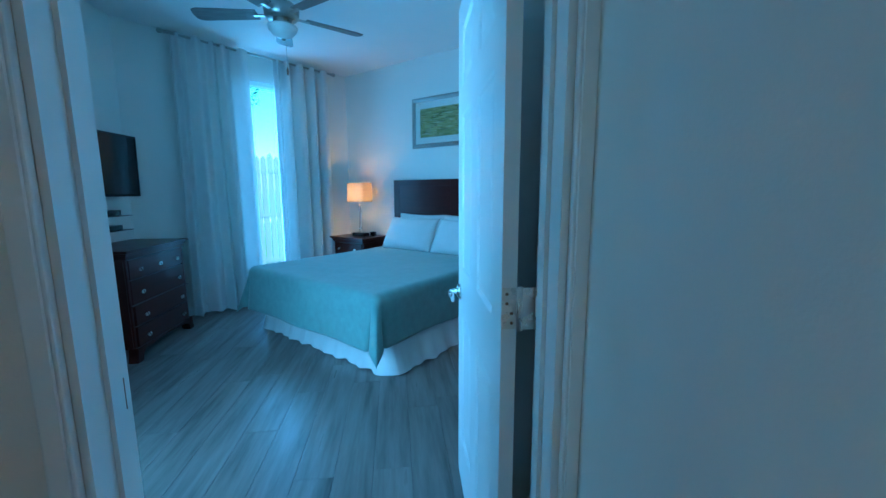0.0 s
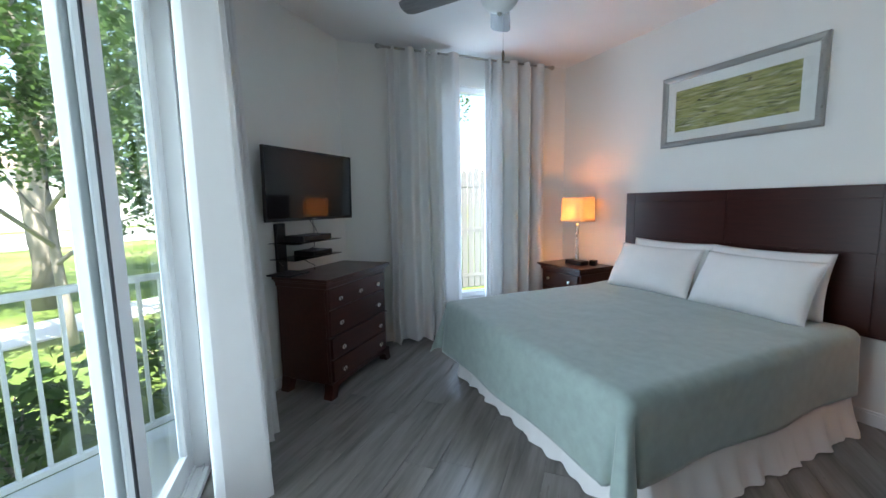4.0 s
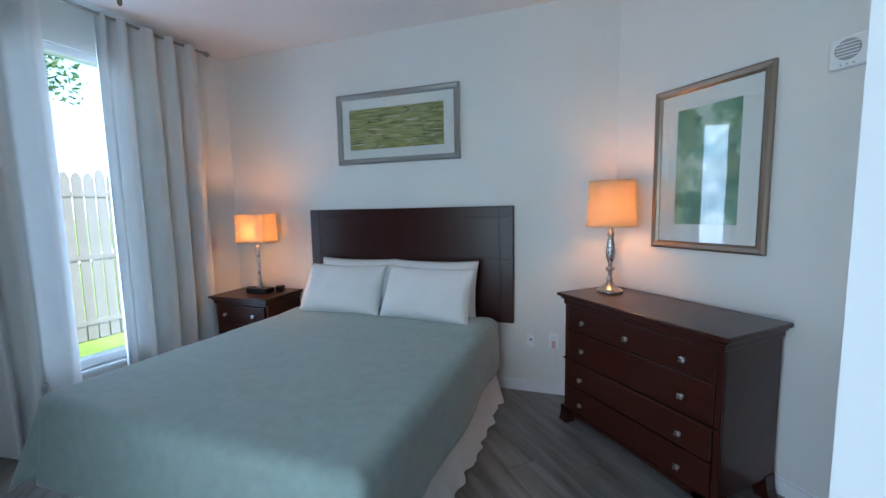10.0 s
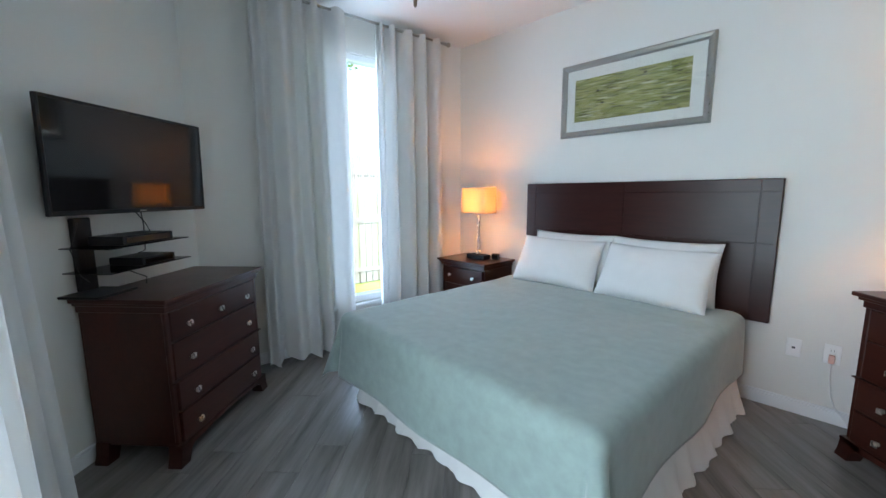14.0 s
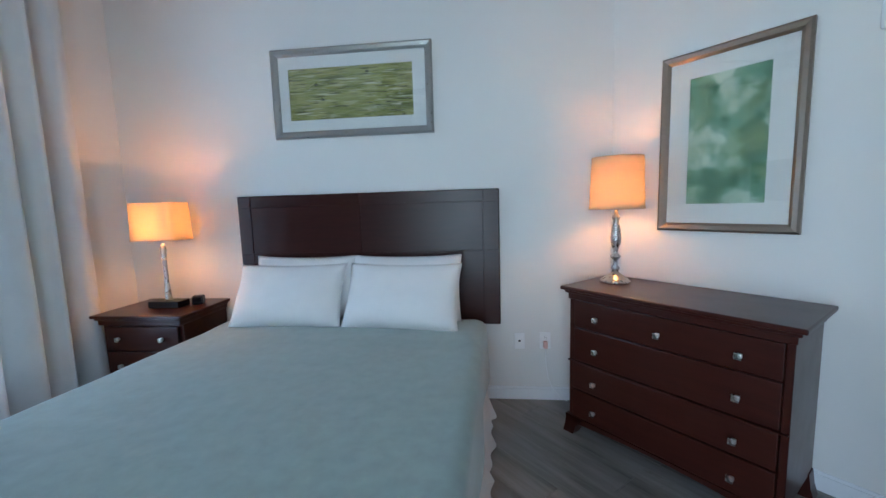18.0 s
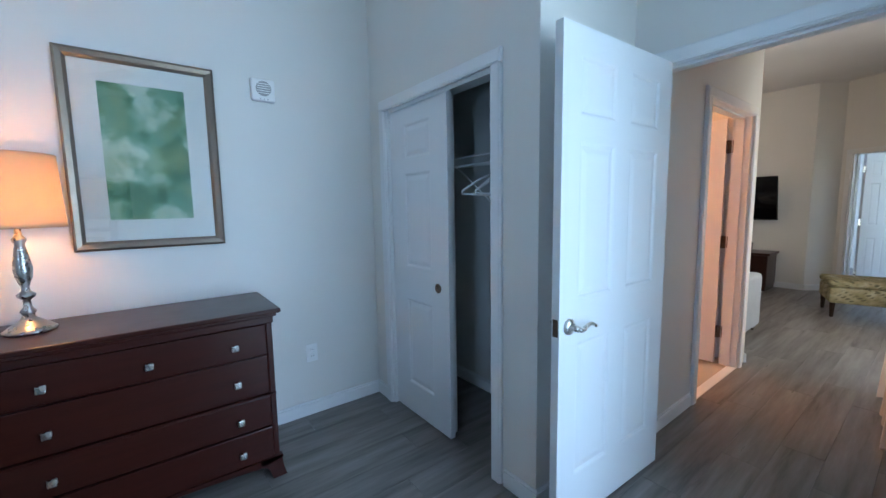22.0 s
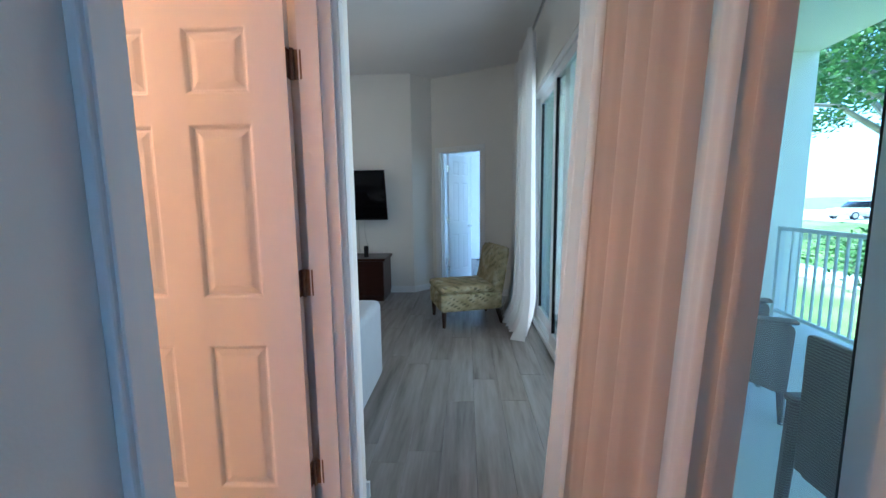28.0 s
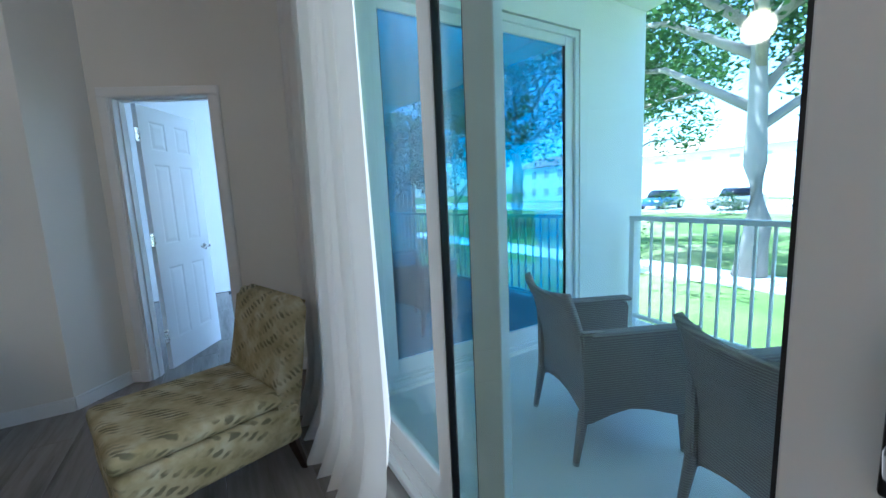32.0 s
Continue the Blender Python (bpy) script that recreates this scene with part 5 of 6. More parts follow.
def _fern(nt):
    """Rows of short slanted leaf strokes on beige cloth."""
    v = coords(nt)
    rows = nt.nodes.new("ShaderNodeTexWave")
    rows.bands_direction = "Z"
    rows.inputs["Scale"].default_value = 5.0
    rows.inputs["Distortion"].default_value = 2.5
    rows.inputs["Detail Scale"].default_value = 1.2
    nt.links.new(coords(nt, (1, 1, 1), (0.5, 0.25, 0)), rows.inputs["Vector"])
    strokes = nt.nodes.new("ShaderNodeTexWave")
    strokes.bands_direction = "X"
    strokes.inputs["Scale"].default_value = 17.0
    strokes.inputs["Distortion"].default_value = 3.0
    strokes.inputs["Detail Scale"].default_value = 2.0
    nt.links.new(coords(nt, (1, 0.6, 0.8), (0.2, 0.6, 0.6)), strokes.inputs["Vector"])
    mul = nt.nodes.new("ShaderNodeMath")
    mul.operation = "MULTIPLY"
    nt.links.new(rows.outputs["Fac"], mul.inputs[0])
    nt.links.new(strokes.outputs["Fac"], mul.inputs[1])
    ink = ramp(nt, mul.outputs["Value"], [(0.22, (0, 0, 0)), (0.60, (0.85, 0.85, 0.85))])
    clump = nt.nodes.new("ShaderNodeMath")
    clump.operation = "MULTIPLY"
    nt.links.new(ink, clump.inputs[0])
    nt.links.new(ramp(nt, noise_tex(nt, v, 7, 3), [(0.42, (0.12, 0.12, 0.12)), (0.55, (1, 1, 1))]), clump.inputs[1])
    ink = clump.outputs["Value"]
    base = ramp(nt, noise_tex(nt, v, 9, 4), [(0.3, (0.24, 0.215, 0.11)), (0.5, (0.36, 0.32, 0.19)), (0.7, (0.48, 0.45, 0.32))])
    mix = nt.nodes.new("ShaderNodeMix")
    mix.data_type = "RGBA"
    mix.inputs["B"].default_value = (0.11, 0.105, 0.065, 1)
    nt.links.new(ink, mix.inputs["Factor"])
    nt.links.new(base, mix.inputs["A"])
    return principled(nt, mix.outputs["Result"], 0.9, normal=bump(nt, noise_tex(nt, v, 600, 2), 0.3, 0.001), spec=0.15)


M_CHAIR = mat("chair_print", _fern)
M_CUSHION = mat("feather_print", lambda nt: _print(nt, (0.30, 0.33, 0.36), (0.66, 0.68, 0.70), (0.78, 0.78, 0.77), 5, 24, 1.6))
M_LEG = wood("dark_leg", (0.02, 0.012, 0.008), (0.045, 0.025, 0.016), 0.35)
M_WASH = wood("whitewash", (0.50, 0.48, 0.45), (0.74, 0.73, 0.71), 0.6, (8, 8, 1), 6)

# accent chair facing the room, low and armless
AC = pose(-0.04, -3.46, 0, 0, 0, 107)
ac = thing("accent_chair", AC, "armless slipper chair in green-beige printed fabric", "chair")
part("seat", boxed(-0.29, 0.29, -0.36, 0.32, 0.17, 0.36, 0.03, 3), M_CHAIR, ac, "", True)
part("seat_cushion", boxed(-0.29, 0.29, -0.37, 0.25, 0.362, 0.44, 0.035, 3), M_CHAIR, ac, "", True)
bm = bmesh.new()
extrude_profile(bm, [(0.20, 0.20), (0.31, 0.20), (0.41, 0.80), (0.40, 0.83), (0.35, 0.845), (0.29, 0.82), (0.22, 0.44)], -0.28, 0.28)
bmesh.ops.bevel(bm, geom=list(bm.edges), offset=0.02, segments=2, affect="EDGES")
bk = part("backrest", bm, M_CHAIR, ac, "", True)
bk.matrix_local = pose(0, 0, 0, 0, 0, 90)
for x in (-0.25, 0.25):
    for y, lean in ((-0.32, 0.0), (0.28, 0.05)):
        bm = bmesh.new()
        tube(bm, [(x, y, 0.172), (x, y + lean, 0.0)], [0.026, 0.017], 4)
        part("leg", bm, M_LEG, ac)

# television bench
TS = pose(1.79, TV_Y + 0.02, 0, 0, 0, 180)
ts = thing("tv_stand", TS, "low dark cherry television bench with open middle", "tv stand")
w, d, h = 1.46, 0.52, 0.585
part("top", boxed(-w / 2 - 0.03, w / 2 + 0.03, -d - 0.03, 0, h - 0.035, h, 0.006, 2), M_CHERRY3, ts)
part("plinth", boxed(-w / 2 + 0.01, w / 2 - 0.01, -d + 0.02, -0.01, 0.0, 0.07), M_CHERRY3, ts)
for x in (-w / 2, -0.17, 0.15, w / 2 - 0.02):
    part("side_panel", boxed(x, x + 0.02, -d + 0.02, -0.01, 0.07, h - 0.035), M_CHERRY3, ts)
part("base_shelf", boxed(-w / 2 + 0.02, w / 2 - 0.02, -d + 0.02, -0.012, 0.071, 0.09), M_CHERRY3, ts)
part("back_panel", boxed(-w / 2 + 0.02, w / 2 - 0.02, -0.02, -0.012, 0.09, h - 0.036), M_CHERRY3, ts)
part("middle_shelf", boxed(-0.149, 0.149, -d + 0.04, -0.021, 0.31, 0.325), M_CHERRY3, ts)
for x0, x1, kx in ((-w / 2 + 0.003, -0.155, -0.20), (0.155, w / 2 - 0.003, 0.20)):
    dr = part("door", boxed(x0, x1, -d, -d + 0.019, 0.075, h - 0.04, 0.003, 1), M_CHERRY3, ts)
    kn = part("knob", lathed([(0.0, 0), (0.006, 0), (0.006, 0.012), (0.014, 0.018), (0.012, 0.026), (0.0, 0.028)], 14), M_NICKEL, dr, "small nickel knob", True)
    kn.matrix_local = pose(kx, -d, 0.33, 90, 0, 0)
bx = thing("media_box", TS @ pose(0, -0.2, 0.326), "flat silver media player in the open bay", "media box")
part("case", boxed(-0.12, 0.12, -0.12, 0.12, 0, 0.03, 0.004, 2), M_FRAME, bx)
part("front", boxed(-0.10, 0.10, -0.1215, -0.12, 0.008, 0.022), M_SCREEN, bx)
sp = thing("smart_speaker", pose(1.62, -4.45, h), "white cylinder speaker on the television bench", "speaker")
part("body", lathed([(0.0, 0), (0.042, 0), (0.044, 0.004), (0.044, 0.135), (0.040, 0.142), (0.0, 0.143)], 28), M_PLASTIC, sp, "", True)
part("top_ring", lathed([(0.0, 0.143), (0.036, 0.143), (0.034, 0.146), (0.0, 0.146)], 24), M_GRILLE, sp)
rt = thing("router", pose(1.32, -4.36, h, 0, 0, 12), "upright black router on the television bench", "router")
part("body", boxed(-0.03, 0.03, -0.045, 0.045, 0, 0.15, 0.008, 2), M_BLACK, rt)
part("light", boxed(-0.003, 0.003, -0.0462, -0.045, 0.10, 0.12), M_GRILLE, rt)
sb = thing("streaming_box", pose(1.93, -4.38, h), "flat black streaming box on the television bench", "media box")
part("body", boxed(-0.08, 0.08, -0.055, 0.055, 0, 0.022, 0.008, 2), M_BLACK, sb)
part("front", boxed(-0.05, 0.05, 0.055, 0.0562, 0.006, 0.016), M_SCREEN, sb)
television(pose(1.62, -4.49, 1.415, 0, 0, 180) @ pose(0, 0, 0, 13, 0, 0), 1.135, 0.69, "large black television above the cherry bench", 0.235)
cb = thing("cable", pose(0, 0, 0), "thin pale cables hanging below the television", "cable")
for pts in ([(1.86, -4.72, 1.12), (1.84, -4.70, 0.98), (1.76, -4.70, 0.93), (1.70, -4.70, 0.98), (1.69, -4.72, 1.12)], [(1.52, -4.72, 1.10), (1.52, -4.725, 0.85), (1.51, -4.725, 0.586)], [(1.42, -4.72, 1.10), (1.43, -4.72, 0.9), (1.38, -4.68, 0.70), (1.34, -4.45, 0.60)]):
    part("wire", tube(bmesh.new(), pts, 0.003, 6), M_GRILLE, cb, "", True)

# sofa seen from its arm
sf = thing("sofa", pose(0.585, -1.03, 0), "pale grey upholstered sofa with rounded arms", "sofa")
part("base", boxed(0.20, 2.0, -0.88, -0.02, 0.06, 0.32, 0.03, 3), M_SOFA, sf, "", True)
for x in (0.0, 2.0):
    part("arm", boxed(x, x + 0.2, -0.92, 0.0, 0.04, 0.62, 0.05, 4), M_SOFA, sf, "", True)
part("backrest", boxed(0.2, 2.0, -0.24, -0.02, 0.321, 0.82, 0.06, 4), M_SOFA, sf, "", True)
for x in (0.21, 1.11):
    part("seat_cushion", boxed(x, x + 0.885, -0.90, -0.25, 0.322, 0.47, 0.04, 4), M_SOFA, sf, "", True)
for x in (0.06, 2.14):
    for y in (-0.85, -0.08):
        part("foot", boxed(x - 0.025, x + 0.025, y - 0.025, y + 0.025, 0, 0.045), M_LEG, sf)
pc = thing("throw_pillow", pose(0.97, -1.36, 0.50, 62, 0, 10), "pale throw pillow with grey feather print", "pillow")
bm = bmesh.new()
for side in (1, -1):
    grid(bm, 20, 20, lambda a, b: (0.23 * (2 * a - 1) * (1 - 0.06 * (1 - (2 * b - 1) ** 2)), side * 0.085 * (max(0, 1 - abs(2 * a - 1) ** 2.4) * max(0, 1 - abs(2 * b - 1) ** 2.4)) ** 0.6, 0.23 + 0.23 * (2 * b - 1) * (1 - 0.06 * (1 - (2 * a - 1) ** 2))))
bmesh.ops.remove_doubles(bm, verts=bm.verts, dist=0.0008)
part("cushion", bm, M_CUSHION, pc, "", True)
part("seam", tube(bmesh.new(), [(0.226, 0, 0.01 + 0.44 * k / 8) for k in range(9)], 0.003, 6), M_CUSHION, pc, "", True)

# coffee table with tray
ct = thing("coffee_table", pose(1.06, -2.97, 0), "dark cherry coffee table with end drawer", "coffee table")
L, Wd, h = 1.2, 0.66, 0.48
part("top", boxed(0, L, 0, Wd, h - 0.03, h, 0.006, 2), M_CHERRY3, ct)
part("body", boxed(0.03, L - 0.03, 0.03, Wd - 0.03, 0.20, h - 0.03, 0.003, 1), M_CHERRY3, ct)
dr = part("drawer", boxed(0.012, 0.03, 0.08, Wd - 0.08, 0.235, h - 0.05, 0.004, 1), M_CHERRY3, ct)
part("pull", tube(bmesh.new(), [(0.012, Wd / 2 - 0.05, 0.33), (-0.008, Wd / 2 - 0.045, 0.33), (-0.008, Wd / 2 + 0.045, 0.33), (0.012, Wd / 2 + 0.05, 0.33)], 0.005, 8), M_NICKEL, dr, "nickel bar pull", True)
for x in (0.05, L - 0.05):
    for y in (0.05, Wd - 0.05):
        part("leg", boxed(x - 0.028, x + 0.028, y - 0.028, y + 0.028, 0, 0.20, 0.004, 1), M_CHERRY3, ct)
part("lower_shelf", boxed(0.05, L - 0.05, 0.05, Wd - 0.05, 0.06, 0.08, 0.003, 1), M_CHERRY3, ct)
ty = thing("serving_tray", pose(1.50, -2.62, h, 0, 0, 4), "oval whitewashed wooden tray on the coffee table", "tray")
part("bottom", lathed([(0.0, 0.0), (0.275, 0.0), (0.275, 0.012), (0.0, 0.012)], 40, sx=1.0, sy=0.72), M_WASH, ty)
part("rim", open_shade(bmesh.new(), [(0.275, 0.004), (0.30, 0.045), (0.292, 0.045), (0.268, 0.0125)], 48, 1.0, 0.72), M_WASH, ty, "", True)
part("upper_band", open_shade(bmesh.new(), [(0.305, 0.075), (0.312, 0.09), (0.304, 0.09), (0.297, 0.075), (0.305, 0.075)], 48, 1.0, 0.72), M_WASH, ty, "", True)
for k in range(18):
    a = 2 * math.pi * k / 18
    part("spindle", tube(bmesh.new(), [(0.296 * math.cos(a), 0.213 * math.sin(a), 0.044), (0.302 * math.cos(a), 0.217 * math.sin(a), 0.077)], 0.005, 6), M_WASH, ty)
for s in (-1, 1):
    part("handle", tube(bmesh.new(), [(s * 0.305, -0.05, 0.085), (s * 0.335, -0.04, 0.095), (s * 0.335, 0.04, 0.095), (s * 0.305, 0.05, 0.085)], 0.006, 8), M_WASH, ty, "", True)
for x, y, a in ((-0.05, -0.02, 20), (0.06, 0.03, -35)):
    cs = thing("remote_control", pose(1.50 + x, -2.62 + y, h + 0.0125, 0, 0, a), "black remote control lying in the tray", "remote", "remotes")
    part("case", boxed(-0.02, 0.02, -0.07, 0.07, 0, 0.014, 0.005, 2), M_BLACK, cs)
    part("button", boxed(-0.01, 0.01, 0.02, 0.05, 0.014, 0.0155), M_GRILLE, cs)

# vent in the television wall
vt = thing("wall_vent", pose(2.82, TV_Y, 2.755, 0, 0, 180), "grey metal return air vent high on the wall", "vent")
part("vent_frame", boxed(-0.19, 0.19, -0.008, 0, -0.095, 0.095, 0.003, 1), M_GRILLE, vt)
for k in range(12):
    sl = part("slat", boxed(-0.175, 0.175, -0.007, 0.007, -0.001, 0.001), M_GRILLE, vt)
    sl.matrix_local = pose(0, -0.012, -0.08 + 0.0145 * k, 35, 0, 0)
ceiling_fan(2.19, -2.87, 2.58, 36, "dark ceiling fan with a lit bowl over the living room", M_LEG, True, top=LCEIL, lit=True)
bulb("fan_lamp", (2.19, -2.87, 2.40), FAN, (1.0, 0.68, 0.42), 0.11)

# ---- kitchen beyond the opening ----
M_CAB = painted("white_cabinet", (0.70, 0.70, 0.69), 0.35, 90, 0.03, 0.02)
M_SOFFIT = painted("soffit_paint", (0.26, 0.20, 0.155), 0.6, 80, 0.05, 0.04)
M_SPLASH = painted("brown_splash", (0.20, 0.15, 0.12), 0.35, 40, 0.05, 0.2)
M_STONE = painted("dark_granite", (0.10, 0.095, 0.09), 0.2, 240, 0.02, 0.5)
pn = thing("breakfast_bar", pose(0, 0, 0), "white kitchen breakfast bar with dark stone top", "counter")
part("half_wall", boxed(2.72, 4.55, -5.14, -5.02, 0, 1.03), M_WALL, pn)
part("bar_top", boxed(2.70, 4.58, -5.28, -4.94, 1.03, 1.07, 0.006, 2), M_STONE, pn)
part("kick_board", boxed(2.72, 4.55, -5.019, -5.005, 0, 0.09), M_TRIM, pn)
ct2 = thing("kitchen_counter", pose(0, 0, 0), "dark stone worktop along the kitchen wall", "counter")
part("worktop", boxed(2.75, 4.58, -7.38, -6.78, 0.88, 0.92, 0.005, 2), M_STONE, ct2)
part("base_cabinets", boxed(2.76, 4.57, -7.37, -6.82, 0.0, 0.88), M_CAB, ct2)
for k in range(4):
    x0 = 2.75 + 0.455 * k
    if k in (2, 3):
        continue
    uc = thing("wall_cabinet", pose(x0, -7.39, 1.42), "white wall cabinet in the kitchen", "cabinet", "kitchen wall cabinets")
    part("body", boxed(0, 0.45, 0, 0.32, 0, 0.85), M_CAB, uc)
    dd = part("door", boxed(0.004, 0.446, 0.3205, 0.34, 0.004, 0.846, 0.004, 1), M_CAB, uc)
    part("handle", tube(bmesh.new(), [(0.40, 0.34, 0.08), (0.40, 0.365, 0.09), (0.40, 0.365, 0.19), (0.40, 0.34, 0.20)], 0.005, 6), M_NICKEL, dd, "", True)
sf2 = thing("kitchen_soffit", pose(0, 0, 0), "dropped grey soffit with lit ledge above the cabinets", "soffit", kind="structure")
part("soffit_band", boxed(2.75, 4.22, -7.38, -7.02, 2.275, 2.48, 0.004, 1), M_SOFFIT, sf2)
part("side_soffit", boxed(4.22, 4.585, -7.38, -5.3, 2.275, 2.48, 0.004, 1), M_SOFFIT, sf2)
part("backsplash", boxed(2.75, 4.585, -7.398, -7.385, 0.921, 1.42), M_SPLASH, sf2, "brown tiled backsplash")
for k in range(3):
    uc = thing("wall_cabinet", pose(4.585, -5.35 - 0.55 * k, 1.42, 0, 0, 90), "white wall cabinet on the side wall of the kitchen", "cabinet", "kitchen wall cabinets")
    part("body", boxed(-0.54, 0, 0, 0.32, 0, 0.85), M_CAB, uc)
    dd = part("door", boxed(-0.536, -0.004, 0.3205, 0.34, 0.004, 0.846, 0.004, 1), M_CAB, uc)
    part("handle", tube(bmesh.new(), [(-0.06, 0.34, 0.08), (-0.06, 0.365, 0.09), (-0.06, 0.365, 0.19), (-0.06, 0.34, 0.20)], 0.005, 6), M_NICKEL, dd, "", True)
part("dropped_ceiling", boxed(2.625, 4.595, -5.98, TV_Y - TH - 0.002, 2.60, 2.72), M_WALL, sf2)
# unseen fitting, added with its bulb to brighten the kitchen
kl = thing("ceiling_light", pose(3.6, -6.5, LCEIL - 0.001), "added round frosted ceiling light, out of view in the kitchen", "ceiling light")
part("ring", lathed([(0.0, -0.03), (0.17, -0.03), (0.17, 0.0), (0.0, 0.0)], 28), M_NICKEL, kl)
part("bowl", lathed([(0.0, -0.10), (0.08, -0.092), (0.13, -0.065), (0.155, -0.031), (0.0, -0.031)], 28), M_BOWL, kl, "", True)
bulb("kitchen_fill", (3.6, -6.5, LCEIL - 0.16), KITCHEN, (1.0, 0.80, 0.62), 0.12)
mw = thing("microwave", pose(3.66, -7.38, 1.42), "stainless microwave under a cabinet", "microwave")
part("body", boxed(0, 0.45, 0, 0.38, 0, 0.40, 0.004, 1), M_FRAME, mw)
part("door", boxed(0.01, 0.34, 0.3805, 0.40, 0.02, 0.38, 0.004, 1), M_SCREEN, mw, "black glass door")
part("panel", boxed(0.35, 0.44, 0.3805, 0.395, 0.02, 0.38), M_BLACK, mw)
cm = thing("coffee_maker", pose(3.05, -6.95, 0.9205), "black coffee maker on the kitchen worktop", "coffee maker")
part("base", boxed(-0.09, 0.09, -0.12, 0.12, 0, 0.04, 0.008, 2), M_BLACK, cm)
part("tower", boxed(-0.09, 0.09, -0.12, -0.03, 0.04, 0.33, 0.01, 2), M_BLACK, cm)
part("head", boxed(-0.09, 0.09, -0.03, 0.12, 0.24, 0.33, 0.01, 2), M_BLACK, cm)
part("carafe", lathed([(0.0, 0.045), (0.06, 0.045), (0.068, 0.08), (0.06, 0.16), (0.05, 0.20), (0.0, 0.20)], 20, cy=0.045), M_SMOKE, cm, "", True)
tp = thing("toaster", pose(3.5, -6.95, 0.9205), "black toaster on the kitchen worktop", "toaster")
part("body", boxed(-0.14, 0.14, -0.08, 0.08, 0, 0.18, 0.03, 3), M_BLACK, tp)
part("lever", boxed(0.14, 0.155, -0.015, 0.015, 0.10, 0.12), M_GRILLE, tp)
fr = thing("refrigerator", pose(2.68, -5.75, 0), "tall grey steel refrigerator at the kitchen edge", "refrigerator")
part("body", boxed(0.0, 0.30, -0.38, 0.38, 0.02, 1.70, 0.006, 1), M_GREYALU, fr)
part("door", boxed(0.301, 0.34, -0.37, 0.37, 0.55, 1.71, 0.006, 2), M_FRAME, fr)
st = thing("bar_stool", pose(3.52, -4.62, 0, 0, 0, 8), "white metal bar stool at the breakfast bar", "stool")
part("seat", boxed(-0.16, 0.16, -0.16, 0.16, 0.62, 0.645, 0.012, 2), M_GREYALU, st)
for sx in (-1, 1):
    for sy in (-1, 1):
        part("leg", tube(bmesh.new(), [(sx * 0.13, sy * 0.13, 0.62), (sx * 0.21, sy * 0.21, 0.0)], [0.02, 0.014], 4), M_ALU, st)
for z in (0.2,):
    for a, b in (((-1, -1), (1, -1)), ((1, -1), (1, 1)), ((1, 1), (-1, 1)), ((-1, 1), (-1, -1))):
        k = 0.21 - 0.08 * z / 0.62
        part("stretcher", tube(bmesh.new(), [(a[0] * k, a[1] * k, z), (b[0] * k, b[1] * k, z)], 0.008, 6), M_ALU, st)

# ---- bathroom ----
setting("floor_bathroom", boxed(HALL_X + 0.06, 3.0, -0.64, 1.05, -0.005, 0.002), M_TILE, "beige tiled bathroom floor", "floor")
setting("threshold", boxed(HALL_X - 0.005, HALL_X + 0.06, -0.565, 0.32, 0.0, 0.006, 0.002, 1), M_TRIM, "pale door threshold strip", "threshold")
bl = thing("vanity_light", pose(2.93, 0.3, 2.05), "warm vanity light bar on the bathroom wall", "wall light")
part("backplate", boxed(0.04, 0.0695, -0.3, 0.3, -0.05, 0.05, 0.004, 1), M_NICKEL, bl)
for y in (-0.2, 0.0, 0.2):
    part("globe", lathed([(0.0, -0.06), (0.035, -0.05), (0.058, -0.015), (0.06, 0.0), (0.058, 0.015), (0.035, 0.05), (0.0, 0.06)], 18, cx=-0.02, cy=y), M_BULB, bl, "glowing round bulb", True)
bulb("vanity_lamp", (2.75, 0.3, 2.05), BATH, (1.0, 0.36, 0.13), 0.08)

# ---- balcony ----
DECK = -0.03
RA, RB = (-2.72, 2.95), (-3.50, -3.66)
deck = bmesh.new()
prism(deck, [(-0.92, 1.10), (-2.62, 3.12), (-2.85, 3.1), (-3.70, -3.75), (LIV_X - 0.15, -3.75)], -0.22, DECK)
setting("balcony_deck", deck, M_CONCRETE, "pale grey coated concrete balcony floor", "balcony floor")
bc = bmesh.new()
prism(bc, [(-0.93, 1.08), (-2.64, 3.12), (-2.95, 3.1), (-3.80, -3.75), (LIV_X - 0.15, -3.75)], 2.86, 3.2)
setting("balcony_ceiling", bc, M_STUCCO, "pale stucco balcony ceiling", "ceiling")
wall("wall_balcony_south", (LIV_X - 0.15, -3.75), (-3.80, -3.75), 0.15, 2.9, [(0.12, 2.00, 0, 2.56)], "white stucco balcony wall", M_STUCCO, z0=-0.2)
B2 = pose(LIV_X - 0.15 - 0.12, -3.75, 0, 0, 0, 180)
b2 = thing("window_second_slider", B2, "white framed sliding door with blue tinted glass", "sliding door", kind="structure")
slider_frame(b2, 1.88, 2.55, 0.13, 0.01)
sash(b2, 0.05, 1.02, 0.10, 0.05, 2.50, 0.09, glass=M_TINT)
sash(b2, 0.93, 1.83, 0.05, 0.05, 2.50, 0.09, glass=M_TINT)
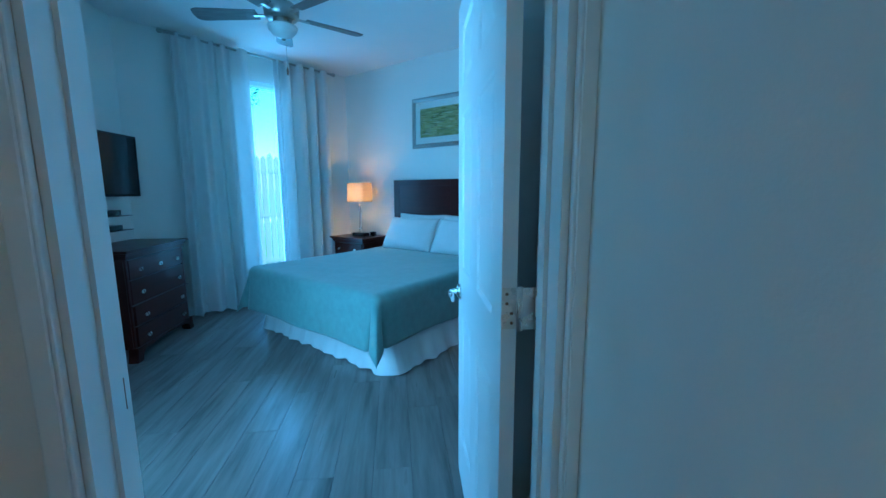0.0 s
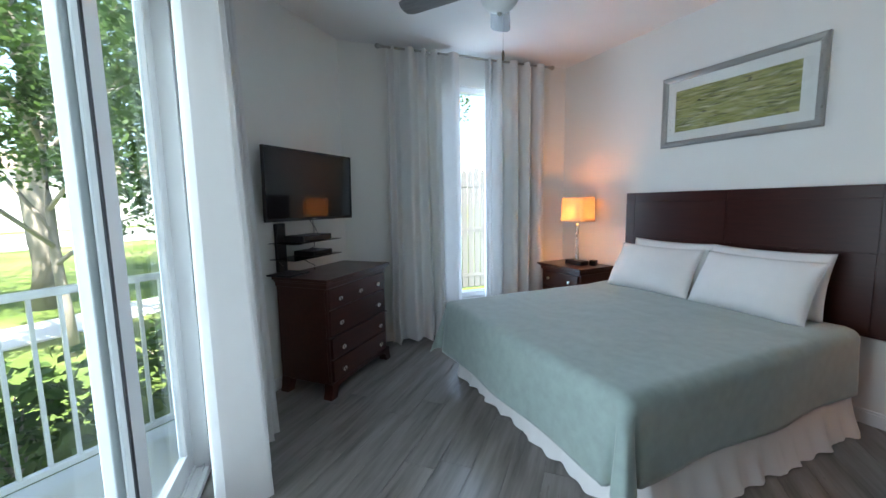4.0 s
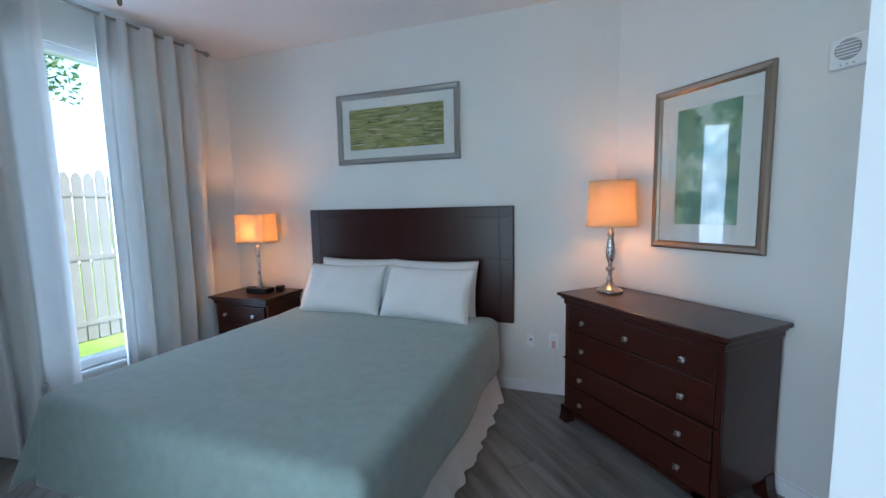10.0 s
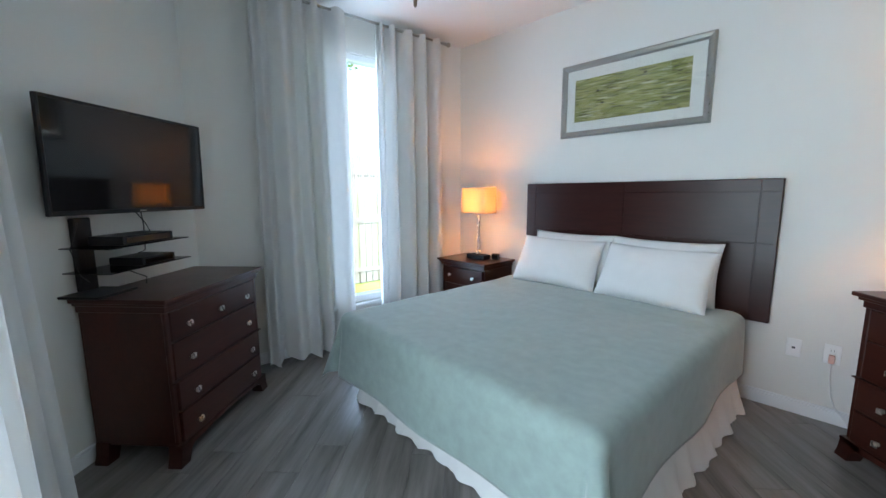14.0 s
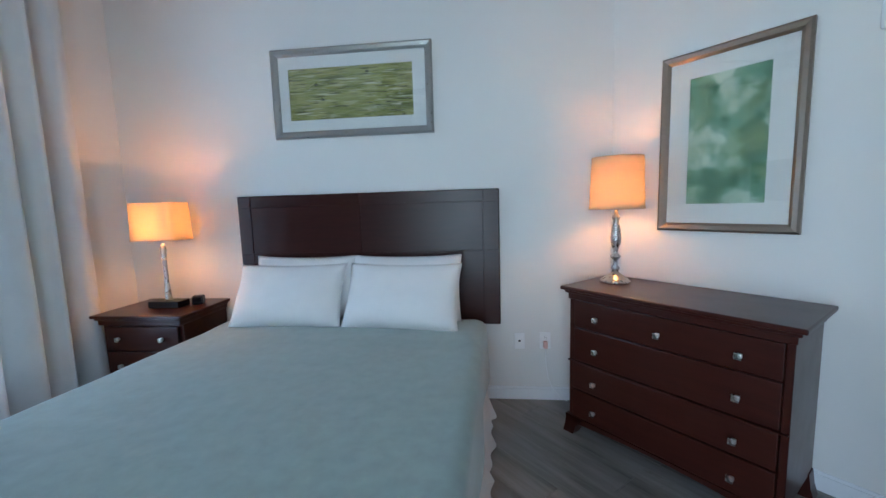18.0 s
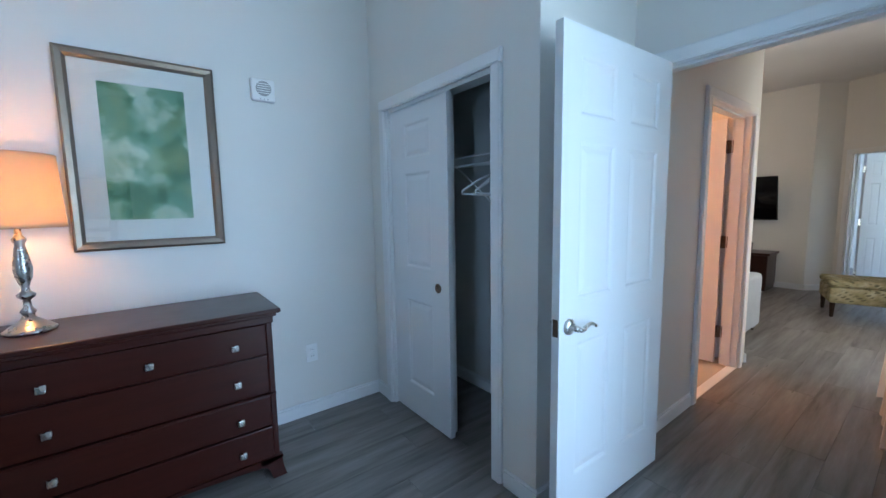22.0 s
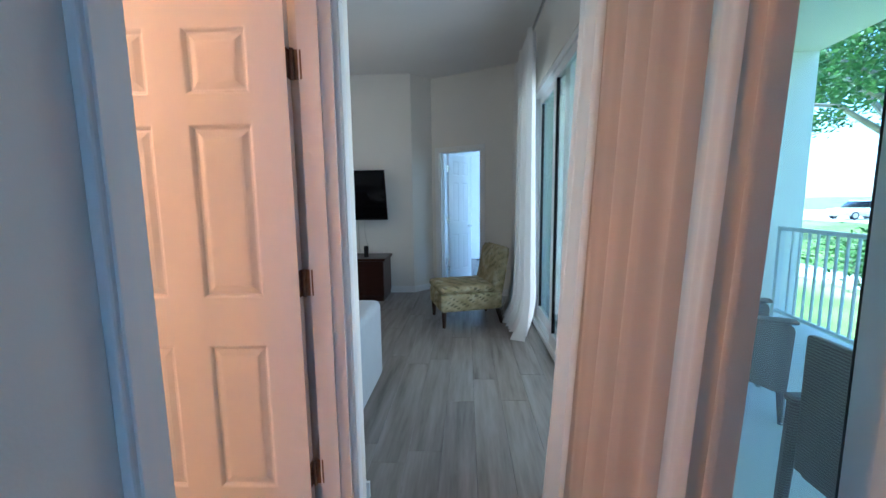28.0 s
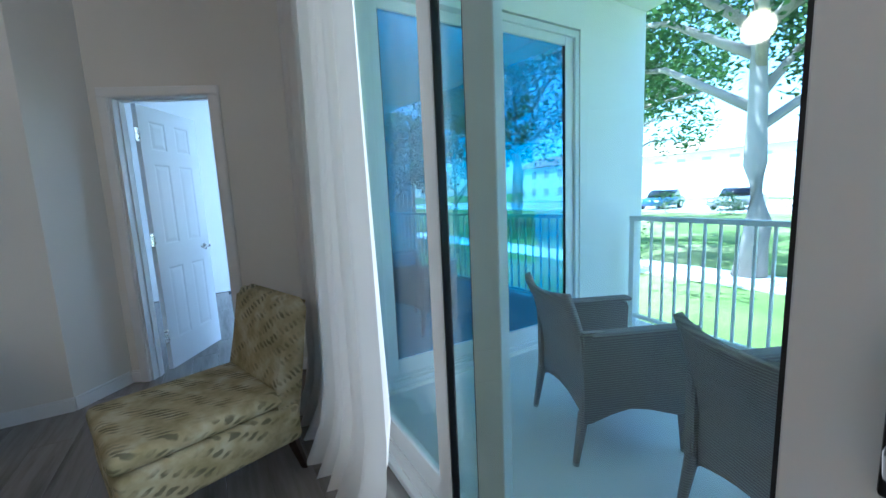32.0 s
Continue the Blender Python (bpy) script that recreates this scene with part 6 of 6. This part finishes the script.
# outer faces of the building round the balcony
setting("wall_outside_bedroom", boxed(0, 2.46, 0.151, 0.19, 2.42, 3.2), M_STUCCO, "white stucco above the bedroom slider", "wall", wall_frame(S0, S1))
setting("wall_outside_living", boxed(LIV_X - 0.19, LIV_X - 0.151, -3.74, 1.05, 2.45, 2.86), M_STUCCO, "white stucco above the living room slider", "wall")
setting("wall_second_above", boxed(-3.5, LIV_X - 0.15, -3.9, -3.75, 2.9, 3.3), M_STUCCO, "white stucco band", "wall")
cl = thing("balcony_lamp", pose(-1.9, -0.4, 2.859), "white dome lamp on the balcony ceiling", "ceiling lamp")
part("ring", lathed([(0.0, -0.03), (0.15, -0.03), (0.15, 0.0), (0.0, 0.0)], 28), M_ALU, cl)
part("dome", lathed([(0.0, -0.11), (0.06, -0.105), (0.11, -0.075), (0.135, -0.031), (0.0, -0.031)], 28), M_BOWL, cl, "", True)

rl = thing("balcony_railing", wall_frame(RA, RB), "white aluminium balcony railing with slim pickets", "railing")
RL = (Vector(RB) - Vector(RA)).length
part("top_rail", boxed(0, RL, -0.025, 0.025, 0.97, 1.01, 0.006, 2), M_ALU, rl)
part("bottom_rail", boxed(0, RL, -0.018, 0.018, 0.06, 0.095, 0.004, 1), M_ALU, rl)
for k in range(5):
    x = 0.03 + (RL - 0.06) * k / 4
    part("post", boxed(x - 0.025, x + 0.025, -0.024, 0.024, DECK, 0.97), M_ALU, rl)
pk = None
for k in range(1, int(RL / 0.115)):
    if pk is None:
        pk = part("picket", boxed(-0.009, 0.009, -0.009, 0.009, 0.095, 0.97), M_ALU, rl)
        pk.location = (0.115 * k, 0, 0)
    else:
        o = new("picket", pk.data)
        o.parent = rl
        o.location = (0.115 * k, 0, 0)


def _wicker(nt):
    v = coords(nt, (1, 1, 1))
    wv = nt.nodes.new("ShaderNodeTexWave")
    wv.inputs["Scale"].default_value = 28
    wv.inputs["Distortion"].default_value = 1.2
    wv.bands_direction = "Z"
    nt.links.new(v, wv.inputs["Vector"])
    col = ramp(nt, wv.outputs["Fac"], [(0.2, (0.20, 0.16, 0.152)), (0.8, (0.31, 0.255, 0.24))])
    return principled(nt, col, 0.55, normal=bump(nt, wv.outputs["Fac"], 0.4, 0.003))


M_WICKER = mat("brown_wicker", _wicker)


def wicker_chair(m, label):
    root = thing("wicker_armchair", m, label, "armchair", "balcony chairs")
    part("seat", boxed(-0.235, 0.235, -0.27, 0.20, 0.37, 0.43, 0.02, 2), M_WICKER, root)
    bm = bmesh.new()
    def f(a, b):
        x = 2 * a - 1
        low = 0.22 + 0.06 * max(0.0, 1 - x * x)
        z = low + (0.80 - low) * b
        t = max(0.0, (z - 0.40) / 0.40)
        return (0.262 * x * (1 + 0.05 * t), 0.215 + 0.15 * t ** 1.4 - 0.05 * x * x * t, z + 0.03 * t * x * x)
    grid(bm, 14, 14, f)
    bk = part("backrest", bm, M_WICKER, root, "", True)
    md = bk.modifiers.new("thick", "SOLIDIFY")
    md.thickness = 0.034
    for s in (-1, 1):
        bm = bmesh.new()
        pts = [(-0.31, 0.20), (-0.25, 0.20), (-0.20, 0.235), (-0.10, 0.265), (0.0, 0.272), (0.10, 0.262), (0.19, 0.22), (0.24, 0.20), (0.235, 0.45), (0.245, 0.66), (-0.10, 0.64), (-0.30, 0.625), (-0.325, 0.60)]
        extrude_profile(bm, pts, -0.024, 0.024)
        bmesh.ops.bevel(bm, geom=list(bm.edges), offset=0.010, segments=2, affect="EDGES")
        ar_ = part("side_panel", bm, M_WICKER, root)
        ar_.matrix_local = pose(s * 0.268, 0, 0, 0, 0, 90)
        part("arm_top", boxed(s * 0.268 - 0.038, s * 0.268 + 0.038, -0.335, 0.20, 0.628, 0.652, 0.010, 2), M_WICKER, root)
    bm = bmesh.new()
    extrude_profile(bm, [(-0.25, 0.20), (-0.20, 0.225), (-0.10, 0.262), (0.0, 0.272), (0.10, 0.262), (0.20, 0.225), (0.25, 0.20), (0.25, 0.42), (-0.25, 0.42)], -0.305, -0.272)
    part("front_apron", bm, M_WICKER, root)
    for sx in (-1, 1):
        for y, yb in ((-0.285, -0.30), (0.22, 0.26)):
            lg = part("leg", tube(bmesh.new(), [(sx * 0.262, y, 0.26), (sx * 0.268, yb, 0.012)], [0.026, 0.016], 8), M_WICKER, root)
            part("foot_cap", lathed([(0.0, 0.0), (0.016, 0.0), (0.018, 0.014), (0.0, 0.014)], 10, cx=sx * 0.268, cy=yb), M_FRAME, lg)
    return root


# local -y is the front of a chair
wc = wicker_chair(pose(-1.88, -2.76, DECK, 0, 0, -114), "grey-brown wicker armchair on the balcony")
copy_thing(wc, pose(-1.77, -1.85, DECK, 0, 0, -114))
ws_ = thing("wicker_loveseat", pose(-1.50, -0.02, DECK, 0, 0, -90), "dark wicker loveseat with open lattice arms", "loveseat")
part("seat", boxed(-0.56, 0.56, -0.27, 0.22, 0.33, 0.40, 0.015, 2), M_WICKER, ws_)
part("back_panel", boxed(-0.56, 0.56, 0.21, 0.245, 0.36, 0.88, 0.012, 2), M_WICKER, ws_)
for s in (-1, 1):
    part("arm_top", boxed(s * 0.60 - 0.03, s * 0.60 + 0.03, -0.30, 0.25, 0.60, 0.63, 0.012, 2), M_WICKER, ws_)
    lt = part("lattice_arm", boxed(s * 0.60 - 0.02, s * 0.60 + 0.02, -0.29, 0.24, 0.40, 0.425, 0.005, 1), M_WICKER, ws_)
    for k in range(9):
        for d_ in (-1, 1):
            y0 = -0.27 + 0.06 * k
            y1 = y0 + d_ * 0.18
            z1 = 0.60
            if y1 < -0.28:
                z1 = 0.42 + 0.18 * (y0 + 0.28) / 0.18
                y1 = -0.28
            if y1 > 0.24:
                z1 = 0.42 + 0.18 * (0.24 - y0) / 0.18
                y1 = 0.24
            part("strip", tube(bmesh.new(), [(s * 0.60, y0, 0.42), (s * 0.60, y1, z1)], 0.005, 5), M_WICKER, lt)
    for y in (-0.28, 0.22):
        lg = part("leg", tube(bmesh.new(), [(s * 0.60, y, 0.62), (s * 0.61, y * 1.08, 0.012)], [0.026, 0.020], 8), M_WICKER, ws_)
        part("foot_cap", lathed([(0.0, 0.0), (0.018, 0.0), (0.020, 0.014), (0.0, 0.014)], 10, cx=s * 0.61, cy=y * 1.08), M_FRAME, lg)
    part("brace", tube(bmesh.new(), [(s * 0.60, -0.24, 0.14), (s * 0.60, -0.08, 0.33)], 0.010, 6), M_WICKER, ws_)

# ---- outdoors ----
GZ = -0.55


def _grass(nt):
    v = coords(nt)
    g = noise_tex(nt, v, 0.35, 4)
    f = noise_tex(nt, v, 30, 3)
    add = nt.nodes.new("ShaderNodeMath")
    add.operation = "MULTIPLY_ADD"
    nt.links.new(f, add.inputs[0])
    add.inputs[1].default_value = 0.4
    nt.links.new(g, add.inputs[2])
    col = ramp(nt, add.outputs["Value"], [(0.45, (0.06, 0.11, 0.025)), (0.7, (0.13, 0.19, 0.05)), (0.9, (0.26, 0.26, 0.12))])
    return principled(nt, col, 0.9, normal=bump(nt, f, 0.8, 0.03), spec=0.1)


M_GRASS = mat("lawn", _grass)
M_ASPH = painted("sunlit_asphalt", (0.42, 0.41, 0.40), 0.9, 60, 0.4, 0.15)
M_BARK = painted("bark", (0.36, 0.32, 0.28), 0.9, 25, 0.9, 0.3)


def _leaf(nt):
    isl = nt.nodes.new("ShaderNodeNewGeometry")
    col = ramp(nt, isl.outputs["Random Per Island"], [(0.0, (0.030, 0.075, 0.016)), (0.5, (0.06, 0.13, 0.03)), (1.0, (0.11, 0.19, 0.05))])
    p = principled(nt, col, 0.5, spec=0.3)
    t = nt.nodes.new("ShaderNodeBsdfTranslucent")
    nt.links.new(col, t.inputs["Color"])
    m_ = nt.nodes.new("ShaderNodeMixShader")
    m_.inputs["Fac"].default_value = 0.4
    nt.links.new(p, m_.inputs[1])
    nt.links.new(t.outputs["BSDF"], m_.inputs[2])
    return m_.outputs["Shader"]


M_LEAF = mat("foliage", _leaf)
setting("ground", boxed(-400, 400, -400, 400, GZ - 0.3, GZ), M_GRASS, "green lawn reaching into the distance", "ground")
setting("road", boxed(-46, -27, -70, 70, GZ + 0.004, GZ + 0.012), M_ASPH, "sunlit pale asphalt parking lot", "road")
setting("pavement", boxed(-9.2, -7.9, -60, 60, GZ + 0.002, GZ + 0.03), M_CONCRETE, "pale concrete footpath across the lawn", "path")
setting("kerb", boxed(-27, -26.8, -70, 70, GZ + 0.002, GZ + 0.14), M_CONCRETE, "concrete kerb along the parking lot", "kerb")


def leaves(bm_verts, bm_faces, centre, radius, n, size, rnd, flat=1.0):
    for _ in range(n):
        d = Vector((rnd.gauss(0, 1), rnd.gauss(0, 1), rnd.gauss(0, flat))).normalized()
        p = Vector(centre) + d * radius * rnd.uniform(0.55, 1.05)
        u = Vector((rnd.uniform(-1, 1), rnd.uniform(-1, 1), rnd.uniform(-0.6, 0.6))).normalized()
        w_ = u.cross(Vector((rnd.uniform(-1, 1), rnd.uniform(-1, 1), rnd.uniform(-1, 1)))).normalized()
        s = size * rnd.uniform(0.6, 1.3)
        i = len(bm_verts)
        bm_verts.extend([p - u * s, p + w_ * s * 0.45, p + u * s, p - w_ * s * 0.45])
        bm_faces.append((i, i + 1, i + 2, i + 3))


def mesh_part(name, verts, faces, material, parent, label=""):
    me = bpy.data.meshes.new(name)
    me.from_pydata([tuple(v) for v in verts], [], faces)
    me.materials.append(material)
    ob = new(name, me)
    ob.parent = parent
    if label:
        ob["label"] = label
    return ob


def tree(x, y, h, trunk, spread, seed, label, n=26, per=120, size=0.11, low=0.35, lean=0.0):
    rnd = random.Random(seed)
    root = thing("tree", pose(x, y, GZ), label, "tree", "garden trees")
    pts = [(lean * k / 5 * h * 0.2 + 0.05 * rnd.uniform(-1, 1), 0.05 * rnd.uniform(-1, 1), h * 0.72 * k / 5 - (0.05 if k == 0 else 0)) for k in range(6)]
    part("trunk", tube(bmesh.new(), pts, [trunk * (1.25 if k == 0 else 1) * (1 - 0.13 * k) for k in range(6)], 12), M_BARK, root, "", True)
    tips = []
    for k in range(11):
        a = k * 2.4 + rnd.uniform(-0.3, 0.3)
        z0 = h * rnd.uniform(low, 0.66)
        ln = spread * rnd.uniform(0.5, 1.0)
        base = Vector((lean * h * 0.2 * z0 / (h * 0.72), 0, z0))
        tip = base + Vector((math.cos(a) * ln, math.sin(a) * ln, h * rnd.uniform(0.08, 0.3)))
        mid = (base + tip) / 2 + Vector((0, 0, 0.12 * ln))
        part("limb", tube(bmesh.new(), [base, mid, tip], [trunk * 0.4, trunk * 0.25, trunk * 0.08], 7), M_BARK, root, "", True)
        tips += [mid, tip, (mid + tip) / 2]
    vs, fs = [], []
    for k in range(n):
        c = rnd.choice(tips) + Vector((rnd.gauss(0, 0.16), rnd.gauss(0, 0.16), rnd.gauss(0.1, 0.12))) * spread
        leaves(vs, fs, c, spread * rnd.uniform(0.16, 0.30), per, size, rnd, 0.7)
    mesh_part("crown", vs, fs, M_LEAF, root, "dense small green leaves with gaps")


def shrub(x, y, r, h, seed, label, n=900, size=0.06):
    rnd = random.Random(seed)
    root = thing("shrub", pose(x, y, GZ), label, "shrub", "garden shrubs")
    vs, fs = [], []
    for k in range(9):
        c = (rnd.uniform(-0.6, 0.6) * r, rnd.uniform(-0.6, 0.6) * r, h * rnd.uniform(0.35, 0.75))
        leaves(vs, fs, c, r * 0.55, n // 9, size, rnd, 0.8)
    mesh_part("foliage", vs, fs, M_LEAF, root)
    for k in range(5):
        a = k * 1.3
        part("stem", tube(bmesh.new(), [(0, 0, -0.03), (0.4 * r * math.cos(a), 0.4 * r * math.sin(a), h * 0.7)], [0.02, 0.006], 5), M_BARK, root)


tree(-11.5, -10.2, 7.5, 0.24, 3.6, 21, "broad garden tree with pale trunk on the lawn", 60, 130, 0.10, 0.42, 0.3)
tree(-9.0, -4.75, 7.4, 0.25, 3.8, 22, "broad leafy tree with pale trunk near the balcony", 95, 150, 0.085, 0.36, 0.15)
tree(-5.6, 6.2, 5.5, 0.10, 2.2, 23, "bright green young tree beside the balcony", 60, 150, 0.07, 0.22)
tree(-6.8, 4.1, 4.6, 0.08, 1.7, 24, "bright green young tree beside the balcony", 46, 140, 0.06, 0.2)
tree(-17.0, 1.5, 8.0, 0.22, 3.4, 25, "tall tree across the lawn", 40, 100, 0.13, 0.35)
tree(-20.0, -15.5, 9.0, 0.25, 4.0, 26, "tall tree by the parking lot", 40, 100, 0.14, 0.35)
tree(-14.5, -20.5, 8.5, 0.25, 3.8, 27, "tall tree by the parking lot", 40, 100, 0.14, 0.35)
tree(-10.5, 5.5, 9.0, 0.26, 4.2, 31, "tall dark leafy tree beyond the balcony", 80, 120, 0.11, 0.3)
tree(-13.0, 11.5, 9.5, 0.26, 4.4, 32, "tall dark leafy tree beyond the balcony", 80, 120, 0.12, 0.3)
tree(-6.4, 12.5, 7.0, 0.16, 2.6, 28, "leafy tree outside the bedroom window", 40, 110, 0.09, 0.4)
for k, (x, y, r, h) in enumerate(((-7.9, -7.2, 0.9, 1.1), (-9.4, -8.7, 1.0, 1.2), (-4.3, 3.9, 0.7, 0.9), (-4.6, 5.1, 0.8, 1.0), (-4.2, 2.6, 0.6, 0.8), (-25.4, -12.0, 1.1, 1.3), (-25.2, -15.5, 1.2, 1.3), (-25.5, -18.6, 1.1, 1.2), (-25.3, -22.0, 1.2, 1.3), (-25.4, -8.5, 1.2, 1.2))):
    shrub(x, y, r, h, 40 + k, "clipped green shrub on the lawn")
M_PAINT = {"blue": plain("blue_car_paint", (0.03, 0.08, 0.22), 0.25, 0.5, Coat_Weight=0.6), "white": plain("white_car_paint", (0.7, 0.7, 0.7), 0.25, 0.5, Coat_Weight=0.6), "grey": plain("grey_car_paint", (0.2, 0.2, 0.21), 0.25, 0.5, Coat_Weight=0.6)}
M_RUBBER = plain("tyre_rubber", (0.02, 0.02, 0.02), 0.8)


def car(x, y, yaw, colour):
    root = thing("car", pose(x, y, GZ + 0.012, 0, 0, yaw), "parked %s car in the sunlit lot" % colour, "car", "parked cars")
    bm = bmesh.new()
    extrude_profile(bm, [(-2.1, 0.28), (2.1, 0.28), (2.15, 0.55), (2.0, 0.80), (1.1, 0.90), (-1.9, 0.92), (-2.15, 0.60)], -0.88, 0.88)
    bmesh.ops.bevel(bm, geom=list(bm.edges), offset=0.06, segments=2, affect="EDGES")
    part("body", bm, M_PAINT[colour], root, "", True)
    bm = bmesh.new()
    extrude_profile(bm, [(-1.75, 0.90), (1.05, 0.90), (0.45, 1.40), (-1.25, 1.42)], -0.74, 0.74)
    bmesh.ops.bevel(bm, geom=list(bm.edges), offset=0.05, segments=2, affect="EDGES")
    part("cabin_glass", bm, M_SCREEN, root, "", True)
    part("roof", boxed(-1.15, 0.38, -0.68, 0.68, 1.40, 1.46, 0.02, 2), M_PAINT[colour], root)
    for wx in (-1.3, 1.35):
        for wy in (-0.8, 0.8):
            wh = part("wheel", lathed([(0.0, -0.1), (0.30, -0.1), (0.32, -0.06), (0.32, 0.06), (0.30, 0.1), (0.0, 0.1)], 20), M_RUBBER, root)
            wh.matrix_local = pose(wx, wy, 0.32, 90, 0, 0)
            part("rim", lathed([(0.0, -0.105), (0.2, -0.105), (0.2, 0.105), (0.0, 0.105)], 16), M_FRAME, wh)
    for s in (-0.6, 0.6):
        part("headlight", boxed(2.05, 2.14, s - 0.16, s + 0.16, 0.58, 0.70, 0.02, 1), M_BOWL, root)


for x, y, a, c in ((-31, -19.2, 5, "blue"), (-31.2, -25.5, 0, "white"), (-31, -14.0, -3, "grey"), (-31, -7.5, 2, "white"), (-31.2, 3.5, 0, "grey"), (-30.8, -31.5, 3, "white")):
    car(x, y, a, c)


def building(x, y, yaw, w, d, storeys, label):
    root = thing("apartment_building", pose(x, y, GZ, 0, 0, yaw), label, "building", "far buildings")
    h = 3.0 * storeys
    part("wall", boxed(-w / 2, w / 2, -d / 2, d / 2, 0, h), M_STUCCO, root)
    bm = bmesh.new()
    extrude_profile(bm, [(-d / 2 - 0.5, h), (d / 2 + 0.5, h), (0, h + 2.2)], -w / 2 - 0.5, w / 2 + 0.5)
    rf = part("roof", bm, M_ROOF, root)
    rf.matrix_local = pose(0, 0, 0, 0, 0, 90)
    n = int(w / 3)
    for s in range(storeys):
        for k in range(n):
            xx = -w / 2 + 1.5 + k * (w - 3) / max(1, n - 1)
            wd = part("window", boxed(xx - 0.6, xx + 0.6, -d / 2 - 0.04, -d / 2 + 0.02, s * 3 + 0.9, s * 3 + 2.3), M_ALU, root)
            part("pane", boxed(xx - 0.52, xx + 0.52, -d / 2 - 0.05, -d / 2 - 0.042, s * 3 + 0.98, s * 3 + 2.22), M_GREYALU, wd)


M_FENCE = painted("weathered_fence", (0.17, 0.165, 0.175), 0.8, 30, 0.3, 0.12)
M_ROOF = painted("roof_shingle", (0.30, 0.22, 0.18), 0.85, 8, 0.5, 0.2)
building(-62, -20, 90, 44, 12, 2, "pale two-storey apartment building across the lot")
building(-58, 32, 90, 40, 12, 2, "pale two-storey apartment building across the lot")
fc = thing("garden_fence", pose(-3.6, 9.2, GZ, 0, 0, 42.4), "tall pale grey picket fence outside the bedroom window", "fence")
for z in (0.30, 1.35, 2.35):
    part("rail", boxed(-4, 4, -0.03, 0.0, z - 0.04, z + 0.04), M_FENCE, fc)
rnd = random.Random(31)
pickets = []
for k in range(3):
    top = 2.62 + 0.07 * k
    bm = bmesh.new()
    prism(bm, [(-0.066, 0.02), (0.066, 0.02), (0.066, top - 0.09), (0.02, top), (-0.03, top - 0.01), (-0.066, top - 0.10)], 0.001, 0.02)
    pickets.append(bm)
kinds = []
for k in range(52):
    if k < 3:
        o = part("slat", pickets[k], M_FENCE, fc)
        kinds.append(o.data)
    else:
        o = new("slat", kinds[rnd.randrange(3)])
        o.parent = fc
    o.matrix_local = pose(-4.0 + 0.153 * k, 0, 0, 90, 0, rnd.uniform(-1, 1))

# ---- floor planks ----
fl = bpy.data.objects["floor"]
PW, PL = 0.182, 1.22


def cut(poly, a, b, out):
    """Keep the part of poly on the right of the line a to b, moved outward by out."""
    d = Vector((b[0] - a[0], b[1] - a[1])).normalized()
    n = Vector((-d.y, d.x))
    side = lambda p: (Vector(p) - Vector(a)).dot(n) - out
    kept = []
    for i, p in enumerate(poly):
        q = poly[(i + 1) % len(poly)]
        sp_, sq = side(p), side(q)
        if sp_ <= 0:
            kept.append(p)
        if sp_ * sq < 0:
            t = sp_ / (sp_ - sq)
            kept.append((p[0] + (q[0] - p[0]) * t, p[1] + (q[1] - p[1]) * t))
    return kept


BED_EDGES = [(S0, S1, 0.02), (S1, T0, 0.02), (T0, H0, 0.02), (H0, HB, 0.02), (HB, (EAST, 1.2), 0.02), ((3.0, 1.28), (-3.0, 1.28), 0.17)]
LIVING_EDGES = [((-3.0, 1.11), (5.0, 1.11), 0.0), ((LIV_X, -5.0), (LIV_X, 2.0), 0.01), ((4.6, 2.0), (4.6, -8.0), 0.02), ((5.0, -7.95), (-5.0, -7.95), 0.0)]
mid = [(-PW / 2 + 0.0006, -PL / 2 + 0.0008), (PW / 2 - 0.0006, -PL / 2 + 0.0008), (PW / 2 - 0.0006, PL / 2 - 0.0008), (-PW / 2 + 0.0006, PL / 2 - 0.0008)]
whole = boxed(-PW / 2 + 0.0006, PW / 2 - 0.0006, -PL / 2 + 0.0008, PL / 2 - 0.0008, -0.0055, 0.0, 0.0012, 1)
pm = bpy.data.meshes.new("plank")
whole.to_mesh(pm)
whole.free()
pm.materials.append(M_FLOOR)
rnd = random.Random(9)
cells = []
x = -2.55
while x < 4.6:
    y = -8.0 + rnd.uniform(0, PL)
    while y < 6.4:
        cell = [(x + a, y + b) for a, b in mid]
        pieces = []
        for edges in (BED_EDGES, LIVING_EDGES):
            poly = cell
            for a, b, out in edges:
                poly = cut(poly, a, b, out) if poly else poly
            if len(poly) >= 3:
                pieces.append(poly)
        if pieces and not (x > 3.1 and y > -0.1):
            cells.append((x, y, pieces))
        y += PL
    x += PW
cells.sort(key=lambda c: abs(c[0]) + 0.6 * abs(c[1] + 0.2 if c[1] < 1 else c[1] - 2))
vs, fs = [], []
for k, (x, y, pieces) in enumerate(cells):
    full = len(pieces) == 1 and len(pieces[0]) == 4 and pieces[0] == [(x + a, y + b) for a, b in mid]
    if k < 300:
        if full:
            me = pm
        else:
            bm = bmesh.new()
            for poly in pieces:
                prism(bm, [(a - x, b - y) for a, b in poly], -0.0055, 0.0)
            me = bpy.data.meshes.new("plank")
            bm.to_mesh(me)
            bm.free()
            me.materials.append(M_FLOOR)
        o = new("plank", me)
        o.parent = fl
        o.location = (x, y, 0)
        continue
    for poly in pieces:
        i, n = len(vs), len(poly)
        vs.extend([(a, b, -0.0055) for a, b in poly] + [(a, b, 0.0) for a, b in poly])
        fs.append(tuple(range(i + n, i + 2 * n)))
        fs.extend([(i + j, i + (j + 1) % n, i + n + (j + 1) % n, i + n + j) for j in range(n)])
if vs:
    fp = mesh_part("plank_field", vs, fs, M_FLOOR, fl)
    fp["kind"] = "stuff"
